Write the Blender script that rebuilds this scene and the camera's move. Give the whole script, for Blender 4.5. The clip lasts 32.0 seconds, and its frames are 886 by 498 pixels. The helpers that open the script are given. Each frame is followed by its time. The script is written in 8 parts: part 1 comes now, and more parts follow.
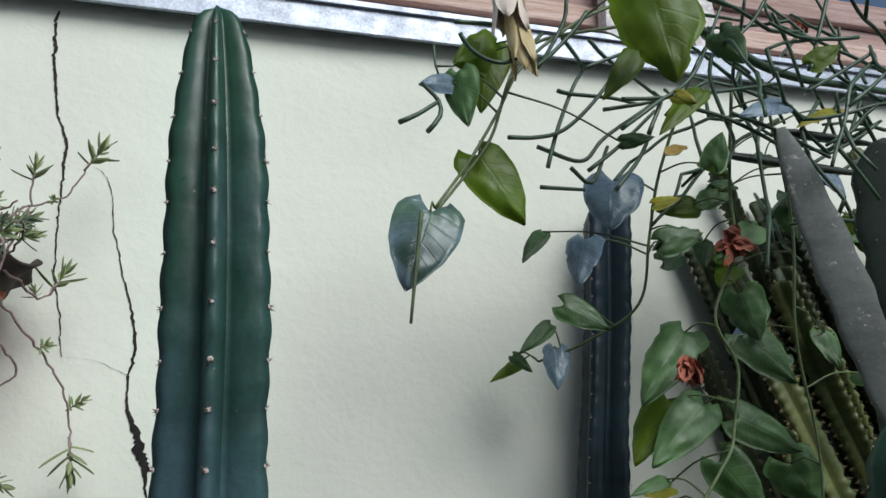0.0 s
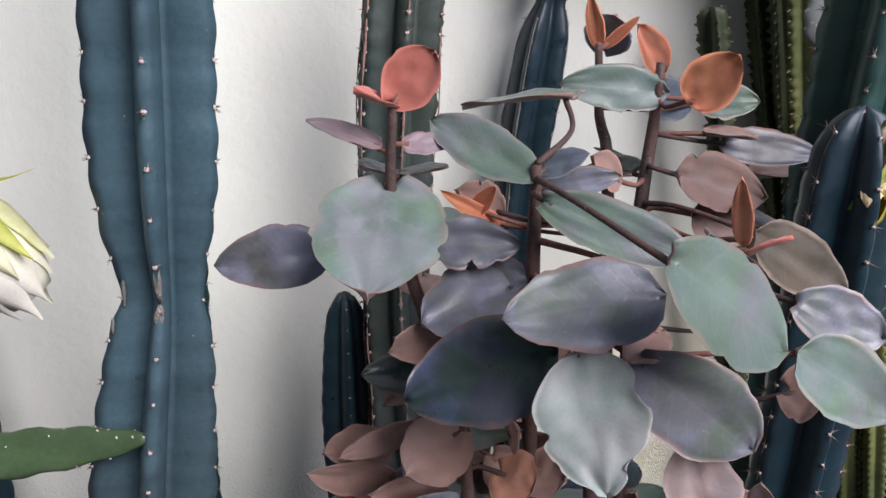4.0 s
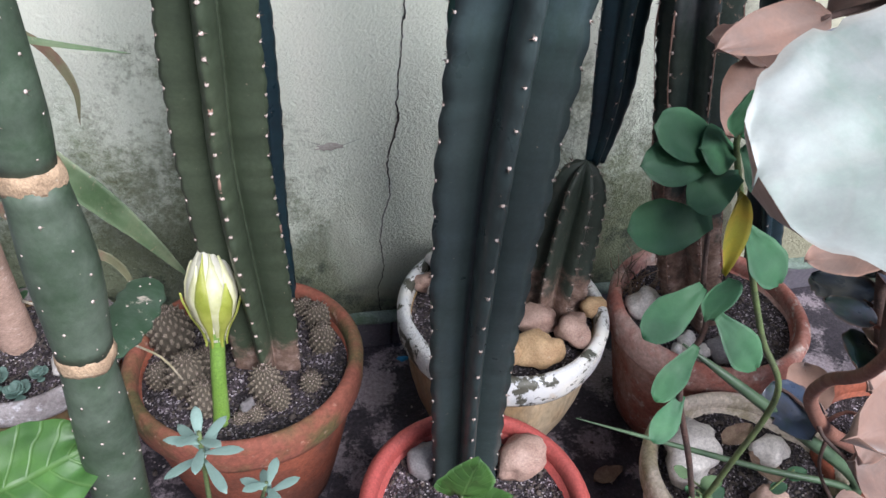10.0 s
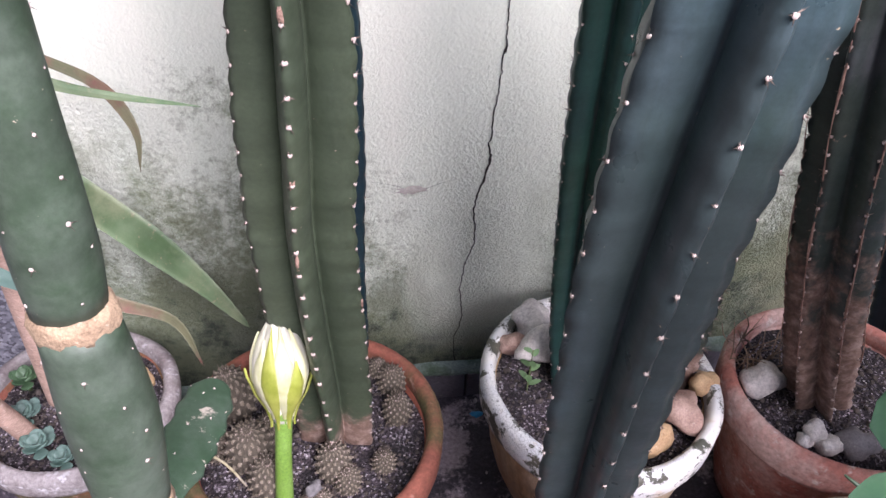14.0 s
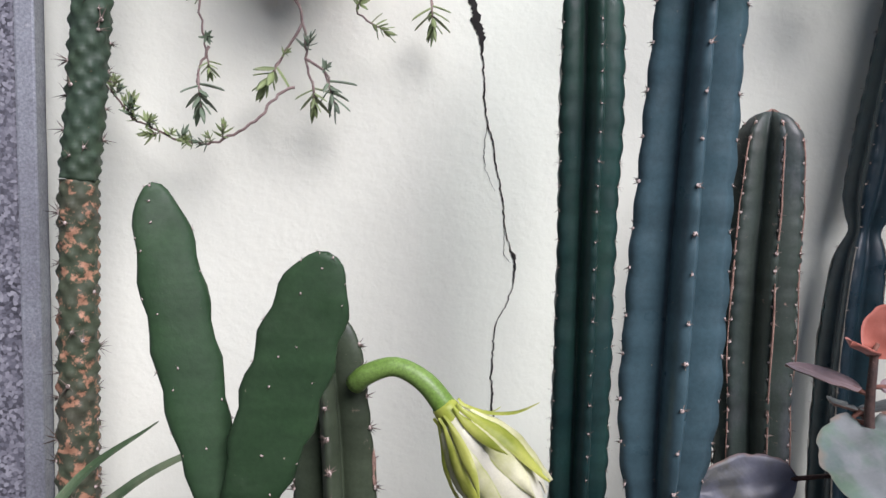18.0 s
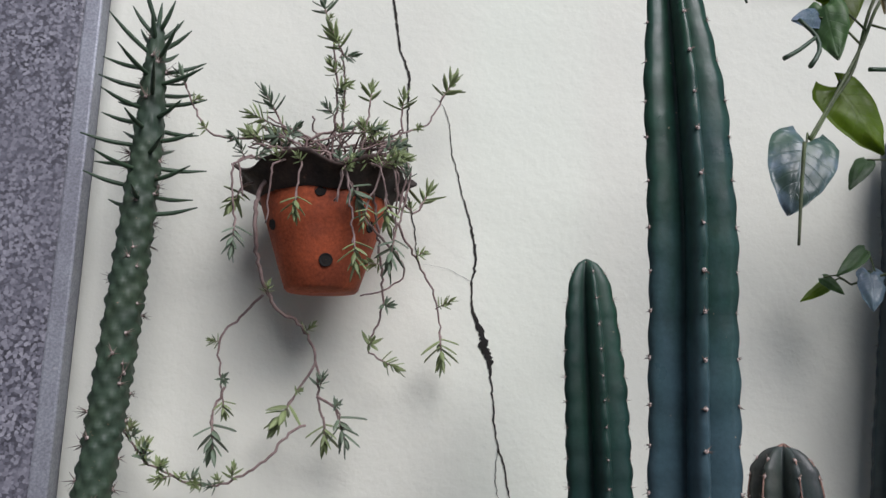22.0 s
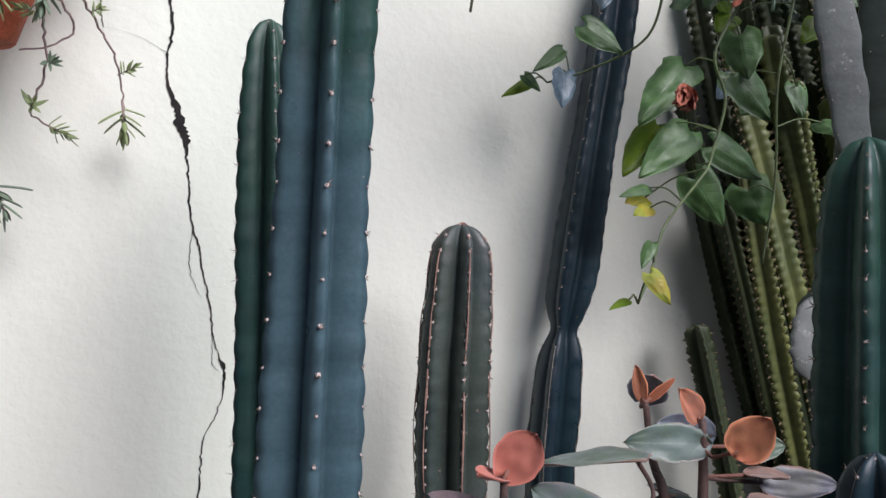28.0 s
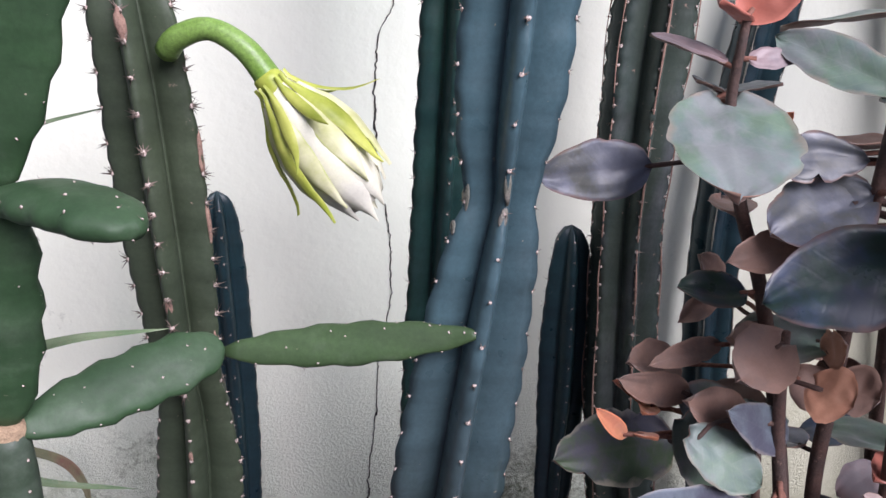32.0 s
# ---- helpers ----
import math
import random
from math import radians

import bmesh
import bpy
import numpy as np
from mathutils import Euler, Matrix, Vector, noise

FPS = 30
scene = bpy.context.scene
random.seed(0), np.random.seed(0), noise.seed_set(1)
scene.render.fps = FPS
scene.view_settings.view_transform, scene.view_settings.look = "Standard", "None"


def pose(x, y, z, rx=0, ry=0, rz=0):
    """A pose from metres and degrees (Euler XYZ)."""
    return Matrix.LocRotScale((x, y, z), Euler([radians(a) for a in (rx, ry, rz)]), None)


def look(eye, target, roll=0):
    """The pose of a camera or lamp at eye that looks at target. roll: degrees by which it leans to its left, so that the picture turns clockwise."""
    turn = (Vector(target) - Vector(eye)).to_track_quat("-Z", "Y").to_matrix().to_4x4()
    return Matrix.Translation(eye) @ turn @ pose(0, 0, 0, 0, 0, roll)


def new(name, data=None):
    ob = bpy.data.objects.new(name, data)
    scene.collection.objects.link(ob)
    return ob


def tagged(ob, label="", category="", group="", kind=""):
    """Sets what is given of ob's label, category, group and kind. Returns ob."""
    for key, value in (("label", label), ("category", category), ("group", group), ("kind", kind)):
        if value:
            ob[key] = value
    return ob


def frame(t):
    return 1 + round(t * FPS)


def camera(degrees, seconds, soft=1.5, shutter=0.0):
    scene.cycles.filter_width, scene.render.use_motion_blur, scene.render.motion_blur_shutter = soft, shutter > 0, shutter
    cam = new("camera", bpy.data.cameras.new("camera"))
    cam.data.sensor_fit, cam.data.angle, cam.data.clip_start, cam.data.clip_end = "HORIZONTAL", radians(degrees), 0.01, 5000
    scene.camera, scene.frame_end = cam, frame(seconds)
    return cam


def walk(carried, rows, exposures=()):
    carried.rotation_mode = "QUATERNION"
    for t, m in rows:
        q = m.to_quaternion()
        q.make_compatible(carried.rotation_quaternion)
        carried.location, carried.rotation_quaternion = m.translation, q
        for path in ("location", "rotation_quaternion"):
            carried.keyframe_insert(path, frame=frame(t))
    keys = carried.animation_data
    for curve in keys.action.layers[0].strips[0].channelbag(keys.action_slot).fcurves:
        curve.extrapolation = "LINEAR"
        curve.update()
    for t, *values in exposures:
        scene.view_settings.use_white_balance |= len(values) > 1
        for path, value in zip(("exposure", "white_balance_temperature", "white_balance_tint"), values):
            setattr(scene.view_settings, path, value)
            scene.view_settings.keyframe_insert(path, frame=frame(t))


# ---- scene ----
cam = camera(60.9, 32.0)
PATH = [
    (0, (0.127, -0.01, 1.499), (0.713, 1.805, 2.102), -3.4),
    (0.5, (0.125, -0.002, 1.484), (0.722, 1.84, 1.982), -3.6),
    (1, (0.132, 0.006, 1.445), (0.733, 1.891, 1.733), -2.7),
    (1.5, (0.16, 0.005, 1.408), (0.747, 1.916, 1.442), -1.0),
    (2, (0.169, 0.002, 1.383), (0.765, 1.902, 1.201), 0.2),
    (2.5, (0.16, 0.006, 1.349), (0.772, 1.874, 0.979), 1.3),
    (3, (0.157, 0.005, 1.318), (0.782, 1.834, 0.804), 2.8),
    (3.5, (0.155, 0.002, 1.307), (0.781, 1.808, 0.718), 3.4),
    (5.5, (0.086, -0.014, 1.271), (0.695, 1.725, 0.494), 4.2),
    (6, (0.037, -0.012, 1.268), (0.648, 1.72, 0.476), 4.6),
    (7, (-0.034, -0.038, 1.213), (0.438, 1.699, 0.342), 3.3),
    (7.5, (-0.053, -0.024, 1.189), (0.411, 1.642, 0.185), 4.9),
    (8, (-0.049, -0.04, 1.142), (0.389, 1.58, 0.054), 4.5),
    (8.5, (-0.054, -0.04, 1.117), (0.372, 1.542, -0.03), 4.5),
    (9, (-0.061, -0.034, 1.081), (0.351, 1.525, -0.102), 4.3),
    (9.5, (-0.069, -0.013, 1.042), (0.336, 1.534, -0.159), 3.8),
    (10, (-0.075, 0.046, 0.976), (0.324, 1.542, -0.289), 3.1),
    (10.5, (-0.08, 0.144, 0.922), (0.31, 1.575, -0.42), 3.4),
    (11, (-0.074, 0.219, 0.875), (0.293, 1.61, -0.514), 4.7),
    (11.5, (-0.08, 0.256, 0.849), (0.266, 1.627, -0.566), 5.7),
    (12, (-0.079, 0.268, 0.856), (0.238, 1.63, -0.574), 5.8),
    (12.5, (-0.09, 0.265, 0.865), (0.213, 1.626, -0.569), 5.5),
    (13, (-0.088, 0.257, 0.881), (0.199, 1.621, -0.553), 4.6),
    (13.5, (-0.094, 0.233, 0.913), (0.177, 1.639, -0.483), 3.4),
    (14, (-0.098, 0.203, 0.967), (0.173, 1.703, -0.327), 2.4),
    (14.5, (-0.114, 0.159, 1.028), (0.17, 1.771, -0.121), 2.0),
    (15, (-0.127, 0.113, 1.092), (0.176, 1.832, 0.116), 2.4),
    (15.5, (-0.144, 0.061, 1.164), (0.173, 1.874, 0.383), 2.3),
    (17.5, (-0.135, -0.019, 1.291), (0.169, 1.925, 0.934), 1.7),
    (18, (-0.139, -0.028, 1.348), (0.163, 1.941, 1.169), 1.4),
    (18.4, (-0.138, -0.031, 1.397), (0.151, 1.948, 1.358), 0.7),
    (18.5, (-0.136, -0.037, 1.403), (0.145, 1.943, 1.401), 0.8),
    (19, (-0.136, -0.042, 1.423), (0.131, 1.937, 1.533), 0.5),
    (19.5, (-0.136, -0.052, 1.445), (0.114, 1.918, 1.684), 0.3),
    (20, (-0.128, -0.051, 1.453), (0.114, 1.911, 1.752), 0.2),
    (20.5, (-0.128, -0.05, 1.466), (0.113, 1.905, 1.813), 0.2),
    (21, (-0.131, -0.048, 1.472), (0.106, 1.898, 1.868), 0.3),
    (21.5, (-0.133, -0.048, 1.475), (0.101, 1.896, 1.881), 0.4),
    (22, (-0.129, -0.051, 1.483), (0.104, 1.894, 1.885), 0.7),
    (22.5, (-0.118, -0.053, 1.481), (0.118, 1.888, 1.902), 0.6),
    (23, (-0.098, -0.049, 1.469), (0.132, 1.893, 1.885), 0.6),
    (23.5, (-0.086, -0.047, 1.451), (0.153, 1.913, 1.77), 0.4),
    (24, (-0.08, -0.043, 1.435), (0.168, 1.928, 1.667), 0.3),
    (24.5, (-0.077, -0.04, 1.426), (0.194, 1.934, 1.599), 0.3),
    (25, (-0.073, -0.039, 1.417), (0.22, 1.934, 1.558), -0.0),
    (25.5, (-0.062, -0.051, 1.433), (0.392, 1.891, 1.584), -0.1),
    (26, (-0.048, -0.069, 1.444), (0.602, 1.814, 1.621), -0.4),
    (26.5, (-0.048, -0.078, 1.458), (0.69, 1.77, 1.658), 0.1),
    (28.5, (0.009, -0.039, 1.378), (0.77, 1.806, 1.256), 2.2),
    (29, (-0.012, -0.031, 1.352), (0.618, 1.849, 1.09), 3.0),
    (29.5, (-0.028, -0.021, 1.336), (0.506, 1.863, 0.932), 3.7),
    (30, (-0.041, -0.014, 1.317), (0.45, 1.856, 0.808), 4.2),
    (30.5, (-0.049, -0.008, 1.302), (0.43, 1.844, 0.718), 4.3),
    (31, (-0.045, -0.004, 1.294), (0.417, 1.84, 0.672), 4.1),
    (31.5, (-0.04, -0.002, 1.283), (0.398, 1.839, 0.635), 3.8),
    (32, (-0.032, 0.008, 1.255), (0.386, 1.818, 0.515), 3.8),
]
walk(cam, [(t, look(eye, target, roll)) for t, eye, target, roll in PATH],
     [(0, -0.02, 6210, 7), (1.0, 0.11, 6230, 17), (1.6, 0.22, 6220, 18), (3.5, 0.56, 6250, 23), (6, 1.02, 6180, 19), (7, 0.95, 6180, 19), (8, 1.20, 6180, 20), (10, 1.34, 6120, 14), (12, 1.82, 6230, 24), (14, 1.72, 6230, 26), (15.5, 1.16, 6200, 26),
      (17.5, 0.60, 6250, 22), (19, 0.20, 6230, 18), (21, -0.08, 6240, 18), (23, -0.04, 6280, 18), (26.5, 0.16, 6210, 18), (28.5, 0.5, 6250, 21), (30, 0.54, 6160, 22), (32, 0.92, 6160, 23)])

# ---- light ----
SUN_UP, SUN_ROUND = 42.0, 22.0          # elevation, and turn of the sun to the right of straight behind the camera
world = bpy.data.worlds.new("world")
world.use_nodes = True
scene.world = world
wn = world.node_tree.nodes
sky = wn.new("ShaderNodeTexSky")
sky.sky_type, sky.sun_disc = "NISHITA", False
sky.sun_elevation, sky.sun_rotation = radians(SUN_UP), radians(180 - SUN_ROUND)
sky.air_density, sky.dust_density = 1.0, 1.0
world.node_tree.links.new(sky.outputs[0], wn["Background"].inputs[0])
wn["Background"].inputs[1].default_value = 0.068
sun = new("sun", bpy.data.lights.new("sun", "SUN"))
sun.data.energy, sun.data.angle, sun.data.color = 3.25, radians(40), (0.99, 0.98, 0.965)
sun.matrix_world = look((math.sin(radians(SUN_ROUND)) * 3, -math.cos(radians(SUN_ROUND)) * 3, 3 * math.tan(radians(SUN_UP)) + 1), (0, 0, 1))

# ---- materials ----


def material(name, rough=0.6, metal=0.0):
    m = bpy.data.materials.new(name)
    m.use_nodes = True
    b = m.node_tree.nodes["Principled BSDF"]
    b.inputs["Roughness"].default_value, b.inputs["Metallic"].default_value = rough, metal
    return m, m.node_tree, b


def node(tree, kind, **values):
    n = tree.nodes.new(kind)
    for key, value in values.items():
        n.inputs[key.replace("_", " ")].default_value = value
    return n


def link(tree, a, b):
    tree.links.new(a, b)


def coords(tree, stretch=(1, 1, 1)):
    c = tree.nodes.new("ShaderNodeTexCoord")
    mp = tree.nodes.new("ShaderNodeMapping")
    mp.inputs["Scale"].default_value = stretch
    link(tree, c.outputs["Object"], mp.inputs["Vector"])
    return mp.outputs[0]


def noise_of(tree, where, scale, detail=4.0, rough=0.55):
    n = node(tree, "ShaderNodeTexNoise", Scale=scale, Detail=detail, Roughness=rough)
    link(tree, where, n.inputs["Vector"])
    return n.outputs["Fac"]


def ramp(tree, fac, *stops):
    r = tree.nodes.new("ShaderNodeValToRGB")
    e = r.color_ramp.elements
    while len(e) < len(stops):
        e.new(0.5)
    for el, (pos, col) in zip(e, stops):
        el.position = pos
        el.color = (*col, 1) if isinstance(col, tuple) else (col, col, col, 1)
    link(tree, fac, r.inputs[0])
    return r.outputs[0]


def mixed(tree, fac, a, b, kind="MIX"):
    m = tree.nodes.new("ShaderNodeMix")
    m.data_type, m.blend_type = "RGBA", kind
    for value, socket in ((fac, m.inputs[0]), (a, m.inputs[6]), (b, m.inputs[7])):
        if isinstance(value, (int, float)):
            socket.default_value = value if socket == m.inputs[0] else (value, value, value, 1)
        elif isinstance(value, tuple):
            socket.default_value = (*value, 1)
        else:
            link(tree, value, socket)
    return m.outputs[2]


def maths(tree, op, a, b=0.0):
    m = tree.nodes.new("ShaderNodeMath")
    m.operation = op
    for value, socket in ((a, m.inputs[0]), (b, m.inputs[1])):
        if isinstance(value, (int, float)):
            socket.default_value = value
        else:
            link(tree, value, socket)
    return m.outputs[0]


def bump(tree, b, height, strength=0.3, distance=0.002):
    n = node(tree, "ShaderNodeBump", Strength=strength, Distance=distance)
    link(tree, height, n.inputs["Height"])
    link(tree, n.outputs[0], b.inputs["Normal"])


def two_scale(name, base, alt, spot, big, small, rough=0.6, grain=0.3, spots=0.62, metal=0.0, stretch=(1, 1, 1), vary=0.0, sheen=0.0):
    """A surface with broad patches of a second colour, small spots of a third, and a fine relief."""
    m, t, b = material(name, rough, metal)
    w = coords(t, stretch)
    c = mixed(t, ramp(t, noise_of(t, w, big, 6.0, 0.6), (0.43, 0.0), (0.60, 1.0)), base, alt)
    c = mixed(t, ramp(t, noise_of(t, w, small, 6.0, 0.65), (spots, 0.0), (spots + 0.12, 1.0)), c, spot)
    if vary:
        info = t.nodes.new("ShaderNodeObjectInfo")
        hsv = t.nodes.new("ShaderNodeHueSaturation")
        link(t, c, hsv.inputs["Color"])
        link(t, maths(t, "ADD", maths(t, "MULTIPLY", info.outputs["Random"], vary * 2), 1 - vary), hsv.inputs["Value"])
        link(t, maths(t, "ADD", maths(t, "MULTIPLY", info.outputs["Random"], vary * 0.08), 0.5 - vary * 0.04), hsv.inputs["Hue"])
        c = hsv.outputs[0]
    c = mixed(t, 1.0, c, ramp(t, noise_of(t, w, small * 3.3, 4.0, 0.7), (0.30, 0.62), (0.72, 1.22)), "MULTIPLY")
    link(t, c, b.inputs["Base Color"])
    r = ramp(t, noise_of(t, w, small * 0.5), (0.3, max(rough - 0.12, 0.02)), (0.7, min(rough + 0.15, 1.0)))
    link(t, r, b.inputs["Roughness"])
    if sheen:
        b.inputs["Sheen Weight"].default_value = sheen
    bump(t, b, noise_of(t, w, small * 1.6, 5.0, 0.6), grain)
    return m


def flesh(name, base, alt, wax, wax_at=0.5, rough=0.42, scar=(0.32, 0.25, 0.17), scars=0.70, stretch=(1, 1, 0.35), bloom=None, foot=0.0, young=None, old=None):
    """Cactus skin: green flesh with a bluish waxy bloom in cloudy patches, corky flecks and a soft gloss. bloom gives the heights between which the bloom of the older stem fades; foot is the height of a corky base; young gives the colour of the new growth and the heights between which it takes over, old the same for the weathered stem below."""
    m, t, b = material(name, rough)
    w, flat = coords(t, stretch), coords(t)
    c = mixed(t, ramp(t, noise_of(t, w, 14, 5.0), (0.40, 0.0), (0.60, 1.0)), base, alt)
    sep = t.nodes.new("ShaderNodeSeparateXYZ")
    link(t, flat, sep.inputs[0])
    cloud = maths(t, "ADD", maths(t, "MULTIPLY", noise_of(t, w, 22, 7.0, 0.7), 0.45), maths(t, "MULTIPLY", noise_of(t, w, 7, 4.0, 0.6), 0.55))
    if bloom:
        half = maths(t, "MULTIPLY", sep.outputs["Z"], 0.5)
        cloud = maths(t, "ADD", cloud, ramp(t, half, (bloom[0] / 2, 0.0), (bloom[1] / 2, 0.20), (bloom[2] / 2, 0.22), (bloom[3] / 2, 0.0)))
    c = mixed(t, ramp(t, cloud, (wax_at, 0.0), (wax_at + 0.13, 0.85)), c, wax)
    if young:
        ragged = maths(t, "MULTIPLY", maths(t, "ADD", sep.outputs["Z"], maths(t, "MULTIPLY", maths(t, "SUBTRACT", noise_of(t, w, 12, 5.0), 0.5), 0.5 if young[2] - young[1] > 0.15 else 0.12)), 0.5)
        c = mixed(t, ramp(t, ragged, (young[1] / 2, 0.0), (young[2] / 2, 0.85)), c, young[0])
    if old:
        ragged = maths(t, "ADD", sep.outputs["Z"], maths(t, "MULTIPLY", maths(t, "SUBTRACT", noise_of(t, w, 12, 5.0), 0.5), 0.5))
        c = mixed(t, ramp(t, ragged, (old[1], 0.8), (old[2], 0.0)), c, old[0])
    c = mixed(t, ramp(t, noise_of(t, flat, 60, 6.0, 0.7), (scars, 0.0), (scars + 0.06, 0.8)), c, scar)
    c = mixed(t, ramp(t, noise_of(t, flat, 190, 3.0, 0.6), (0.735, 0.0), (0.76, 0.75)), c, tuple(min(1, q * 1.4) for q in scar))
    bands = noise_of(t, coords(t, (0.5, 0.5, 5.0)), 9, 3.0)
    c = mixed(t, 1.0, c, ramp(t, bands, (0.30, 0.78), (0.70, 1.16)), "MULTIPLY")
    c = mixed(t, 1.0, c, ramp(t, noise_of(t, flat, 240, 4.0, 0.7), (0.30, 0.84), (0.72, 1.12)), "MULTIPLY")
    if foot:
        cork = ramp(t, noise_of(t, flat, 70, 6.0, 0.7), (0.35, (0.10, 0.062, 0.048)), (0.5, (0.21, 0.135, 0.105)), (0.68, (0.40, 0.30, 0.26)))
        height = maths(t, "ADD", maths(t, "MULTIPLY", sep.outputs["Z"], 1 / foot), maths(t, "MULTIPLY", maths(t, "SUBTRACT", noise_of(t, flat, 26, 6.0, 0.7), 0.5), 2.2))
        c = mixed(t, ramp(t, height, (0.62, 0.95), (1.0, 0.0)), c, cork)
    link(t, c, b.inputs["Base Color"])
    link(t, ramp(t, noise_of(t, flat, 40), (0.3, rough - 0.1), (0.75, rough + 0.2)), b.inputs["Roughness"])
    b.inputs["Specular IOR Level"].default_value = 0.42
    bump(t, b, maths(t, "ADD", noise_of(t, flat, 90, 5.0), maths(t, "MULTIPLY", bands, 0.6)), 0.24, 0.002)
    return m


def plaster():
    """Pale lime-green plaster, with damp, algae and rinsed streaks low on the wall, one brightened against shade."""
    m, t, b = material("plaster", 0.85)
    w = coords(t)
    sep = t.nodes.new("ShaderNodeSeparateXYZ")
    link(t, w, sep.inputs[0])
    z = sep.outputs["Z"]
    c = mixed(t, ramp(t, noise_of(t, w, 3.0, 5.0), (0.3, 0.0), (0.7, 1.0)), (0.80, 0.81, 0.70), (0.74, 0.76, 0.66))
    c = mixed(t, ramp(t, noise_of(t, w, 60.0, 6.0, 0.7), (0.66, 0.0), (0.74, 0.5)), c, (0.86, 0.85, 0.77))
    # damp rising from the ground, broken up by noise and by vertical runs
    fine = noise_of(t, w, 95.0, 7.0, 0.75)
    runs = noise_of(t, coords(t, (7.0, 7.0, 0.7)), 1.4, 4.0)
    damp = maths(t, "ADD", z, maths(t, "MULTIPLY", maths(t, "SUBTRACT", runs, 0.5), 1.0))
    c = mixed(t, ramp(t, damp, (0.22, 0.50), (0.74, 0.0)), c, (0.49, 0.60, 0.50))
    patch = maths(t, "MULTIPLY", maths(t, "SUBTRACT", noise_of(t, w, 7.0, 8.0, 0.68), 0.5), 1.25)
    mottle = maths(t, "MULTIPLY", maths(t, "SUBTRACT", fine, 0.5), 0.75)
    blot = maths(t, "ADD", maths(t, "ADD", damp, patch), mottle)
    c = mixed(t, ramp(t, blot, (0.10, 0.82), (0.44, 0.0)), c, (0.170, 0.205, 0.098))
    second = maths(t, "ADD", maths(t, "MULTIPLY", maths(t, "SUBTRACT", noise_of(t, w, 4.3, 7.0, 0.62), 0.5), 2.0), maths(t, "ADD", maths(t, "MULTIPLY", z, 0.75), mottle))
    c = mixed(t, ramp(t, second, (0.06, 0.72), (0.30, 0.0)), c, (0.125, 0.142, 0.085))
    c = mixed(t, ramp(t, maths(t, "ADD", maths(t, "MULTIPLY", z, 1.3), maths(t, "MULTIPLY", maths(t, "SUBTRACT", noise_of(t, w, 16.0, 8.0, 0.7), 0.5), 1.1)), (0.06, 0.9), (0.20, 0.0)), c, (0.035, 0.050, 0.036))
    c = mixed(t, ramp(t, maths(t, "SUBTRACT", fine, maths(t, "MULTIPLY", z, 0.5)), (0.40, 0.0), (0.52, 0.55)), c, (0.17, 0.19, 0.12))
    # pale rinsed run of water beside the long crack, brightened wider to offset shade
    off = maths(t, "ADD", maths(t, "ABSOLUTE", maths(t, "SUBTRACT", sep.outputs["X"], 0.110)), maths(t, "MULTIPLY", maths(t, "SUBTRACT", noise_of(t, coords(t, (1, 1, 0.3)), 18.0, 5.0), 0.5), 0.13))
    rinse_and_light = maths(t, "MULTIPLY", ramp(t, off, (0.045, 0.92), (0.135, 0.0)), ramp(t, z, (0.08, 0.0), (0.24, 1.0)))
    c = mixed(t, rinse_and_light, c, (0.79, 0.83, 0.71))
    # yellowish film of old water behind the shrub
    film = maths(t, "MULTIPLY", ramp(t, maths(t, "ADD", sep.outputs["X"], maths(t, "MULTIPLY", maths(t, "SUBTRACT", noise_of(t, w, 6.0, 5.0), 0.5), 0.5)), (0.55, 0.0), (0.75, 0.7)), ramp(t, z, (0.75, 1.0), (1.0, 0.0)))
    c = mixed(t, film, c, (0.50, 0.47, 0.33))
    link(t, c, b.inputs["Base Color"])
    rough = noise_of(t, w, 210.0, 5.0, 0.66)
    lumps = noise_of(t, w, 22.0, 4.0)
    low = ramp(t, maths(t, "MULTIPLY", z, 0.5), (0.14, 8.0), (0.23, 2.0), (0.34, 0.07))
    bump(t, b, maths(t, "ADD", maths(t, "ADD", maths(t, "MULTIPLY", rough, low), maths(t, "MULTIPLY", lumps, 0.32)), maths(t, "MULTIPLY", noise_of(t, w, 75.0, 3.0), 0.19)), 0.62, 0.006)
    return m


def speckled(name, dark, mid, light, scale, rough=0.5):
    m, t, b = material(name, rough)
    w = coords(t)
    v = node(t, "ShaderNodeTexVoronoi", Scale=scale)
    link(t, w, v.inputs["Vector"])
    c = ramp(t, v.outputs["Color"], (0.25, dark), (0.5, mid), (0.85, light))
    c = mixed(t, ramp(t, noise_of(t, w, 14.0, 6.0, 0.7), (0.35, 0.0), (0.65, 0.6)), c, mid)
    link(t, c, b.inputs["Base Color"])
    bump(t, b, noise_of(t, w, scale * 0.8, 3.0), 0.2)
    return m


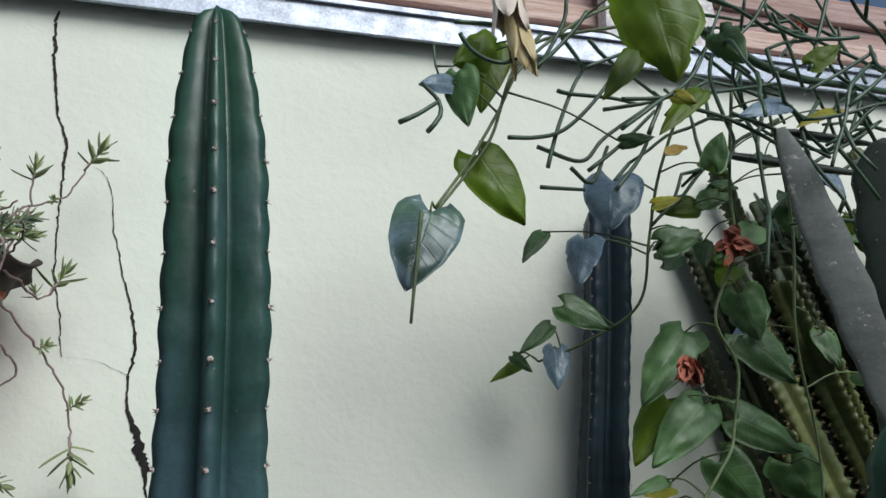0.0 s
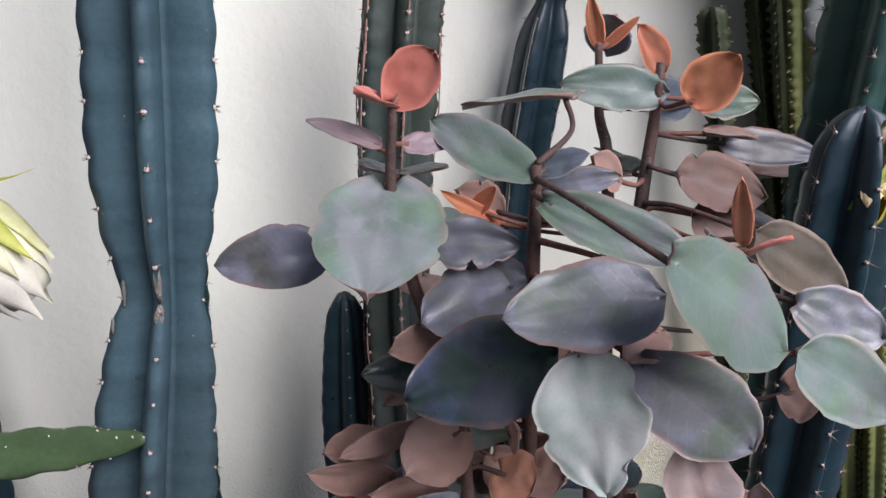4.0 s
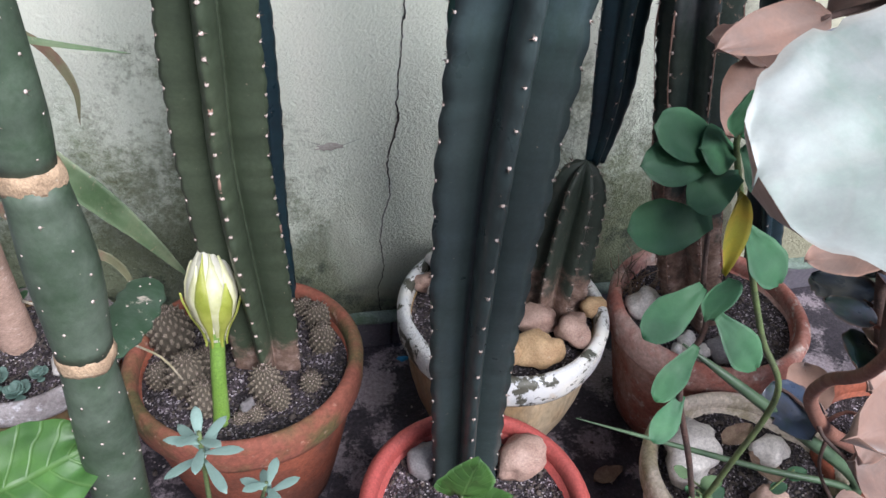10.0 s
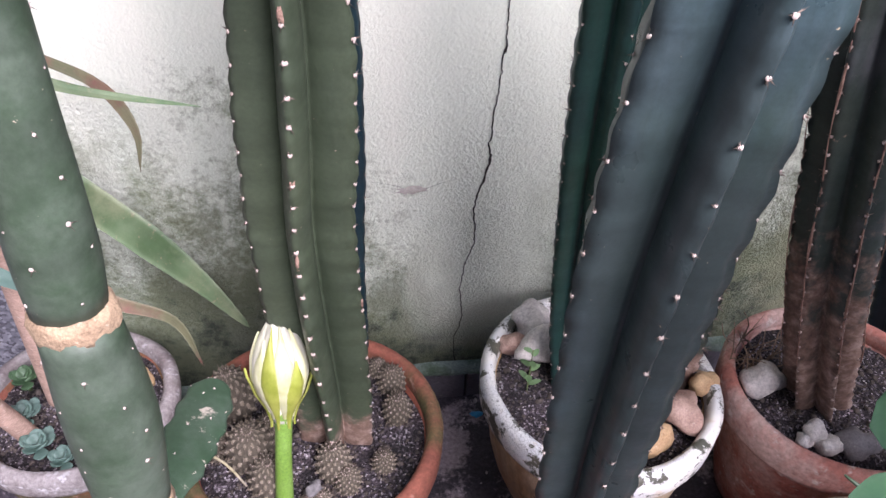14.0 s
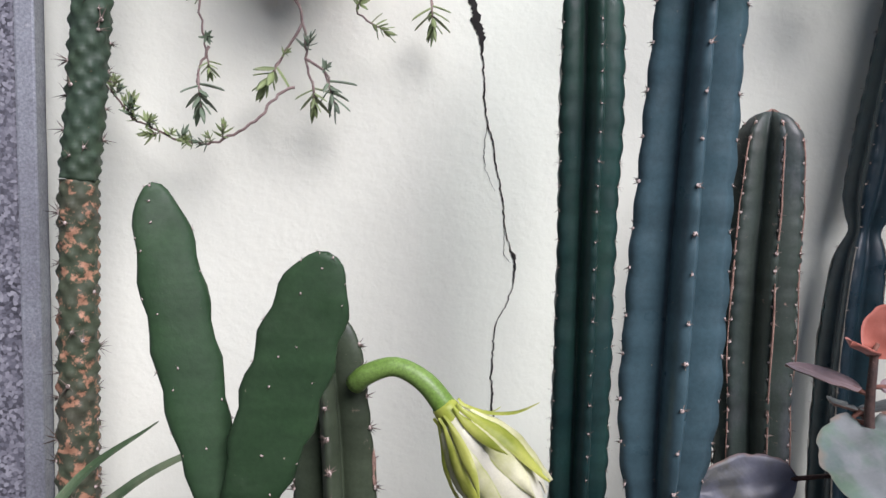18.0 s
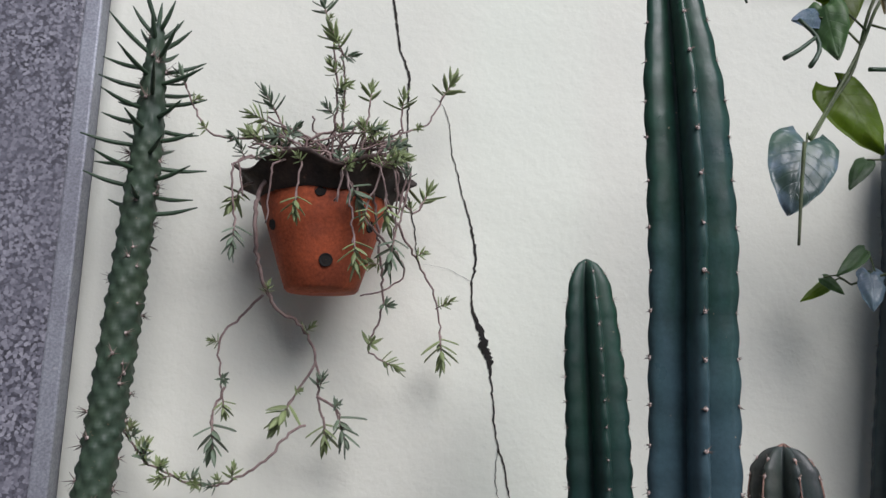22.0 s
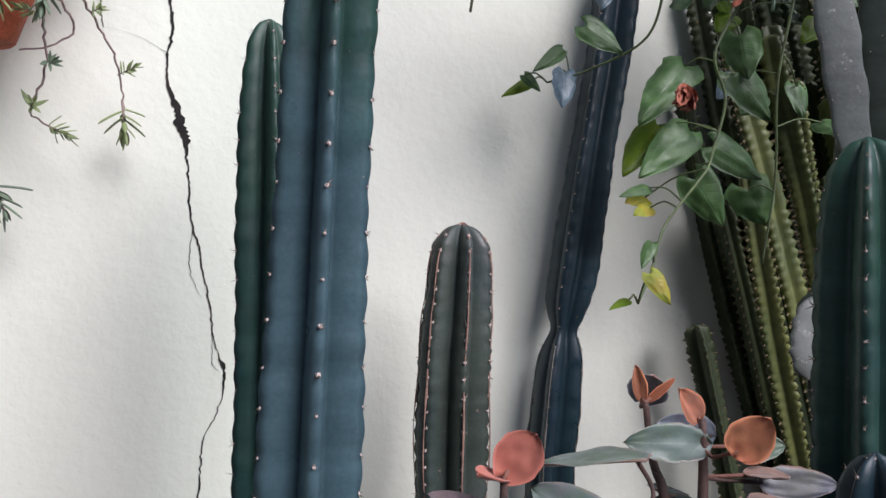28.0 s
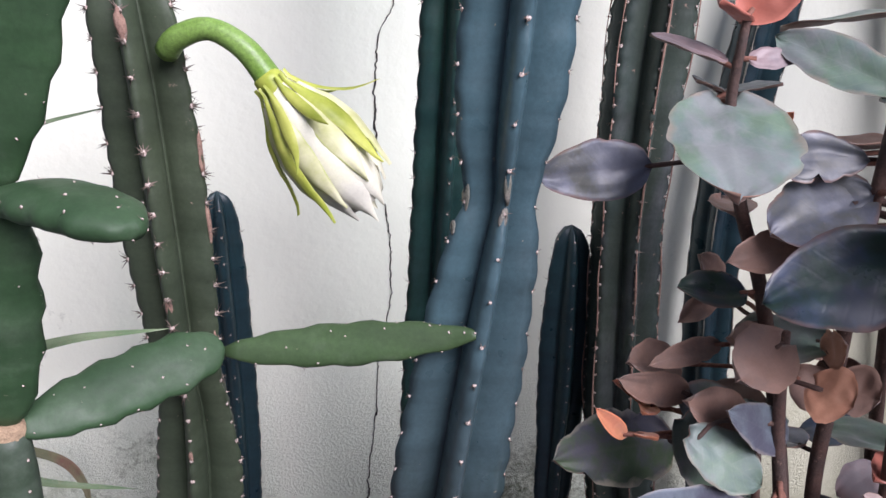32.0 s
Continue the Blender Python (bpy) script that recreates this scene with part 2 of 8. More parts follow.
def chipped(name):
    """White paint on clay: crazed, flaked off in sharp dark patches, with bluish and ochre stains."""
    m, t, b = material(name, 0.5)
    w = coords(t)
    c = mixed(t, ramp(t, noise_of(t, w, 16, 5.0), (0.35, 0.0), (0.65, 1.0)), (0.76, 0.74, 0.69), (0.56, 0.58, 0.62))
    c = mixed(t, ramp(t, noise_of(t, w, 30, 5.0), (0.58, 0.0), (0.66, 0.6)), c, (0.58, 0.47, 0.33))
    v = node(t, "ShaderNodeTexVoronoi", Scale=230.0)
    v.feature = "DISTANCE_TO_EDGE"
    link(t, w, v.inputs["Vector"])
    region = ramp(t, noise_of(t, w, 11, 4.0), (0.42, 0.0), (0.56, 1.0))
    craze = maths(t, "MULTIPLY", ramp(t, v.outputs["Distance"], (0.02, 1.0), (0.07, 0.0)), region)
    flake = ramp(t, maths(t, "ADD", noise_of(t, w, 34, 9.0, 0.72), maths(t, "MULTIPLY", maths(t, "SUBTRACT", noise_of(t, w, 7, 2.0), 0.5), 0.35)), (0.525, 0.0), (0.545, 1.0))
    hole = maths(t, "MAXIMUM", maths(t, "MULTIPLY", craze, 0.45), flake)
    c = mixed(t, hole, c, mixed(t, noise_of(t, w, 40), (0.035, 0.045, 0.035), (0.12, 0.11, 0.085)))
    link(t, c, b.inputs["Base Color"])
    bump(t, b, maths(t, "SUBTRACT", noise_of(t, w, 140, 5.0), maths(t, "MULTIPLY", hole, 1.5)), 0.5, 0.002)
    return m


def gritty(name):
    """Potting soil: grains of every tone from black to white, the pale ones rare."""
    m, t, b = material(name, 0.95)
    w = coords(t)
    v = node(t, "ShaderNodeTexVoronoi", Scale=420.0)
    link(t, w, v.inputs["Vector"])
    tone = ramp(t, v.outputs["Color"], (0.0, (0.010, 0.008, 0.010)), (0.45, (0.045, 0.034, 0.040)), (0.70, (0.11, 0.085, 0.10)), (0.80, (0.34, 0.29, 0.33)), (0.95, (0.66, 0.60, 0.64)))
    dark = ramp(t, noise_of(t, w, 24, 5.0), (0.38, 0.30), (0.62, 1.05))
    c = mixed(t, 1.0, tone, dark, "MULTIPLY")
    link(t, c, b.inputs["Base Color"])
    bump(t, b, maths(t, "ADD", v.outputs["Distance"], noise_of(t, w, 90, 5.0)), 1.0, 0.004)
    return m


def trodden(name):
    """Old concrete: a black damp crust with worn mauve-white patches, both grainy."""
    m, t, b = material(name, 0.55)
    w = coords(t)
    grain = noise_of(t, w, 160, 6.0, 0.75)
    where = maths(t, "ADD", maths(t, "ADD", maths(t, "MULTIPLY", noise_of(t, w, 9, 7.0, 0.6), 0.7), maths(t, "MULTIPLY", noise_of(t, w, 1.1, 6.0, 0.6), 0.3)), maths(t, "MULTIPLY", maths(t, "SUBTRACT", grain, 0.5), 0.16))
    dark = ramp(t, grain, (0.35, (0.012, 0.010, 0.015)), (0.6, (0.055, 0.045, 0.058)), (0.72, (0.20, 0.17, 0.19)))
    pale = ramp(t, grain, (0.30, (0.14, 0.11, 0.125)), (0.55, (0.30, 0.25, 0.275)), (0.75, (0.48, 0.43, 0.44)))
    c = mixed(t, ramp(t, where, (0.515, 0.0), (0.555, 1.0)), dark, pale)
    link(t, c, b.inputs["Base Color"])
    link(t, ramp(t, noise_of(t, w, 30), (0.35, 0.35), (0.65, 0.75)), b.inputs["Roughness"])
    bump(t, b, maths(t, "ADD", grain, where), 0.7, 0.004)
    return m


M_PLASTER = plaster()
M_CRACK = two_scale("crack_shadow", (0.012, 0.011, 0.010), (0.03, 0.025, 0.02), (0.09, 0.075, 0.055), 30, 160, 0.95)
M_CHIP = two_scale("bare_render", (0.40, 0.37, 0.33), (0.50, 0.46, 0.42), (0.25, 0.21, 0.19), 40, 200, 0.95)
M_GRANITE = speckled("granite", (0.035, 0.035, 0.045), (0.14, 0.14, 0.17), (0.34, 0.34, 0.38), 250.0, 0.55)
M_RENDER = two_scale("grey_unseen_wall_render", (0.33, 0.34, 0.34), (0.27, 0.28, 0.28), (0.38, 0.39, 0.39), 3, 60, 0.9)
M_STRIP = two_scale("weathered_aluminium", (0.36, 0.38, 0.42), (0.30, 0.31, 0.35), (0.5, 0.5, 0.52), 8, 90, 0.5, metal=0.35)
M_ZINC = two_scale("galvanised_sheet", (0.46, 0.50, 0.58), (0.40, 0.43, 0.50), (0.60, 0.62, 0.66), 12, 70, 0.45, metal=0.45)
M_TIMBER = two_scale("pinkish_sawn_timber", (0.60, 0.44, 0.39), (0.47, 0.30, 0.25), (0.26, 0.15, 0.11), 9, 30, 0.8, stretch=(0.4, 4, 14), vary=0.25, spots=0.58)
M_WHITEWOOD = two_scale("whitewashed_timber", (0.80, 0.77, 0.75), (0.70, 0.65, 0.63), (0.48, 0.38, 0.35), 7, 40, 0.8)
M_FLOOR = trodden("wet_dark_concrete")
M_TILE = two_scale("grey_mauve_skirting", (0.115, 0.105, 0.125), (0.085, 0.08, 0.09), (0.20, 0.20, 0.19), 12, 70, 0.6)
M_MOSSEDGE = two_scale("mossy_mortar", (0.17, 0.22, 0.19), (0.07, 0.11, 0.07), (0.34, 0.38, 0.34), 20, 90, 0.9, 0.6)
M_BLUE = flesh("blue_green_skin", (0.019, 0.048, 0.044), (0.021, 0.056, 0.040), (0.060, 0.110, 0.134), 0.49, 0.36, scars=0.76, bloom=(0.50, 0.75, 1.18, 1.45), young=((0.020, 0.076, 0.040), 1.30, 1.66), old=((0.034, 0.043, 0.045), 0.55, 0.95))
M_NAVY = flesh("deep_blue_skin", (0.011, 0.027, 0.038), (0.014, 0.036, 0.044), (0.036, 0.074, 0.100), 0.55, 0.36, scars=0.74)
M_GREEN = flesh("olive_green_skin", (0.044, 0.060, 0.037), (0.055, 0.072, 0.044), (0.092, 0.110, 0.080), 0.56, 0.46, (0.36, 0.26, 0.21), scars=0.68, foot=0.085)
M_LEAFY = flesh("fresh_green_skin", (0.014, 0.044, 0.042), (0.018, 0.056, 0.042), (0.040, 0.082, 0.088), 0.55, 0.4, scars=0.76, young=((0.020, 0.066, 0.036), 1.22, 1.52))
M_REDDISH = flesh("reddish_green_skin", (0.046, 0.062, 0.050), (0.036, 0.054, 0.050), (0.110, 0.112, 0.122), 0.50, 0.46, (0.42, 0.27, 0.21), 0.66, foot=0.30, young=((0.190, 0.140, 0.130), 1.16, 1.40))
M_SHORT = flesh("dark_olive_skin", (0.038, 0.050, 0.038), (0.030, 0.042, 0.034), (0.098, 0.096, 0.080), 0.52, 0.5, (0.36, 0.20, 0.15), 0.66, foot=0.10)
M_AREOLE = two_scale("areole_wool", (0.60, 0.50, 0.46), (0.46, 0.34, 0.30), (0.72, 0.65, 0.60), 300, 900, 0.95)
M_SPINE = two_scale("spine", (0.20, 0.15, 0.12), (0.11, 0.08, 0.065), (0.46, 0.38, 0.30), 200, 700, 0.6)
M_TERRA = two_scale("terracotta", (0.28, 0.078, 0.042), (0.17, 0.055, 0.034), (0.38, 0.19, 0.14), 12, 55, 0.85, 0.7, 0.66)
M_TERRA_BRIGHT = two_scale("bright_terracotta", (0.46, 0.095, 0.032), (0.34, 0.075, 0.03), (0.50, 0.20, 0.12), 14, 70, 0.8, 0.4, 0.69)
M_TERRA_OLD = two_scale("mossy_terracotta", (0.25, 0.080, 0.052), (0.10, 0.085, 0.032), (0.42, 0.26, 0.20), 11, 50, 0.88, 0.9, 0.62)
M_TERRA_PALE = two_scale("limed_terracotta", (0.36, 0.135, 0.105), (0.47, 0.32, 0.28), (0.60, 0.52, 0.47), 13, 48, 0.88, 0.6, 0.57)
M_REDPOT = two_scale("red_painted_clay", (0.44, 0.085, 0.075), (0.36, 0.075, 0.065), (0.52, 0.23, 0.2), 10, 90, 0.6, 0.2, 0.7)
M_WHITEGLAZE = chipped("chipped_white_paint")
M_OCHREPOT = two_scale("ochre_stained_glaze", (0.37, 0.24, 0.12), (0.54, 0.43, 0.29), (0.12, 0.07, 0.04), 10, 30, 0.45, 0.5, 0.57, stretch=(1, 1, 0.45))
M_GREYPOT = two_scale("grey_lichen_clay", (0.30, 0.27, 0.27), (0.17, 0.14, 0.14), (0.54, 0.52, 0.55), 24, 70, 0.9, 0.8, 0.56)
M_CREAMPOT = two_scale("cream_mossy_clay", (0.56, 0.48, 0.40), (0.28, 0.24, 0.15), (0.68, 0.62, 0.55), 22, 60, 0.88, 0.7, 0.62)
M_SOIL = gritty("gritty_dark_soil")

# ---- mesh helpers ----


def thing(name, at, label, category, group="", kind=""):
    e = new(name)
    e.location = at
    e.empty_display_size = 0.05
    return tagged(e, label, category, group, kind)


def base_of(ob):
    p = Vector(ob.location)
    while ob.parent:
        ob = ob.parent
        p += Vector(ob.location)
    return p


def as_mesh(name, verts, faces, mats, origin=(0, 0, 0), which=None, smooth=True, uv=None):
    me = bpy.data.meshes.new(name)
    v = np.asarray(verts, float) - np.asarray(origin, float)
    me.from_pydata(v.tolist(), [], [list(f) for f in faces])
    for m in mats if isinstance(mats, (list, tuple)) else [mats]:
        me.materials.append(m)
    if which is not None:
        me.polygons.foreach_set("material_index", np.asarray(which, dtype=np.int32))
    me.polygons.foreach_set("use_smooth", np.full(len(me.polygons), smooth))
    if uv is not None:
        at = np.empty(len(me.loops), dtype=np.int32)
        me.loops.foreach_get("vertex_index", at)
        me.uv_layers.new(name="blade").data.foreach_set("uv", np.asarray(uv, dtype=np.float32)[at].ravel())
    me.update()
    return me


def part(name, geo, mats, parent, label="", which=None, smooth=True, uv=None):
    """Links a (verts, faces) pair, given in world metres, as one mesh object under a thing or a part."""
    o = base_of(parent) if parent else Vector((0, 0, 0))
    ob = new(name, as_mesh(name, geo[0], geo[1], mats, o, which, smooth, uv))
    ob.parent = parent
    return tagged(ob, label)


def joined(geos):
    verts, faces, n = [], [], 0
    for v, f in geos:
        verts += [tuple(p) for p in v]
        faces += [tuple(i + n for i in q) for q in f]
        n += len(v)
    return verts, faces


def curve_of(points, step):
    """A smooth line through control rows of any width, resampled about every step metres."""
    p = np.asarray(points, float)
    if len(p) == 2:
        n = max(int(np.linalg.norm(p[1, :3] - p[0, :3]) / step), 2)
        return p[0] + (p[1] - p[0]) * np.linspace(0, 1, n + 1)[:, None]
    q = np.vstack([2 * p[0] - p[1], p, 2 * p[-1] - p[-2]])
    out = []
    for i in range(1, len(q) - 2):
        n = max(int(np.linalg.norm(q[i + 1, :3] - q[i, :3]) / step), 1)
        for u in np.arange(n) / n:
            a, b, c, d = q[i - 1], q[i], q[i + 1], q[i + 2]
            out.append(0.5 * (2 * b + (c - a) * u + (2 * a - 5 * b + 4 * c - d) * u * u + (3 * b - a - 3 * c + d) * u ** 3))
    return np.array(out + [p[-1]])


def frames_of(line, start=(1, 0, 0)):
    """Along a line of points: the tangents and two sideways axes that do not spin."""
    t = np.gradient(line, axis=0)
    t /= np.linalg.norm(t, axis=1)[:, None] + 1e-12
    x = np.array(start, float)
    if abs(x @ t[0]) > 0.9:
        x = np.array((0, 1, 0), float)
    xs = []
    for d in t:
        x = x - (x @ d) * d
        x /= np.linalg.norm(x) + 1e-12
        xs.append(x.copy())
    xs = np.array(xs)
    return t, xs, np.cross(t, xs)


def tube(points, radii, n=8, step=None):
    """A round stem through points with a radius at each; closed at both ends."""
    rows = np.c_[np.asarray(points, float), np.broadcast_to(np.asarray(radii, float), (len(points),))]
    line = curve_of(rows, step) if step else rows
    t, x, y = frames_of(line[:, :3])
    a = np.linspace(0, 2 * np.pi, n, endpoint=False)
    ring = np.cos(a)[None, :, None] * x[:, None] + np.sin(a)[None, :, None] * y[:, None]
    v = (line[:, None, :3] + ring * line[:, None, 3:4]).reshape(-1, 3)
    k = len(line)
    f = [(i * n + j, i * n + (j + 1) % n, (i + 1) * n + (j + 1) % n, (i + 1) * n + j) for i in range(k - 1) for j in range(n)]
    f += [tuple(range(n))[::-1], tuple((k - 1) * n + j for j in range(n))]
    return v, f


def lathe(profile, centre, n=48, wobble=0.0, seed=0):
    """A turned body round an upright axis from rows of (radius, height)."""
    rnd = random.Random(seed)
    ph = [rnd.uniform(0, 6.28) for _ in range(3)]
    v, k = [], len(profile)
    for r, z in profile:
        for j in range(n):
            a = 2 * math.pi * j / n
            q = 1 + wobble * (math.sin(2 * a + ph[0]) + 0.6 * math.sin(3 * a + ph[1] + z * 9) + 0.4 * math.sin(7 * a + ph[2]))
            v.append((centre[0] + r * q * math.cos(a), centre[1] + r * q * math.sin(a), centre[2] + z + wobble * 0.06 * math.sin(2 * a + ph[1])))
    f = [(i * n + j, i * n + (j + 1) % n, (i + 1) * n + (j + 1) % n, (i + 1) * n + j) for i in range(k - 1) for j in range(n)]
    f += [tuple(range(n))[::-1], tuple((k - 1) * n + j for j in range(n))]
    return v, f


def box(x0, y0, z0, x1, y1, z1, bevel=0.003, seed=None):
    """A block with its edges taken off."""
    bm = bmesh.new()
    bmesh.ops.create_cube(bm, size=1)
    bmesh.ops.scale(bm, vec=(x1 - x0, y1 - y0, z1 - z0), verts=bm.verts)
    if bevel:
        bmesh.ops.bevel(bm, geom=bm.edges[:], offset=bevel, segments=2, affect="EDGES", profile=0.6)
    bmesh.ops.translate(bm, vec=((x0 + x1) / 2, (y0 + y1) / 2, (z0 + z1) / 2), verts=bm.verts)
    bm.verts.ensure_lookup_table()
    geo = [tuple(v.co) for v in bm.verts], [tuple(v.index for v in f.verts) for f in bm.faces]
    bm.free()
    return geo


def rough_ball(size, seed, sub=2, rough=0.18, squash=(1, 1, 0.7)):
    """A pebble: a ball pushed out of round by noise and flattened."""
    bm = bmesh.new()
    bmesh.ops.create_icosphere(bm, subdivisions=sub, radius=1)
    off = Vector((seed * 3.7, seed * 1.3, seed * 7.1))
    for v in bm.verts:
        k = 1 + rough * noise.noise(v.co * 1.1 + off) * 2 + rough * 0.5 * noise.noise(v.co * 2.6 + off)
        v.co = Vector((v.co.x * squash[0], v.co.y * squash[1], v.co.z * squash[2])) * k * size
    geo = [tuple(v.co) for v in bm.verts], [tuple(v.index for v in f.verts) for f in bm.faces]
    bm.free()
    return geo


def moved(geo, m):
    return [tuple(m @ Vector(v)) for v in geo[0]], geo[1]


def turned_to(at, ahead, up=(0, 0, 1), scale=1.0):
    """A pose at a place whose z axis points ahead."""
    z = Vector(ahead).normalized()
    y = Vector(up) - z * Vector(up).dot(z)
    if y.length < 1e-4:
        y = Vector((0, 1, 0)) - z * z.y
    y.normalize()
    x = y.cross(z)
    m = Matrix((x, y, z)).transposed().to_4x4()
    return Matrix.Translation(at) @ m @ Matrix.Scale(scale, 4)


# ---- structure ----
WALL_Y, WALL_TOP = 0.98, 2.169


def grid_wall(x0, x1, z0, z1, y, thick, nx, nz, uneven):
    """A plastered wall slab whose front is slightly wavy."""
    v, f = [], []
    for i in range(nx + 1):
        for k in range(nz + 1):
            x, z = x0 + (x1 - x0) * i / nx, z0 + (z1 - z0) * k / nz
            v.append((x, y + uneven * noise.noise(Vector((x * 2.3, 0, z * 2.3))) + uneven * 0.35 * noise.noise(Vector((x * 11, 5, z * 11))), z))
    for i in range(nx):
        for k in range(nz):
            a = i * (nz + 1) + k
            f.append((a, a + nz + 1, a + nz + 2, a + 1))
    n = len(v)
    v += [(x, y + thick, z) for x, z in ((x0, z0), (x1, z0), (x1, z1), (x0, z1))]
    c = [0, nx * (nz + 1), nx * (nz + 1) + nz, nz]
    f += [(n + 3, n + 2, n + 1, n), (c[0], n, n + 1, *[i * (nz + 1) for i in range(nx, 0, -1)]), (c[3], *[i * (nz + 1) + nz for i in range(1, nx + 1)], n + 2, n + 3),
          (n, c[0], *[k for k in range(1, nz + 1)], n + 3), (n + 1, n + 2, *[nx * (nz + 1) + k for k in range(nz, -1, -1)])]
    return v, f


def structure(name, geo, mat, label, category, smooth=True):
    return tagged(part(name, geo, mat, None, smooth=smooth), label, category, kind="structure")


wall = structure("wall_back", grid_wall(-0.4855, 3.2, -0.05, WALL_TOP, WALL_Y, 0.14, 200, 130, 0.0035), M_PLASTER,
                 "pale lime plastered garden wall, cracked and mossy towards the ground", "wall")
granite = structure("wall_left", box(-2.6, 0.955, -0.05, -0.5105, 1.12, 2.9, 0.004), M_GRANITE, "grey speckled granite cladding beside the plastered wall", "wall", False)
structure("trim_left", box(-0.510, 0.950, -0.02, -0.4865, 1.02, 2.9, 0.003), M_STRIP, "weathered aluminium edge strip along the granite cladding", "trim", False)
floor = structure("ground", ([(-60, -60, 0), (60, -60, 0), (60, 60, 0), (-60, 60, 0)], [(0, 1, 2, 3)]), M_FLOOR, "dark damp concrete ground with pale worn patches", "ground", False)

# unseen plain walls, added behind and beside the camera to cut the sky's fill light
for name, size, label in (("wall_house", (-1.75, -3.2, -0.05, 3.35, -3.0, 2.4), "unseen plain pale rendered wall added behind to cut sky light"),
                          ("wall_side", (-1.35, -2.995, -0.05, -1.2, 0.95, 3.6), "unseen plain pale rendered wall added at the left against sky light")):
    structure(name, box(*size, 0.004), M_RENDER, label, "wall", False)

# flashing over the wall, with a folded lip
flash = thing("wall_flashing", (0.6, 0.95, WALL_TOP), "galvanised metal flashing folded over the wall top", "flashing", kind="structure")
part("face", box(-0.485, 0.955, WALL_TOP - 0.012, 3.2, 0.961, WALL_TOP + 0.036, 0.001), M_ZINC, flash, smooth=False)
part("drip_edge", box(-0.485, 0.949, WALL_TOP + 0.030, 3.2, 0.9545, WALL_TOP + 0.040, 0.001), M_ZINC, flash, smooth=False)
part("cover", box(-0.485, 0.9615, WALL_TOP + 0.030, 3.2, 1.16, WALL_TOP + 0.036, 0.001), M_ZINC, flash, smooth=False)

for i, (za, zb, xa) in enumerate(((2.206, 2.239, 0.34), (2.242, 2.279, 0.30), (2.282, 2.322, 0.36), (2.325, 2.37, 0.2), (2.373, 2.43, 0.33))):
    b = part("stacked_board", box(xa, 1.03 + 0.013 * (i % 2), za, 1.9 + 0.1 * i, 1.15, zb, 0.003), M_TIMBER, None, smooth=False)
    tagged(b, "pinkish sawn board stacked on the wall behind the flashing", "board", "boards on the wall")
for xa, lean in ((0.80, 0.03), (0.99, -0.02)):
    v, f = box(-0.03, 0.99, 2.206, 0.03, 1.02, 2.62, 0.003)
    b = part("white_batten", ([(x + xa + lean * (z - 2.19) * 3, y, z) for x, y, z in v], f), M_WHITEWOOD, None, smooth=False)
    tagged(b, "whitewashed timber batten standing against the stacked boards", "batten", "white battens")

# skirting tiles and the mossy mortar on top of them
skirting = thing("skirting", (0, 0.96, 0), "row of grey skirting tiles along the foot of the wall", "skirting", kind="structure")
x = -0.483
while x < 1.6:
    part("tile", box(x, 0.958, 0.0, x + 0.186, 0.9765, 0.052, 0.002), M_TILE, skirting, smooth=False)
    x += 0.1895
lip = [(x, 0.957 + 0.003 * math.sin(x * 31) + 0.002 * math.sin(x * 83), 0.053 + 0.002 * math.sin(x * 47)) for x in np.linspace(-0.48, 1.6, 160)]
v = [(a, b, c) for a, b, c in lip] + [(a, b - 0.001, c + 0.009) for a, b, c in lip] + [(a, 0.9765, c + 0.014) for a, b, c in lip]
f = [(r * 160 + i, r * 160 + i + 1, (r + 1) * 160 + i + 1, (r + 1) * 160 + i) for r in range(2) for i in range(159)]
part("mortar", (v, f), M_MOSSEDGE, skirting, "pale mossy mortar bead")


def crack(points, seed, label):
    """A jagged split in the plaster: a dark ragged ribbon of changing width, with crumbling edges."""
    rnd = random.Random(seed)
    line = curve_of(points, 0.0025)
    v, f = [], []
    for i, (x, z, w) in enumerate(line):
        jx = 0.0019 * noise.noise(Vector((5, seed, z * 190))) + 0.0020 * noise.noise(Vector((0, seed, z * 70))) + 0.0028 * noise.noise(Vector((3, seed, z * 21)))
        wl, wr = (w * 0.38 * (1 + 0.42 * rnd.uniform(-1, 1) + 0.5 * noise.noise(Vector((side, seed, z * 90)))) for side in (1, 8))
        y = WALL_Y + 0.0035 * noise.noise(Vector((x * 2.3, 0, z * 2.3))) + 0.0012 * noise.noise(Vector((x * 11, 5, z * 11)))
        v += [(x + jx - wl, y - 0.0012, z), (x + jx + wr, y - 0.0012, z)]
        if i:
            f.append((2 * i - 2, 2 * i - 1, 2 * i + 1, 2 * i))
    return tagged(part("crack", (v, f), M_CRACK, None, smooth=False), label, "crack", kind="structure")

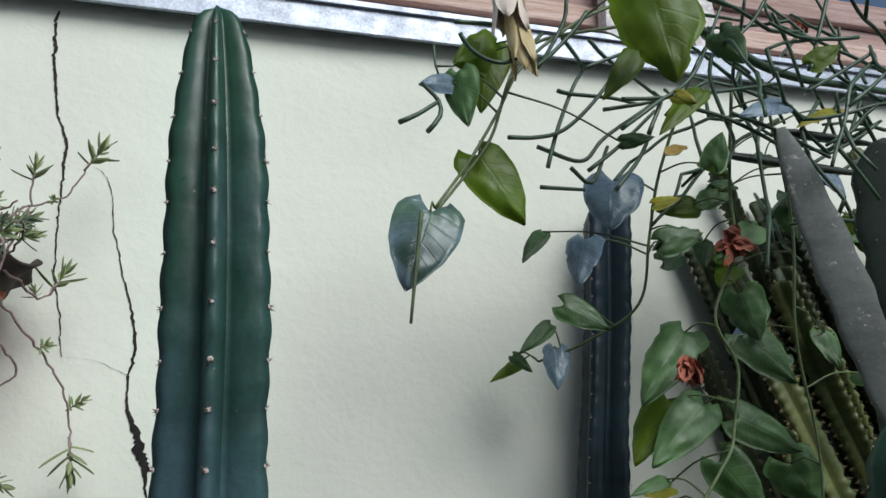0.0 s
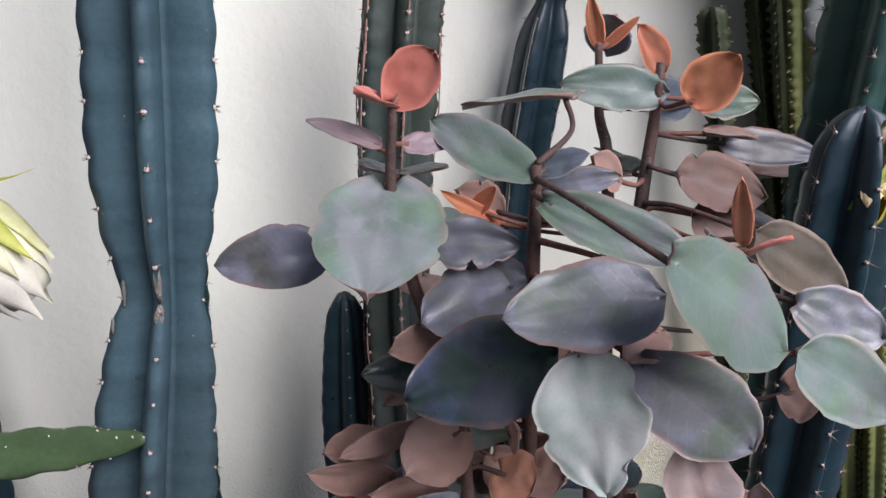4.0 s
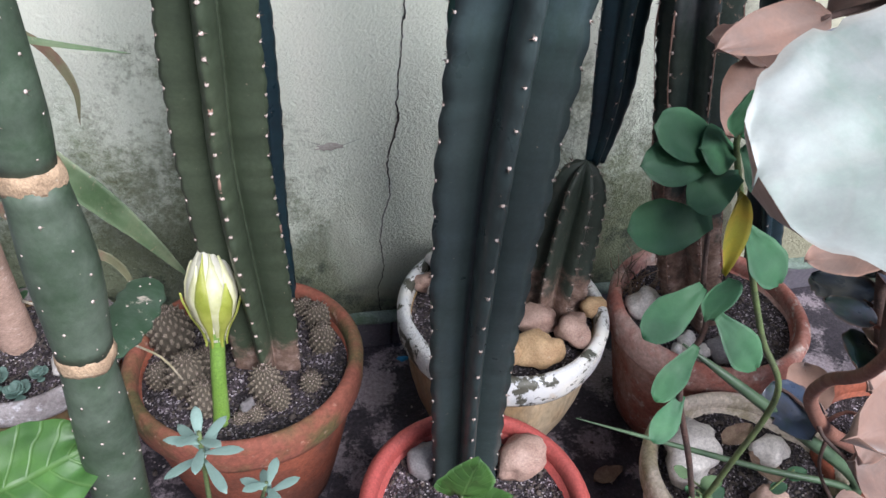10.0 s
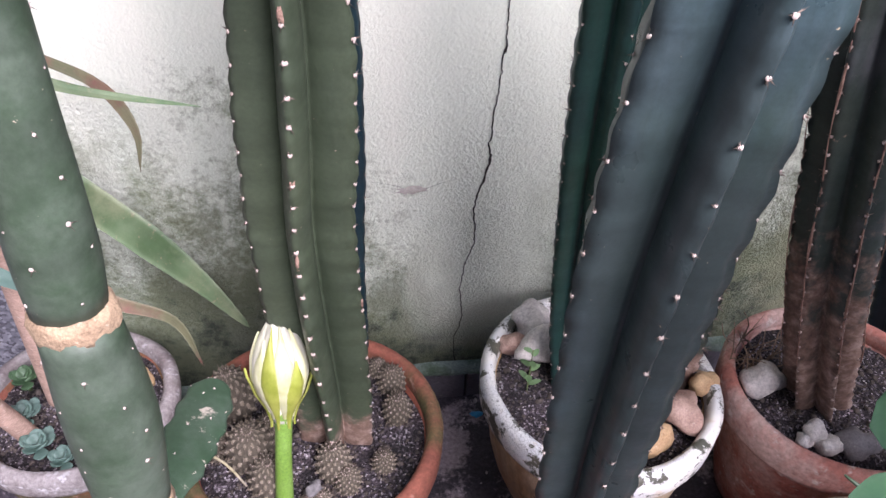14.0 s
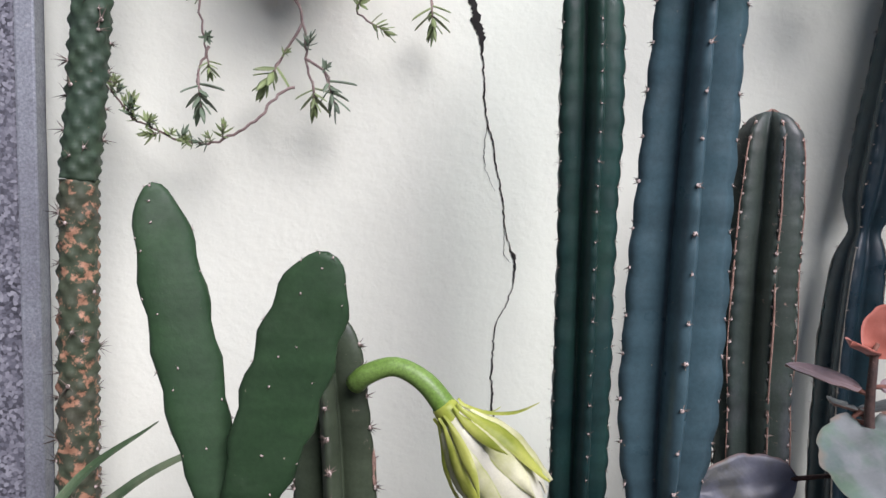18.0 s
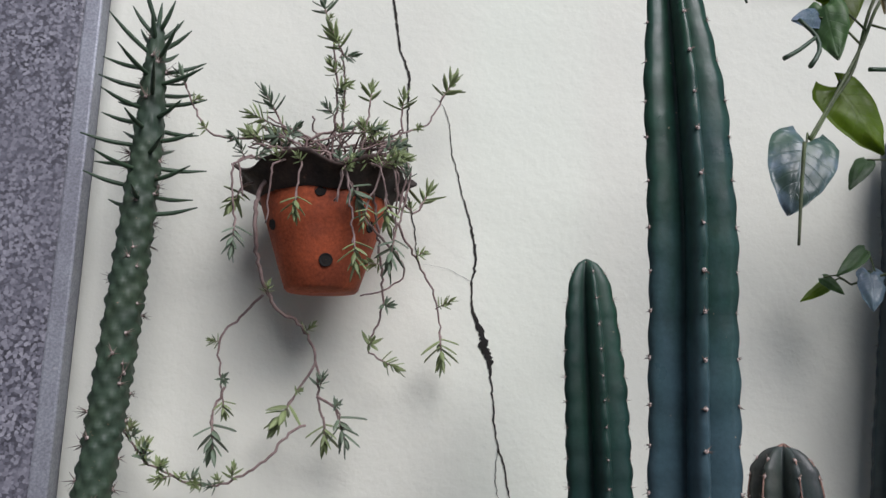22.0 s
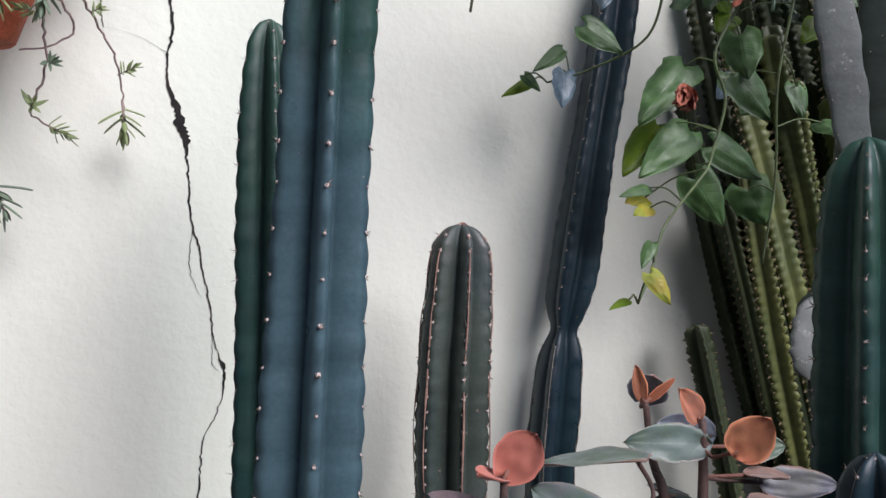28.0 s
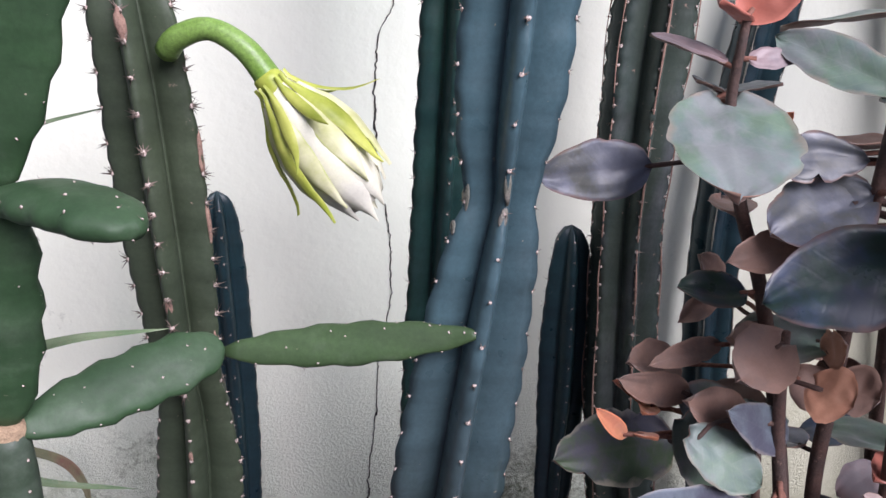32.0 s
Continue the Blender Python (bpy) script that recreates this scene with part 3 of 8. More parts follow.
crack([(-0.085, 2.15, .004), (-0.086, 2.115, .0055), (-0.075, 2.005, .004), (-0.058, 1.947, .005), (-0.060, 1.886, .003), (-0.058, 1.81, .0025), (-0.055, 1.759, .0025), (-0.047, 1.724, .002), (-0.040, 1.674, .0014)], 1,
      "long jagged crack running down from the top of the plaster")
crack([(-0.040, 1.674, .0012), (-0.002, 1.668, .001), (0.034, 1.651, .0012)], 2, "fine crack joining two larger cracks in the plaster")
crack([(-0.055, 1.923, .0008), (-0.010, 1.913, .001), (0.009, 1.828, .002), (0.027, 1.754, .003), (0.041, 1.693, .0045), (0.036, 1.651, .004), (0.036, 1.614, .0045), (0.048, 1.580, .012),
       (0.054, 1.562, .016), (0.060, 1.541, .013), (0.062, 1.522, .004), (0.068, 1.46, .003), (0.072, 1.429, .003), (0.087, 1.369, .0025), (0.095, 1.329, .003), (0.100, 1.291, .002),
       (0.108, 1.26, .002), (0.115, 1.246, .006), (0.116, 1.215, .0028), (0.106, 1.178, .002), (0.090, 1.14, .002), (0.090, 1.033, .0035), (0.099, 0.947, .002), (0.108, 0.917, .0025),
       (0.116, 0.870, .002), (0.119, 0.812, .0022), (0.116, 0.749, .002), (0.105, 0.684, .0018), (0.105, 0.60, .0022), (0.104, 0.586, .005), (0.102, 0.57, .002), (0.096, 0.465, .0025),
       (0.098, 0.440, .004), (0.083, 0.377, .003), (0.084, 0.305, .002), (0.071, 0.253, .002), (0.073, 0.154, .002), (0.064, 0.112, .0015), (0.070, 0.065, .002)], 3,
      "main crack wandering down the whole wall to its mossy foot")
crack([(0.072, 1.429, .001), (0.068, 1.383, .0012), (0.083, 1.337, .0006)], 4, "hairline crack beside the main crack")
crack([(0.100, 1.291, .0008), (0.099, 1.254, .001), (0.110, 1.237, .0006)], 5, "hairline crack beside the main crack")
crack([(-0.069, 0.42, .0006), (-0.036, 0.413, .001), (0.007, 0.401, .0014), (0.05, 0.412, .001), (0.094, 0.416, .001), (0.194, 0.414, .0008)], 6, "fine level crack across the stained plaster")
for cx, cz, w, h, s in ((-0.002, 0.403, .019, .006, 2),):
    v = [(cx + w * math.cos(a) * (1 + .9 * noise.noise(Vector((math.cos(a) * 3, math.sin(a) * 3, s)))), WALL_Y - 0.0045, cz + h * math.sin(a) * (1 + .9 * noise.noise(Vector((math.cos(a) * 3, s, math.sin(a) * 3))))) for a in np.linspace(0, 6.283, 22)[:-1]]
    tagged(part("plaster_chip", (v + [(cx, WALL_Y - 0.0055, cz)], [(i, (i + 1) % 21, 21) for i in range(21)]), M_CHIP, None, smooth=False), "patch of bare render where plaster flaked off", "plaster chip", kind="structure")

# ---- columnar cacti ----
M_CORK = two_scale("pinkish_cork", (0.40, 0.245, 0.19), (0.28, 0.165, 0.13), (0.58, 0.45, 0.38), 90, 320, 0.9, 0.8)

M_GREYCORK = two_scale("grey_cork", (0.24, 0.22, 0.19), (0.16, 0.16, 0.13), (0.40, 0.36, 0.33), 90, 320, 0.9, 0.8)


def areole_mesh(name, wool, spines, length, seed):
    """A tuft of wool with a few spines drawn out of it, standing along z."""
    rnd = random.Random(seed)
    v, f = rough_ball(wool, seed, 2, 0.2, (1, 1, 0.5))
    v, f, which = [Vector(p) for p in v], list(f), []
    mids = [sum((v[i] for i in q), Vector()) / 3 for q in f]
    drawn = set(rnd.sample([k for k, m in enumerate(mids) if m.z > 0.05 * wool], spines))
    out = []
    for k, q in enumerate(f):
        if k in drawn:
            d = Vector((mids[k].x, mids[k].y, abs(mids[k].z) + wool * 0.4)).normalized()
            v.append(mids[k] + d * length * rnd.uniform(0.55, 1.1))
            out += [(q[0], q[1], len(v) - 1), (q[1], q[2], len(v) - 1), (q[2], q[0], len(v) - 1)]
            which += [1, 1, 1]
        else:
            out.append(q)
            which.append(0)
    return as_mesh(name, v, out, [M_AREOLE, M_SPINE], which=which)


AREOLES = {key: [areole_mesh("areole", w, n, l, s + 10 * i) for i in range(4)] for key, w, n, l, s in
           (("tiny", .0011, 4, .006, 1), ("plain", .0014, 5, .008, 2), ("woolly", .0018, 4, .006, 3), ("spiny", .0017, 7, .011, 4), ("dot", .0011, 2, .003, 5), ("scar", .0020, 3, .006, 6), ("bud", .0016, 4, .0042, 7), ("thorny", .0023, 8, .0088, 8), ("scab", .0021, 3, .0050, 9))}


def ribbed(points, ribs, depth, turn=0.0, twist=0.0, wave=0.03, amp=0.06, step=0.006, per=8, dome=0.75, tail=False, crisp=1.15):
    """A ribbed column through rows of (x, y, z, radius), with notched ribs and a domed top. Also gives the rib crests, for the areoles."""
    line = curve_of(points, step)
    t, x, y = frames_of(line[:, :3])
    s = np.r_[0, np.cumsum(np.linalg.norm(np.diff(line[:, :3], axis=0), axis=1))]
    total, r0 = s[-1], line[-1, 3]
    tip = max(r0 * dome * 2.2, 0.012)
    n, v, crest = ribs * per, [], [[] for _ in range(ribs)]
    for i, p in enumerate(line):
        left = total - s[i]
        r = p[3]
        if left < tip:
            r *= math.sqrt(max(1 - (1 - left / tip) ** 2.3, 0.0)) * 0.97 + 0.03
        if tail and s[i] < 0.05:
            r *= 0.35 + 0.65 * math.sin(s[i] / 0.05 * math.pi / 2)
        spin = turn + twist * s[i]
        notch = math.cos(2 * math.pi * s[i] / wave)
        for j in range(n):
            a = 2 * math.pi * j / n
            k = abs(((j / per) + 0.5) % 1.0 - 0.5) * 2
            k = math.sqrt(k * k + 0.005) - 0.07
            w = max(1 - k, 0) ** crisp
            rr = r * (1 - depth + depth * w) * (1 + amp * (w ** 2.2) * notch + 0.012 * math.sin(s[i] * 57 + j))
            d = math.cos(a + spin) * x[i] + math.sin(a + spin) * y[i]
            v.append(p[:3] + d * rr)
            if j % per == 0:
                crest[j // per].append((s[i], p[:3] + d * rr, d, t[i]))
    k = len(line)
    f = [(i * n + j, i * n + (j + 1) % n, (i + 1) * n + (j + 1) % n, (i + 1) * n + j) for i in range(k - 1) for j in range(n)]
    f += [tuple(range(n))[::-1], tuple((k - 1) * n + j for j in range(n))]
    return (v, f), crest, wave


def stud(stem, crest, wave, key, skip=0.02, every=1, seed=0, size=1.0, low=(0, "")):
    """Sets an areole in each notch of each rib, as parts of the stem; low gives the height below which they are of another kind."""
    rnd, o = random.Random(seed), base_of(stem)
    for r, row in enumerate(crest):
        s = np.array([q[0] for q in row])
        for m in np.arange(0.5 * wave, s[-1], wave * every):
            if m < skip:
                continue
            i = int(np.argmin(abs(s - m)))
            _, p, d, t = row[i]
            ahead = Vector(d) + Vector(t) * 0.25
            ob = new("areole", AREOLES[low[1] if p[2] < low[0] else key][rnd.randrange(4)])
            ob.parent = stem
            ob.matrix_local = Matrix.Translation(-o) @ turned_to(Vector(p) - Vector(d) * 0.0004, ahead, t, size * rnd.uniform(0.8, 1.2)) @ Matrix.Rotation(rnd.uniform(0, 6.28), 4, "Z")


def crown_spines(stem, top, ahead, key, count, spread, seed):
    rnd, o = random.Random(seed), base_of(stem)
    for _ in range(count):
        a = rnd.uniform(0, 6.28)
        q = Vector((math.cos(a), math.sin(a), 0)) * spread * rnd.uniform(0.2, 1)
        ob = new("areole", AREOLES[key][rnd.randrange(4)])
        ob.parent = stem
        ob.matrix_local = Matrix.Translation(-o) @ turned_to(Vector(top) + q - Vector(ahead) * q.length * 0.5, Vector(ahead) + q / spread * 0.7, (0, 1, 0), rnd.uniform(0.8, 1.2))


def column(label, points, ribs, depth, mat, key="plain", turn=0.0, wave=0.03, amp=0.06, crown="bud", low=(0, ""), **more):
    base = points[0][:3]
    root = thing("column_cactus", base, label, "cactus", "columnar cacti")
    geo, crest, wave = ribbed(points, ribs, depth, turn, wave=wave, amp=amp, **more)
    stem = part("stem", geo, mat, root)
    stud(stem, crest, wave, key, seed=len(points), low=low)
    top, below = Vector(points[-1][:3]), Vector(points[-2][:3])
    crown_spines(stem, top - (top - below).normalized() * 0.003, (top - below).normalized(), crown, 9, points[-1][3] * 0.35, 7)
    return root, stem, crest


# tallest blue column in the red pot, with a pinched waist
TALL = column("tall blue-green ribbed column cactus with a pinched waist",
       [(0.096, 0.540, 0.18, .038), (0.093, 0.538, 0.30, .040), (0.090, 0.538, 0.45, .045), (0.093, 0.538, 0.62, .051), (0.098, 0.537, 0.72, .053), (0.107, 0.535, 0.84, .051), (0.116, 0.533, 0.95, .047),
        (0.125, 0.531, 1.04, .039), (0.129, 0.530, 1.085, .029), (0.128, 0.530, 1.13, .038), (0.129, 0.530, 1.20, .043), (0.131, 0.528, 1.32, .041), (0.132, 0.522, 1.42, .038), (0.132, 0.512, 1.52, .0365),
        (0.132, 0.502, 1.62, .0365), (0.130, 0.498, 1.71, .035), (0.128, 0.497, 1.77, .030), (0.126, 0.497, 1.82, .022), (0.125, 0.497, 1.852, .013)], 5, 0.80, M_BLUE, "bud", turn=radians(-96), wave=0.034, amp=0.022, step=0.005)
for r_, z_, tall, wide in ((4, 1.085, .014, .0055), (0, 1.075, .009, .0032), (0, 1.10, .012, .0028), (4, 1.06, .006, .0040)):
    row = TALL[2][r_]
    _, p, d, t = min(row, key=lambda q: abs(q[1][2] - z_))
    v, f = rough_ball(1.0, int(z_ * 1000), 2, 0.25)
    side = Vector(d).cross(Vector(t))
    v = [Vector(p) - Vector(d) * 0.0014 + side * (q[0] * wide) + Vector(t) * (q[1] * tall) + Vector(d) * (q[2] * 0.0020) for q in v]
    part("corky_scar", (v, f), M_GREYCORK, TALL[1], "greyish corky scar")
column("slender green ribbed column cactus growing in a white pot",
       [(0.186, 0.805, 0.19, .026), (0.165, 0.795, 0.34, .030), (0.150, 0.778, 0.50, .033), (0.138, 0.760, 0.62, .034), (0.131, 0.745, 0.77, .035), (0.129, 0.735, 0.92, .034), (0.129, 0.735, 1.12, .034),
        (0.129, 0.738, 1.30, .034), (0.129, 0.740, 1.44, .037), (0.127, 0.742, 1.55, .033), (0.126, 0.742, 1.605, .026), (0.126, 0.742, 1.642, .014)], 5, 0.68, M_LEAFY, "tiny", turn=radians(-88), wave=0.028, amp=0.03)
STOUT = column("stout reddish-green ribbed column cactus with a corky base",
       [(0.500, 0.735, 0.19, .040), (0.465, 0.735, 0.30, .042), (0.435, 0.745, 0.42, .044), (0.408, 0.76, 0.58, .045), (0.392, 0.775, 0.72, .046), (0.380, 0.785, 0.86, .044), (0.370, 0.790, 0.98, .042), (0.366, 0.795, 1.13, .0455),
        (0.367, 0.797, 1.26, .0455), (0.372, 0.800, 1.35, .042), (0.375, 0.802, 1.415, .036), (0.376, 0.802, 1.441, .027)], 6, 0.62, M_REDDISH, "scar", turn=radians(-95), wave=0.021, amp=0.032, dome=0.6)
for row in STOUT[2]:
    line = [tuple(np.array(q[1]) + np.array(q[2]) * 0.0004) for q in row[::3] if q[1][2] > 0.30]
    wide = [0.0010 + 0.0011 * noise.noise(Vector((i * 0.45, q[0] * 20, 0))) for i, q in enumerate(line)]
    part("rib_edge", tube(line, wide, 6), M_CORK, STOUT[1], "pinkish corky rib edge")
PINCHED = column("dark blue pinched column cactus leaning against the wall",
       [(0.745, 0.90, 0.10, .028), (0.706, 0.90, 0.245, .030), (0.649, 0.90, 0.442, .032), (0.595, 0.90, 0.68, .034), (0.572, 0.905, 0.90, .035), (0.572, 0.907, 1.08, .036), (0.580, 0.908, 1.19, .037), (0.588, 0.910, 1.26, .032), (0.592, 0.911, 1.292, .021), (0.597, 0.912, 1.33, .033),
        (0.608, 0.915, 1.38, .039), (0.628, 0.918, 1.50, .038), (0.645, 0.922, 1.59, .037), (0.670, 0.928, 1.72, .039), (0.690, 0.93, 1.87, .042), (0.692, 0.93, 1.905, .032)], 4, 0.62, M_NAVY, "tiny", turn=radians(-112), twist=-0.4, wave=0.028, amp=0.022)
for row in PINCHED[2]:
    line = [tuple(np.array(q[1]) + np.array(q[2]) * 0.0003) for q in row[::3] if 0.70 < q[1][2] < 1.285]
    wide = [max(0.0010 + 0.0016 * noise.noise(Vector((i * 0.5, q[0] * 20, 4))), 0.0002) for i, q in enumerate(line)]
    part("rib_edge", tube(line, wide, 6), M_GREYCORK, PINCHED[1], "greyish corky rib edge")
column("small blue column cactus at the back of a terracotta pot",
       [(-0.092, 0.858, 0.20, .022), (-0.096, 0.860, 0.40, .026), (-0.092, 0.860, 0.52, .027), (-0.092, 0.860, 0.66, .028), (-0.098, 0.860, 0.80, .029), (-0.102, 0.856, 0.92, .026), (-0.103, 0.855, 0.985, .016)], 5, 0.5, M_NAVY, "tiny", turn=radians(-80), wave=0.03, amp=0.022)
root, stem, crest = column("ribbed olive-green column cactus bearing a drooping flower bud",
       [(-0.115, 0.752, 0.20, .042), (-0.117, 0.748, 0.30, .046), (-0.124, 0.740, 0.44, .050), (-0.127, 0.730, 0.56, .049), (-0.122, 0.716, 0.66, .049), (-0.118, 0.700, 0.75, .045), (-0.118, 0.684, 0.82, .036), (-0.120, 0.672, 0.87, .031),
        (-0.122, 0.662, 0.93, .036), (-0.127, 0.655, 1.03, .040), (-0.133, 0.650, 1.13, .038), (-0.140, 0.648, 1.20, .034), (-0.142, 0.648, 1.235, .026)], 5, 0.80, M_GREEN, "thorny", turn=radians(-98), wave=0.027, amp=0.020, crisp=0.95, per=14, crown="thorny", low=(0.84, "scab"))
for back, tall, wide, r in ((0.046, 0.0125, 0.0042, 0), (0.150, 0.016, 0.0030, 1), (0.162, 0.007, 0.0036, 1), (0.215, 0.022, 0.0030, 1), (0.275, 0.011, 0.0032, 0), (0.330, 0.018, 0.0032, 1), (0.455, 0.009, 0.0020, 0), (0.600, 0.007, 0.0022, 0), (0.690, 0.010, 0.0018, 0), (0.780, 0.008, 0.0020, 1)):
    row = crest[r]
    s = np.array([q[0] for q in row])
    _, p, d, t = row[int(np.argmin(abs(s - (s[-1] - back))))]
    v, f = rough_ball(1.0, int(back * 1000), 2, 0.25)
    side = Vector(d).cross(Vector(t))
    v = [Vector(p) - Vector(d) * 0.0012 + side * (q[0] * wide) + Vector(t) * (q[1] * tall) + Vector(d) * (q[2] * 0.0020) for q in v]
    part("corky_scar", (v, f), M_CORK, stem, "pinkish corky scar")
# lower cactus in the white pot with a second joint growing from its crown
root = thing("column_cactus", (0.302, 0.80, 0.20), "short ribbed cactus with a dark blue joint on its crown", "cactus", "columnar cacti")
geo, crest, w = ribbed([(0.290, 0.785, 0.19, .045), (0.297, 0.795, 0.30, .046), (0.307, 0.803, 0.40, .040), (0.314, 0.806, 0.455, .030)], 7, 0.58, 0.3, wave=0.022, amp=0.03)
stem = part("lower_stem", geo, M_SHORT, root, "short dark ribbed stem with rusty rib edges")
stud(stem, crest, w, "spiny", seed=3)
geo, crest, w = ribbed([(0.330, 0.818, 0.445, .014), (0.336, 0.822, 0.50, .022), (0.336, 0.823, 0.56, .028), (0.333, 0.825, 0.64, .030), (0.331, 0.828, 0.72, .036), (0.325, 0.830, 0.82, .034), (0.321, 0.830, 0.90, .027), (0.319, 0.830, 0.948, .017)], 5, 0.5, radians(-95), wave=0.028, amp=0.022)
stem = part("upper_joint", geo, M_NAVY, root, "dark blue tapering joint")
stud(stem, crest, w, "tiny", seed=4)
# two columns at the right-hand end of the bed
column("dark green ribbed column cactus beside the shrubby succulent",
       [(0.745, 0.56, 0.12, .042), (0.735, 0.54, 0.6, .049), (0.718, 0.51, 1.0, .052), (0.708, 0.505, 1.2, .052), (0.700, 0.502, 1.40, .050), (0.696, 0.50, 1.48, .042), (0.695, 0.50, 1.535, .027)], 5, 0.62, M_LEAFY, "plain", turn=radians(-70), wave=0.03, amp=0.022)
column("short dark green column cactus in front of a taller one",
       [(0.645, 0.42, 0.14, .028), (0.634, 0.418, 0.6, .034), (0.620, 0.415, 1.0, .038), (0.612, 0.415, 1.15, .037), (0.608, 0.415, 1.205, .031), (0.607, 0.415, 1.240, .018)], 5, 0.62, M_NAVY, "plain", turn=radians(-105), wave=0.028, amp=0.022)

# ---- pots ----


def pot(label, centre, r, h, mat, rim_mat=None, rim=0.035, lip=0.014, foot=0.68, soil=0.028, wobble=0.006, seed=1, soil_mat=None, category="plant pot", belly=0.0, name="plant_pot"):
    """A thick-walled flower pot with a rounded rim, and soil inside."""
    root = thing(name, (centre[0], centre[1], 0), label, category, "plant pots")
    rb, t = r * foot, 0.016
    mid = [(rb + (r - lip * 0.75 - rb) * u + belly * math.sin(math.pi * u), (h - rim) * u) for u in (0.2, 0.4, 0.6, 0.8)]
    body = [(0.001, 0.0), (rb * 0.9, 0.0), (rb, 0.006), *mid, (r - lip * 0.75, h - rim), (r - lip * 0.6, h - rim * 0.5), (r - t - 0.004, h - rim * 0.5), (r - t - 0.006, h - soil - 0.03), (0.001, h - soil - 0.03)]
    part("body", lathe(body, (centre[0], centre[1], 0.001), 56, wobble, seed), mat, root)
    ring = [(r - lip * 0.65, h - rim - 0.002), (r - lip * 0.1, h - rim), (r, h - rim + 0.005), (r + 0.001, h - 0.009), (r - 0.004, h - 0.002), (r - 0.009, h), (r - t + 0.002, h - 0.001), (r - t - 0.002, h - 0.008), (r - t - 0.004, h - rim), (r - lip * 0.65, h - rim - 0.002)]
    n = 56
    v, f = lathe(ring, (centre[0], centre[1], 0.001), n, wobble, seed)
    part("rim", (v, f[:-2]), rim_mat or mat, root)
    rnd, sv, sf, k = random.Random(seed), [], [], 14
    for i in range(k + 1):
        for j in range(40):
            a, q = 2 * math.pi * j / 40, (r - t - 0.003) * i / k
            x, y = centre[0] + q * math.cos(a), centre[1] + q * math.sin(a)
            sv.append((x, y, h - soil + 0.010 * noise.noise(Vector((x * 14, y * 14, seed))) + 0.005 * noise.noise(Vector((x * 60, y * 60, seed)))))
    sf = [(i * 40 + j, i * 40 + (j + 1) % 40, (i + 1) * 40 + (j + 1) % 40, (i + 1) * 40 + j) for i in range(k) for j in range(40)]
    part("soil", (sv, [tuple(reversed(q)) for q in sf][::1]), soil_mat or M_SOIL, root, "gritty dark potting soil")
    return root


pot("large weathered terracotta pot with moss on its rim", (-0.145, 0.742), 0.150, 0.252, M_TERRA, M_TERRA_OLD, 0.045, 0.010, 0.66, 0.030, 0.006, 3)
pot("stained glazed pot with a chipped white rim", (0.213, 0.778), 0.150, 0.245, M_OCHREPOT, M_WHITEGLAZE, 0.046, 0.016, 0.60, 0.028, 0.007, 5, belly=0.012)
pot("red clay pot with gritty soil", (0.095, 0.485), 0.128, 0.242, M_REDPOT, M_REDPOT, 0.036, 0.010, 0.68, 0.032, 0.004, 7)
pot("terracotta pot with a pale limed rim", (0.515, 0.735), 0.142, 0.235, M_TERRA_PALE, M_TERRA_PALE, 0.048, 0.012, 0.68, 0.026, 0.006, 9)
pot("cream-rimmed mossy clay pot holding stones", (0.435, 0.475), 0.125, 0.215, M_CREAMPOT, M_CREAMPOT, 0.034, 0.010, 0.68, 0.028, 0.008, 11)
pot("grey lichen-covered clay pot", (-0.425, 0.832), 0.118, 0.235, M_TERRA_OLD, M_GREYPOT, 0.032, 0.010, 0.68, 0.024, 0.01, 13)
pot("terracotta pot of the shrubby succulent", (0.655, 0.470), 0.120, 0.210, M_TERRA, M_TERRA, 0.036, 0.010, 0.68, 0.026, 0.006, 15)
pot("small terracotta pot in front of the large one", (-0.215, 0.470), 0.085, 0.200, M_TERRA, M_TERRA_OLD, 0.030, 0.008, 0.68, 0.024, 0.006, 17)

# ---- leaves ----
OUTLINES = {
    "round": lambda u: math.sin(math.pi * min(u * 0.97 + 0.03, 1)) ** 0.55,
    "ovate": lambda u: math.sin(math.pi * u ** 0.8) ** 0.58,
    "broad": lambda u: math.sin(math.pi * min(u * 0.95 + 0.05, 1)) ** 0.36,
    "heart": lambda u: (0.5 + 0.5 * min(1.0, u / 0.13) ** 0.5) * (math.sin(math.pi * (0.20 + 0.80 * u) ** 0.70) ** 0.80) if u < 0.995 else 0.0,
    "lance": lambda u: math.sin(math.pi * u ** 0.8) ** 0.9,
    "strap": lambda u: min(1.0, (1 - u) * 3.2) ** 0.7 * (0.75 + 0.25 * u),
    "spoon": lambda u: 0.28 + 0.72 * math.sin(math.pi * min(u, 1) ** 1.5) ** 0.8 if u < 0.985 else 0.1,
}


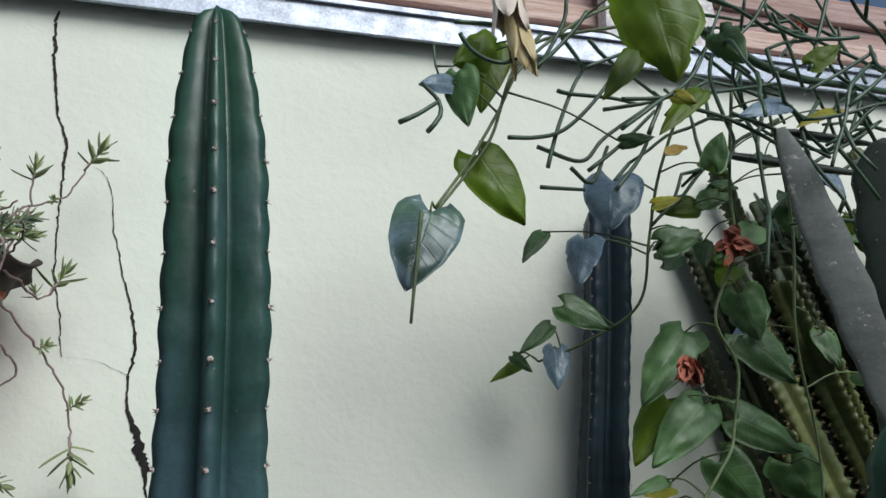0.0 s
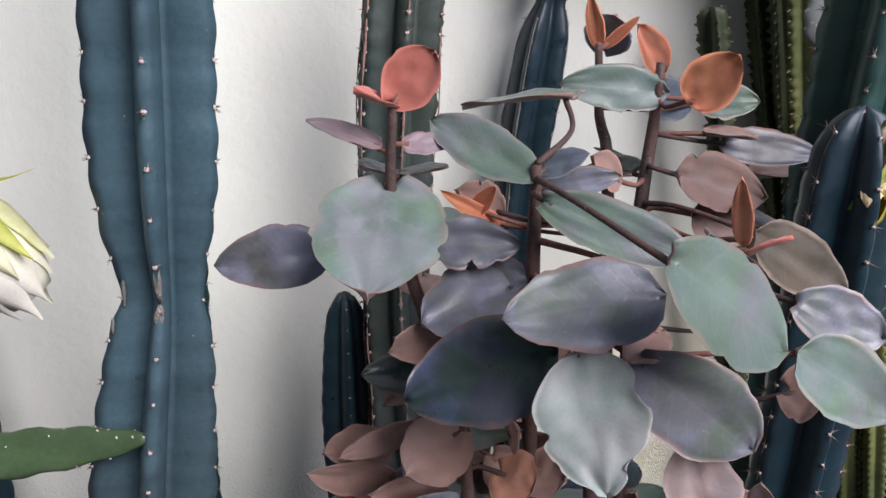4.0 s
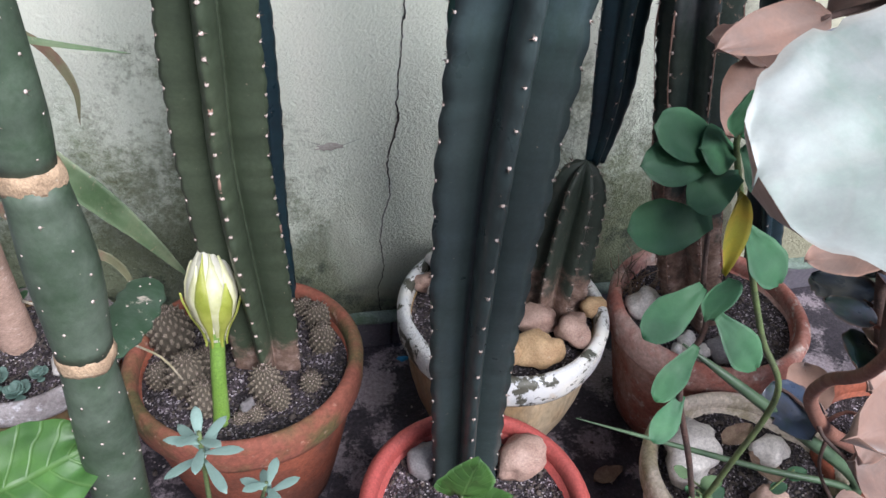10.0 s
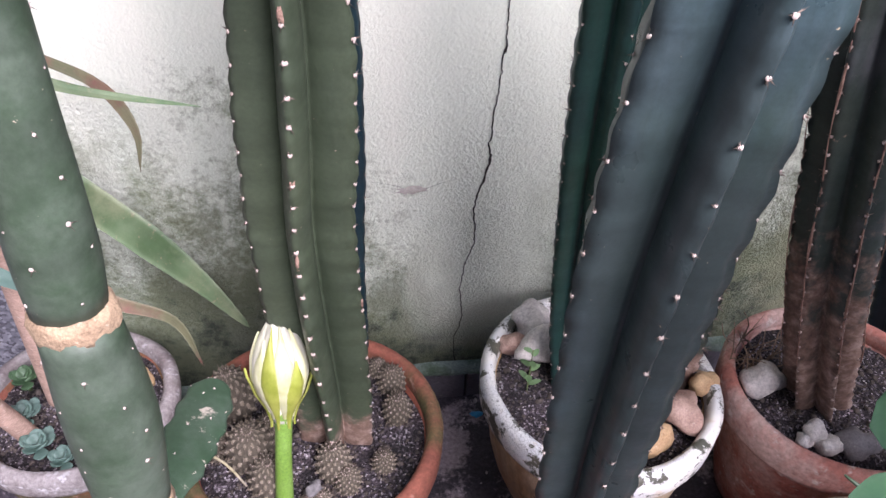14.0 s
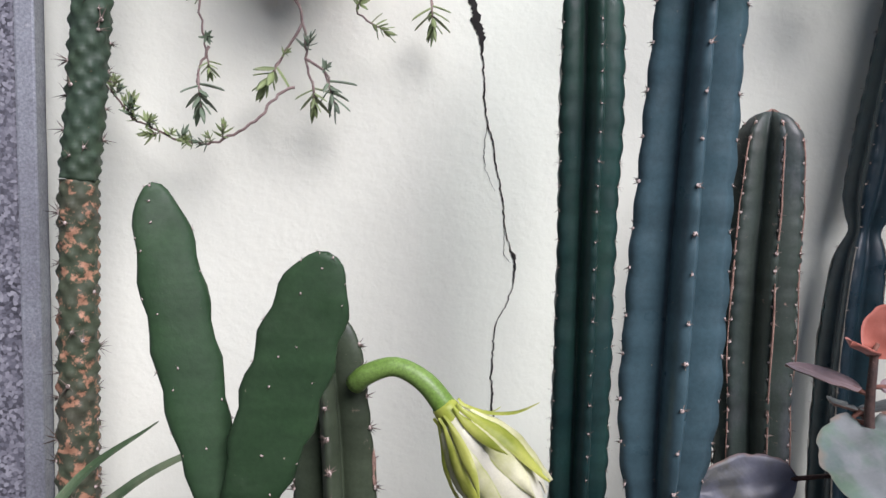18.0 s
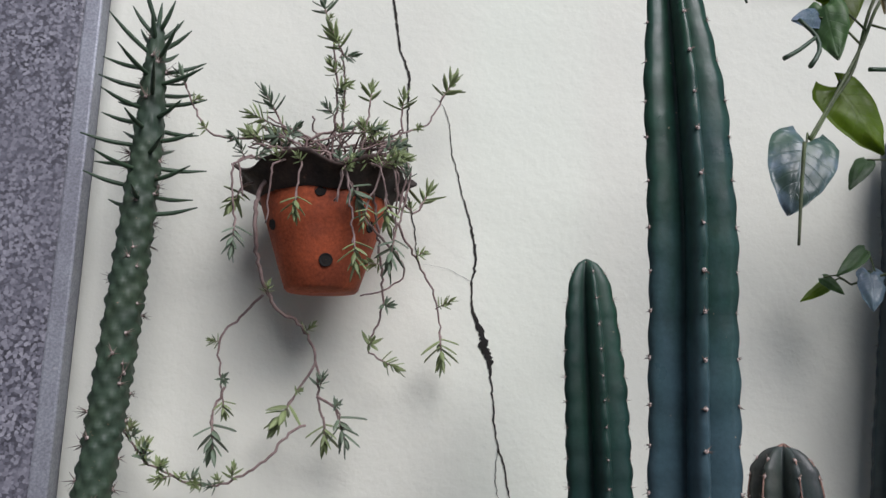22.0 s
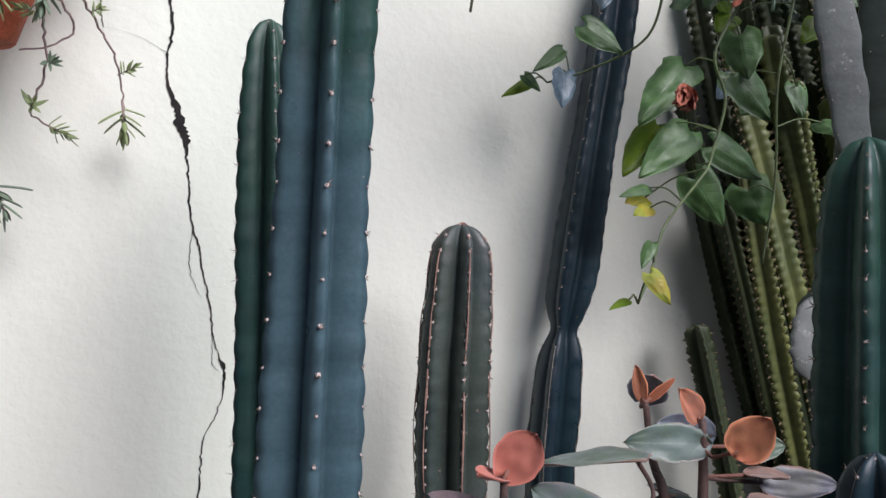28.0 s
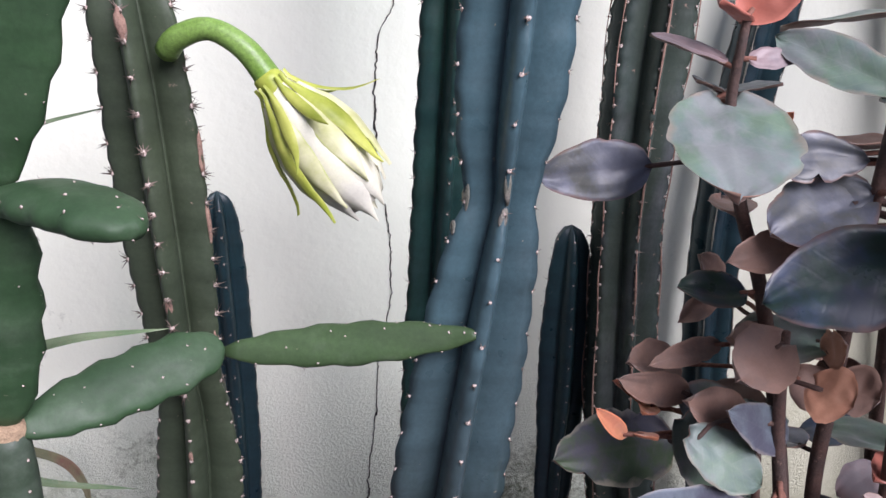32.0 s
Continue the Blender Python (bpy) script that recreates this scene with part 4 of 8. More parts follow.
def leaf_geo(base, tip, width, normal, shape="ovate", cup=0.12, sag=0.08, wave=0.03, thick=0.0012, nu=14, nv=8, seed=0, nibble=0.0, lobe=0.0, turn=0.0, notches=()):
    """A leaf blade with two faces, a midrib fold, a curved length and an uneven edge; lobe sets the two ears of a heart-shaped base behind the stalk."""
    B, T, N = Vector(base), Vector(tip), Vector(normal)
    X = T - B
    L = X.length
    X.normalize()
    N = (N - X * N.dot(X)).normalized()
    N = Matrix.Rotation(turn, 3, X) @ N
    Y = N.cross(X)
    prof, v, off = OUTLINES[shape], [], Vector((seed * 1.71, seed * 0.37, seed * 2.9))
    for side in (1, -1):
        for i in range(nu + 1):
            u = i / nu
            w = max(prof(u), 0.015) * width * 0.5
            for j in range(nv + 1):
                q = 2 * j / nv - 1
                edge = 1 + wave * noise.noise(Vector((u * 5, q * 2, seed))) * 2 - nibble * max(0, noise.noise(Vector((u * 9, q * 3, seed + 7))) - 0.1) * abs(q) ** 4
                for nu0, side0, deep, wide in notches:
                    if q * side0 > 0:
                        edge -= deep * abs(q) ** 3 * math.exp(-((u - nu0) / wide) ** 2)
                z = cup * width * (abs(q) ** 1.6) * 0.5 - sag * L * u * u + wave * width * noise.noise(Vector((u * 4, q * 2.5, 3)) + off)
                back = -lobe * width * (abs(q) ** 1.5) * max(0, 1 - u * 2.2)
                rim = 1 - abs(q) ** 6
                v.append(B + X * (L * u + back) + Y * (w * q * edge) + N * (z + side * thick * 0.5 * rim * min(1, (1 - u) * 8 + 0.1)))
    n, f = nv + 1, []
    m = (nu + 1) * n
    for i in range(nu):
        for j in range(nv):
            a = i * n + j
            f += [(a, a + n, a + n + 1, a + 1), (m + a, m + a + 1, m + a + n + 1, m + a + n)]
    ring = [*range(n), *[i * n + nv for i in range(1, nu + 1)], *[nu * n + j for j in range(nv - 1, -1, -1)], *[i * n for i in range(nu - 1, 0, -1)]]
    for k, a in enumerate(ring):
        b = ring[(k + 1) % len(ring)]
        f.append((a, b, b + m, a + m))
    return v, f


def blade_uv(nu, nv):
    one = [(i / nu, 2 * j / nv - 1) for i in range(nu + 1) for j in range(nv + 1)]
    return one + one


def leaf_part(name, mats, parent, label="", nu=14, nv=8, **more):
    """A leaf whose upper face, lower face and edge may differ in material."""
    v, f = leaf_geo(nu=nu, nv=nv, **more)
    which = None
    if isinstance(mats, (list, tuple)):
        which = [0, 1] * (nu * nv) + [2] * (len(f) - 2 * nu * nv)
    return part(name, (v, f), mats, parent, label, which, uv=blade_uv(nu, nv))


def leaf_skin(name, base, alt, edge, rough=0.5, veins=0.0, sheen=0.0, spots=0.66, big=26, vary=0.12, grain=0.35, margin=None, glow=0.0, patch=None):
    """Leaf skin: mottled, flecked, with a midrib and side veins drawn along the blade, and a margin of its own colour."""
    m, t, b = material(name, rough)
    w = coords(t)
    c = mixed(t, ramp(t, noise_of(t, w, big, 6.0, 0.6), (0.38, 0.0), (0.58, 1.0)), base, alt)
    c = mixed(t, 1.0, c, ramp(t, noise_of(t, w, big * 0.5, 3.0), (0.34, 0.66), (0.66, 1.30)), "MULTIPLY")
    c = mixed(t, ramp(t, noise_of(t, w, 130, 6.0, 0.7), (spots + 0.03, 0.0), (spots + 0.12, 0.6)), c, edge)
    if patch:
        c = mixed(t, ramp(t, noise_of(t, coords(t, (1.3, 0.8, 1.0)), big * 0.5, 6.0, 0.62), (0.47, 0.0), (0.60, 0.85)), c, patch)
    height = maths(t, "ADD", maths(t, "MULTIPLY", noise_of(t, w, 170, 4.0), 0.35), noise_of(t, w, 45, 3.0))
    if veins or margin:
        uv = t.nodes.new("ShaderNodeUVMap")
        uv.uv_map = "blade"
        sep = t.nodes.new("ShaderNodeSeparateXYZ")
        link(t, uv.outputs[0], sep.inputs[0])
        across = maths(t, "ABSOLUTE", sep.outputs["Y"])
    if margin:
        ragged = maths(t, "ADD", across, maths(t, "MULTIPLY", maths(t, "SUBTRACT", noise_of(t, w, 45, 5.0), 0.5), 0.55))
        c = mixed(t, ramp(t, ragged, (0.86, 0.0), (1.10, 0.65)), c, margin)
    if veins:
        side = maths(t, "PINGPONG", maths(t, "MULTIPLY", maths(t, "SUBTRACT", sep.outputs["X"], maths(t, "MULTIPLY", across, 0.22)), 7.0), 0.5)
        lines = maths(t, "MAXIMUM", ramp(t, across, (0.02, 1.0), (0.07, 0.0)), ramp(t, side, (0.03, 0.75), (0.10, 0.0)))
        c = mixed(t, maths(t, "MULTIPLY", lines, veins), c, edge)
        height = maths(t, "SUBTRACT", height, maths(t, "MULTIPLY", lines, veins * veins * 16))
    c = mixed(t, 1.0, c, ramp(t, noise_of(t, w, 420, 4.0, 0.7), (0.30, 0.93), (0.72, 1.05)), "MULTIPLY")
    info = t.nodes.new("ShaderNodeObjectInfo")
    hsv = t.nodes.new("ShaderNodeHueSaturation")
    link(t, c, hsv.inputs["Color"])
    link(t, maths(t, "ADD", maths(t, "MULTIPLY", info.outputs["Random"], vary * 2), 1 - vary), hsv.inputs["Value"])
    link(t, hsv.outputs[0], b.inputs["Base Color"])
    link(t, ramp(t, noise_of(t, w, 60), (0.3, max(rough - 0.1, 0.1)), (0.7, rough + 0.15)), b.inputs["Roughness"])
    b.inputs["Sheen Weight"].default_value = sheen
    b.inputs["Specular IOR Level"].default_value = 0.45
    bump(t, b, height, grain, 0.0012)
    if glow:
        through_leaf = node(t, "ShaderNodeBsdfTranslucent")
        link(t, hsv.outputs[0], through_leaf.inputs["Color"])
        add = node(t, "ShaderNodeMixShader", Fac=glow)
        link(t, b.outputs[0], add.inputs[1])
        link(t, through_leaf.outputs[0], add.inputs[2])
        link(t, add.outputs[0], t.nodes["Material Output"].inputs["Surface"])
    return m


RUST = (0.20, 0.105, 0.07)
FELT = {
    "sage": leaf_skin("sage_felt_leaf", (0.125, 0.190, 0.130), (0.105, 0.150, 0.130), (0.27, 0.28, 0.25), 0.44, 0.08, 0.12, 0.62, 34, margin=(0.22, 0.17, 0.13), patch=(0.170, 0.178, 0.182)),
    "pale": leaf_skin("pale_felt_leaf", (0.235, 0.300, 0.260), (0.275, 0.300, 0.285), (0.36, 0.30, 0.26), 0.5, 0.08, 0.12, 0.62, 34, margin=(0.27, 0.25, 0.22), patch=(0.31, 0.33, 0.315)),
    "blush": leaf_skin("pinkish_grey_leaf", (0.36, 0.265, 0.24), (0.30, 0.265, 0.255), (0.44, 0.36, 0.33), 0.55, 0.08, 0.2, 0.62, 34, margin=(0.30, 0.19, 0.15), patch=(0.42, 0.32, 0.29)),
    "mauve": leaf_skin("mauve_leaf", (0.088, 0.090, 0.078), (0.066, 0.073, 0.088), (0.20, 0.16, 0.14), 0.38, 0.06, 0.1, 0.62, 34, margin=RUST, patch=(0.122, 0.130, 0.168)),
    "lilac": leaf_skin("lilac_leaf", (0.182, 0.196, 0.235), (0.124, 0.132, 0.138), (0.34, 0.28, 0.28), 0.38, 0.08, 0.1, 0.60, 34, margin=RUST, patch=(0.090, 0.122, 0.082)),
    "plum": leaf_skin("plum_leaf", (0.160, 0.100, 0.098), (0.19, 0.135, 0.14), (0.26, 0.18, 0.17), 0.5, 0.08, 0.1, patch=(0.15, 0.135, 0.15)),
    "plumgreen": leaf_skin("green_and_plum_leaf", (0.075, 0.115, 0.058), (0.085, 0.085, 0.090), (0.22, 0.18, 0.14), 0.45, 0.08, 0.0, 0.64, 34, margin=(0.42, 0.36, 0.28), patch=(0.105, 0.098, 0.140)),
    "dark": leaf_skin("dark_glossy_leaf", (0.016, 0.044, 0.028), (0.030, 0.034, 0.044), (0.08, 0.07, 0.07), 0.34, 0.08, margin=(0.10, 0.055, 0.04), patch=(0.042, 0.060, 0.105)),
    "blue": leaf_skin("bluish_leaf", (0.130, 0.160, 0.185), (0.100, 0.120, 0.145), (0.25, 0.26, 0.28), 0.36, 0.08, 0.1, margin=(0.20, 0.17, 0.15), patch=(0.062, 0.060, 0.088)),
    "brown": leaf_skin("brown_felt_leaf", (0.255, 0.145, 0.108), (0.165, 0.108, 0.088), (0.32, 0.215, 0.175), 0.62, 0.08, 0.25, vary=0.3, margin=(0.27, 0.155, 0.11), patch=(0.24, 0.14, 0.105)),
    "brownedge": leaf_skin("olive_brown_leaf", (0.085, 0.074, 0.045), (0.11, 0.082, 0.056), (0.24, 0.16, 0.11), 0.65, 0.08, 0.2, margin=(0.30, 0.22, 0.16), patch=(0.13, 0.10, 0.08)),
    "red": leaf_skin("young_red_leaf", (0.54, 0.165, 0.110), (0.44, 0.130, 0.090), (0.58, 0.27, 0.20), 0.7, 0.05, 0.3),
    "orange": leaf_skin("young_orange_leaf", (0.60, 0.235, 0.105), (0.48, 0.155, 0.075), (0.60, 0.30, 0.16), 0.7, 0.05, 0.3),
    "orangetan": leaf_skin("tan_felt_leaf", (0.40, 0.20, 0.12), (0.32, 0.145, 0.085), (0.50, 0.32, 0.22), 0.7, 0.05, 0.3),
    "cream": leaf_skin("cream_leaf_tip", (0.66, 0.50, 0.34), (0.56, 0.38, 0.24), (0.72, 0.58, 0.44), 0.7, 0.05, 0.3),
}
M_TWIG = two_scale("reddish_brown_stem", (0.088, 0.046, 0.036), (0.058, 0.036, 0.030), (0.22, 0.14, 0.11), 30, 160, 0.75, 0.6, 0.6)
M_REDTWIG = two_scale("rusty_young_stem", (0.22, 0.095, 0.065), (0.17, 0.07, 0.05), (0.36, 0.19, 0.14), 30, 160, 0.75, 0.5)
VINE = {
    "vine": leaf_skin("vine_leaf", (0.046, 0.108, 0.028), (0.064, 0.132, 0.040), (0.15, 0.21, 0.12), 0.46, 0.16, spots=0.76, big=40, glow=0.15),
    "bright": leaf_skin("bright_vine_leaf", (0.20, 0.31, 0.016), (0.145, 0.24, 0.016), (0.28, 0.38, 0.08), 0.4, 0.2, spots=0.76, big=40, glow=0.55),
    # sheen and gloss leaves carry the sky's bluish reflection in their colour
    "sheen": leaf_skin("sky_sheen_vine_leaf", (0.085, 0.140, 0.125), (0.062, 0.115, 0.080), (0.16, 0.23, 0.20), 0.28, 0.28, spots=0.78, big=30, patch=(0.15, 0.215, 0.27)),
    "gloss": leaf_skin("sky_lit_vine_leaf", (0.165, 0.230, 0.300), (0.115, 0.175, 0.205), (0.24, 0.31, 0.36), 0.26, 0.22, spots=0.76, big=40),
    "yellow": leaf_skin("yellowing_leaf", (0.46, 0.38, 0.03), (0.25, 0.29, 0.03), (0.40, 0.22, 0.05), 0.5, 0.3, spots=0.66, big=60, glow=0.3),
}
M_PENCIL = flesh("pencil_stem_green", (0.045, 0.085, 0.045), (0.055, 0.10, 0.06), (0.10, 0.15, 0.12), 0.58, 0.4, scars=0.8)
M_VINESTEM = two_scale("vine_stem", (0.12, 0.17, 0.06), (0.085, 0.11, 0.05), (0.20, 0.16, 0.09), 30, 150, 0.6)

# ---- shrubby succulent with felted leaves ----
shrub = thing("felt_leaf_succulent", (0.655, 0.470, 0.19), "bushy succulent with felted grey-green, mauve and rusty leaves", "succulent")
SHRUB_STEMS = []


def shrub_stem(points, radii, mat):
    g = part("stem", tube(points, radii, 9, 0.012), mat, shrub)
    SHRUB_STEMS.append(np.asarray(curve_of(points, 0.008)))
    return g


shrub_stem([(0.281, 0.490, 1.222), (0.282, 0.491, 1.166), (0.293, 0.486, 1.12), (0.303, 0.480, 1.085), (0.325, 0.470, 1.03), (0.352, 0.465, 0.95), (0.385, 0.46, 0.84), (0.44, 0.455, 0.62), (0.54, 0.46, 0.36), (0.64, 0.47, 0.18)], [.0032, .0040, .0045, .005, .0055, .006, .0065, .008, .009, .011], M_TWIG)
shrub_stem([(0.361, 0.428, 1.196), (0.364, 0.429, 1.16), (0.367, 0.430, 1.125), (0.375, 0.435, 1.05), (0.388, 0.44, 0.95), (0.41, 0.45, 0.83), (0.47, 0.46, 0.62), (0.57, 0.465, 0.36), (0.65, 0.475, 0.18)], [.0035, .0045, .005, .0055, .006, .0065, .0075, .009, .010], M_TWIG)
shrub_stem([(0.494, 0.505, 1.256), (0.492, 0.50, 1.212), (0.486, 0.492, 1.149), (0.488, 0.488, 1.06), (0.50, 0.485, 0.95), (0.535, 0.48, 0.72), (0.60, 0.48, 0.42), (0.66, 0.475, 0.18)], [.0035, .0045, .0055, .006, .0065, .008, .009, .010], M_TWIG)
shrub_stem([(0.466, 0.553, 1.264), (0.468, 0.542, 1.209), (0.474, 0.53, 1.175), (0.484, 0.52, 1.06), (0.50, 0.51, 0.93), (0.56, 0.50, 0.62), (0.65, 0.48, 0.2)], [.003, .004, .005, .0055, .006, .008, .010], M_TWIG)
shrub_stem([(0.328, 0.435, 1.01), (0.334, 0.425, 0.936), (0.348, 0.415, 0.86), (0.39, 0.42, 0.70), (0.45, 0.43, 0.52), (0.54, 0.45, 0.34), (0.635, 0.46, 0.18)], [.0035, .005, .0055, .006, .007, .008, .010], M_TWIG)
shrub_stem([(0.150, 0.192, 0.945), (0.158, 0.196, 0.90), (0.164, 0.200, 0.855), (0.185, 0.220, 0.775), (0.213, 0.250, 0.688), (0.265, 0.310, 0.60), (0.345, 0.375, 0.48), (0.47, 0.43, 0.33), (0.645, 0.465, 0.18)], [.0018, .0026, .0030, .0034, .0038, .0045, .006, .008, .010], M_REDTWIG)
shrub_stem([(0.423, 0.42, 1.04), (0.425, 0.41, 0.947), (0.443, 0.41, 0.85), (0.47, 0.41, 0.73), (0.52, 0.43, 0.52), (0.60, 0.455, 0.32), (0.66, 0.465, 0.18)], [.004, .006, .0065, .007, .008, .009, .010], M_TWIG)
shrub_stem([(0.457, 0.42, 0.985), (0.457, 0.42, 0.90), (0.47, 0.42, 0.80), (0.50, 0.43, 0.66), (0.56, 0.45, 0.45), (0.65, 0.465, 0.19)], [.003, .0045, .005, .006, .008, .009], M_TWIG)
shrub_stem([(0.577, 0.39, 0.90), (0.54, 0.39, 0.89), (0.505, 0.395, 0.87), (0.50, 0.41, 0.80), (0.53, 0.43, 0.62), (0.60, 0.455, 0.40), (0.66, 0.47, 0.19)], [.003, .004, .005, .006, .007, .008, .010], M_REDTWIG)
shrub_stem([(0.352, 0.465, 0.90), (0.366, 0.46, 0.815), (0.40, 0.46, 0.70), (0.47, 0.46, 0.50), (0.57, 0.465, 0.32), (0.64, 0.475, 0.19)], [.003, .004, .005, .006, .008, .009], M_TWIG)
KAL = [0]


def kal(base, tip, width, normal, tone, shape="", **more):
    """One leaf of the shrub with its stalk, which reaches back to the nearest stem."""
    KAL[0] += 1
    k = KAL[0]
    long = (Vector(tip) - Vector(base)).length
    young = tone in ("red", "orange", "cream")
    shape = shape or ("round" if width > 0.8 * long or tone in ("sage", "pale", "lilac") and k % 3 else "ovate")
    under = FELT["brown"] if not young else FELT[tone]
    lf = leaf_part("leaf", [FELT[tone], under, under], shrub, nu=44 if more else 16, nv=20 if more else 12, base=base, tip=tip, width=width * 1.06, normal=normal, shape=shape, cup=0.3 if young or tone == "brown" else 0.14, sag=0.04 + 0.03 * (k % 4), wave=0.05,
                   thick=0.0026, seed=k, nibble=0.0 if young else 0.18 + 0.7 * (k % 5 == 0), **{"lobe": 0.10 if shape == "round" else 0.0, **more})
    b = np.array(base)
    best = min((s[np.argmin(((s - b) ** 2).sum(1))] for s in SHRUB_STEMS), key=lambda p: ((p - b) ** 2).sum())
    d = Vector(best) - Vector(base)
    inward = (Vector(tip) - Vector(base)).normalized()
    if 0.004 < d.length < 0.16:
        mid = Vector(base) + d * 0.5 - inward * min(d.length * 0.25, 0.012)
        part("stalk", tube([tuple(Vector(base) + inward * 0.006), tuple(mid), tuple(best)], [.0022, .0019, .0026], 7, 0.006), M_REDTWIG if young or k % 3 == 0 else M_TWIG, lf)


kal((0.281, 0.493, 1.164), (0.247, 0.405, 1.126), 0.084, (-0.34, -0.87, 0.36), 'sage', 'round', lobe=0.13)
kal((0.25, 0.53, 1.108), (0.162, 0.54, 1.097), 0.046, (-0.15, -0.9, 0.42), 'mauve')
kal((0.275, 0.495, 1.192), (0.229, 0.52, 1.213), 0.031, (0.1, -0.24, 0.97), 'plum')
kal((0.283, 0.495, 1.225), (0.307, 0.485, 1.26), 0.038, (-0.44, -0.85, 0.29), 'red')
kal((0.286, 0.502, 1.219), (0.252, 0.478, 1.235), 0.025, (0.1, -0.24, 0.97), 'red')
kal((0.287, 0.49, 1.196), (0.322, 0.48, 1.201), 0.016, (-0.07, -0.83, 0.55), 'plum')
kal((0.361, 0.43, 1.188), (0.305, 0.49, 1.217), 0.034, (-0.22, -0.92, 0.32), 'sage')
kal((0.295, 0.532, 1.168), (0.263, 0.508, 1.179), 0.023, (0.1, -0.24, 0.97), 'sage')
kal((0.296, 0.522, 1.168), (0.325, 0.498, 1.181), 0.022, (0.1, -0.24, 0.97), 'sage')
kal((0.298, 0.46, 1.135), (0.358, 0.432, 1.141), 0.035, (-0.31, -0.84, 0.45), 'mauve')
kal((0.36, 0.41, 1.176), (0.432, 0.348, 1.156), 0.034, (-0.61, -0.72, 0.32), 'sage')
kal((0.4, 0.329, 1.143), (0.311, 0.349, 1.127), 0.053, (-0.46, -0.6, 0.66), 'lilac')
kal((0.367, 0.285, 1.181), (0.444, 0.275, 1.131), 0.056, (-0.4, -0.61, 0.69), 'sage')
kal((0.407, 0.476, 1.232), (0.353, 0.556, 1.221), 0.053, (0.1, -0.24, 0.97), 'sage')
kal((0.501, 0.5, 1.234), (0.416, 0.51, 1.239), 0.035, (-0.38, -0.9, 0.23), 'sage')
kal((0.477, 0.572, 1.261), (0.45, 0.548, 1.301), 0.014, (-0.52, -0.79, 0.32), 'orange')
kal((0.489, 0.587, 1.259), (0.484, 0.563, 1.287), 0.040, (-0.36, -0.82, 0.45), 'blue')
kal((0.478, 0.567, 1.261), (0.493, 0.543, 1.287), 0.009, (-0.35, -0.93, 0.1), 'orange')
kal((0.518, 0.537, 1.247), (0.479, 0.513, 1.281), 0.024, (-0.47, -0.79, 0.38), 'orange')
kal((0.501, 0.472, 1.23), (0.519, 0.448, 1.268), 0.038, (-0.6, -0.78, 0.19), 'orange')
kal((0.527, 0.502, 1.229), (0.57, 0.478, 1.232), 0.028, (-0.63, -0.76, 0.16), 'sage')
kal((0.367, 0.437, 1.189), (0.388, 0.413, 1.207), 0.018, (-0.21, -0.78, 0.59), 'blue')
kal((0.372, 0.442, 1.177), (0.418, 0.418, 1.191), 0.020, (-0.44, -0.82, 0.38), 'mauve')
kal((0.443, 0.462, 1.174), (0.406, 0.438, 1.199), 0.025, (-0.29, -0.82, 0.5), 'brown')
kal((0.497, 0.472, 1.177), (0.567, 0.448, 1.163), 0.046, (-0.4, -0.7, 0.6), 'brown')
kal((0.548, 0.492, 1.196), (0.632, 0.468, 1.194), 0.030, (-0.63, -0.69, 0.36), 'mauve')
kal((0.532, 0.492, 1.204), (0.565, 0.468, 1.209), 0.023, (0.1, -0.24, 0.97), 'brown')
kal((0.51, 0.392, 1.157), (0.581, 0.368, 1.114), 0.041, (-0.6, -0.63, 0.49), 'brownedge')
kal((0.5, 0.387, 1.149), (0.467, 0.363, 1.199), 0.013, (-0.7, -0.62, 0.35), 'orange')
kal((0.503, 0.387, 1.141), (0.514, 0.363, 1.164), 0.019, (0.1, -0.24, 0.97), 'red')
kal((0.514, 0.392, 1.128), (0.46, 0.368, 1.17), 0.040, (0.1, -0.24, 0.97), 'sage')
kal((0.52, 0.352, 1.12), (0.576, 0.328, 1.1), 0.040, (-0.61, -0.67, 0.42), 'lilac')
kal((0.506, 0.332, 1.098), (0.583, 0.308, 1.053), 0.050, (-0.71, -0.44, 0.56), 'sage')
kal((0.358, 0.366, 1.095), (0.267, 0.388, 1.06), 0.064, (-0.55, -0.64, 0.54), 'dark')
kal((0.327, 0.43, 1.081), (0.27, 0.437, 1.067), 0.030, (-0.27, -0.77, 0.57), 'brown')
kal((0.352, 0.332, 1.114), (0.376, 0.318, 1.020), 0.062, (-0.43, -0.72, 0.54), 'pale', 'ovate', notches=((0.80, 1, 0.42, 0.07), (0.93, -1, 0.35, 0.05), (0.50, -1, 0.16, 0.05), (0.30, 1, 0.18, 0.08)))
kal((0.393, 0.334, 1.101), (0.489, 0.324, 1.026), 0.059, (-0.71, -0.56, 0.43), 'lilac')
kal((0.419, 0.352, 1.108), (0.381, 0.328, 1.105), 0.025, (-0.45, -0.7, 0.55), 'brown')
kal((0.365, 0.43, 1.117), (0.312, 0.45, 1.107), 0.035, (-0.35, -0.7, 0.62), 'mauve')
kal((0.419, 0.612, 1.107), (0.365, 0.588, 1.137), 0.039, (-0.39, -0.78, 0.49), 'brown')
kal((0.761, 0.592, 1.067), (0.645, 0.568, 1.116), 0.071, (0.1, -0.24, 0.97), 'mauve')
kal((0.321, 0.512, 1.01), (0.294, 0.488, 1.014), 0.027, (-0.05, -0.84, 0.55), 'brown')
kal((0.606, 0.612, 1.207), (0.517, 0.588, 1.23), 0.038, (-0.67, -0.71, 0.2), 'blue')
kal((0.562, 0.382, 1.033), (0.575, 0.358, 1.041), 0.046, (-0.49, -0.54, 0.68), 'brown')
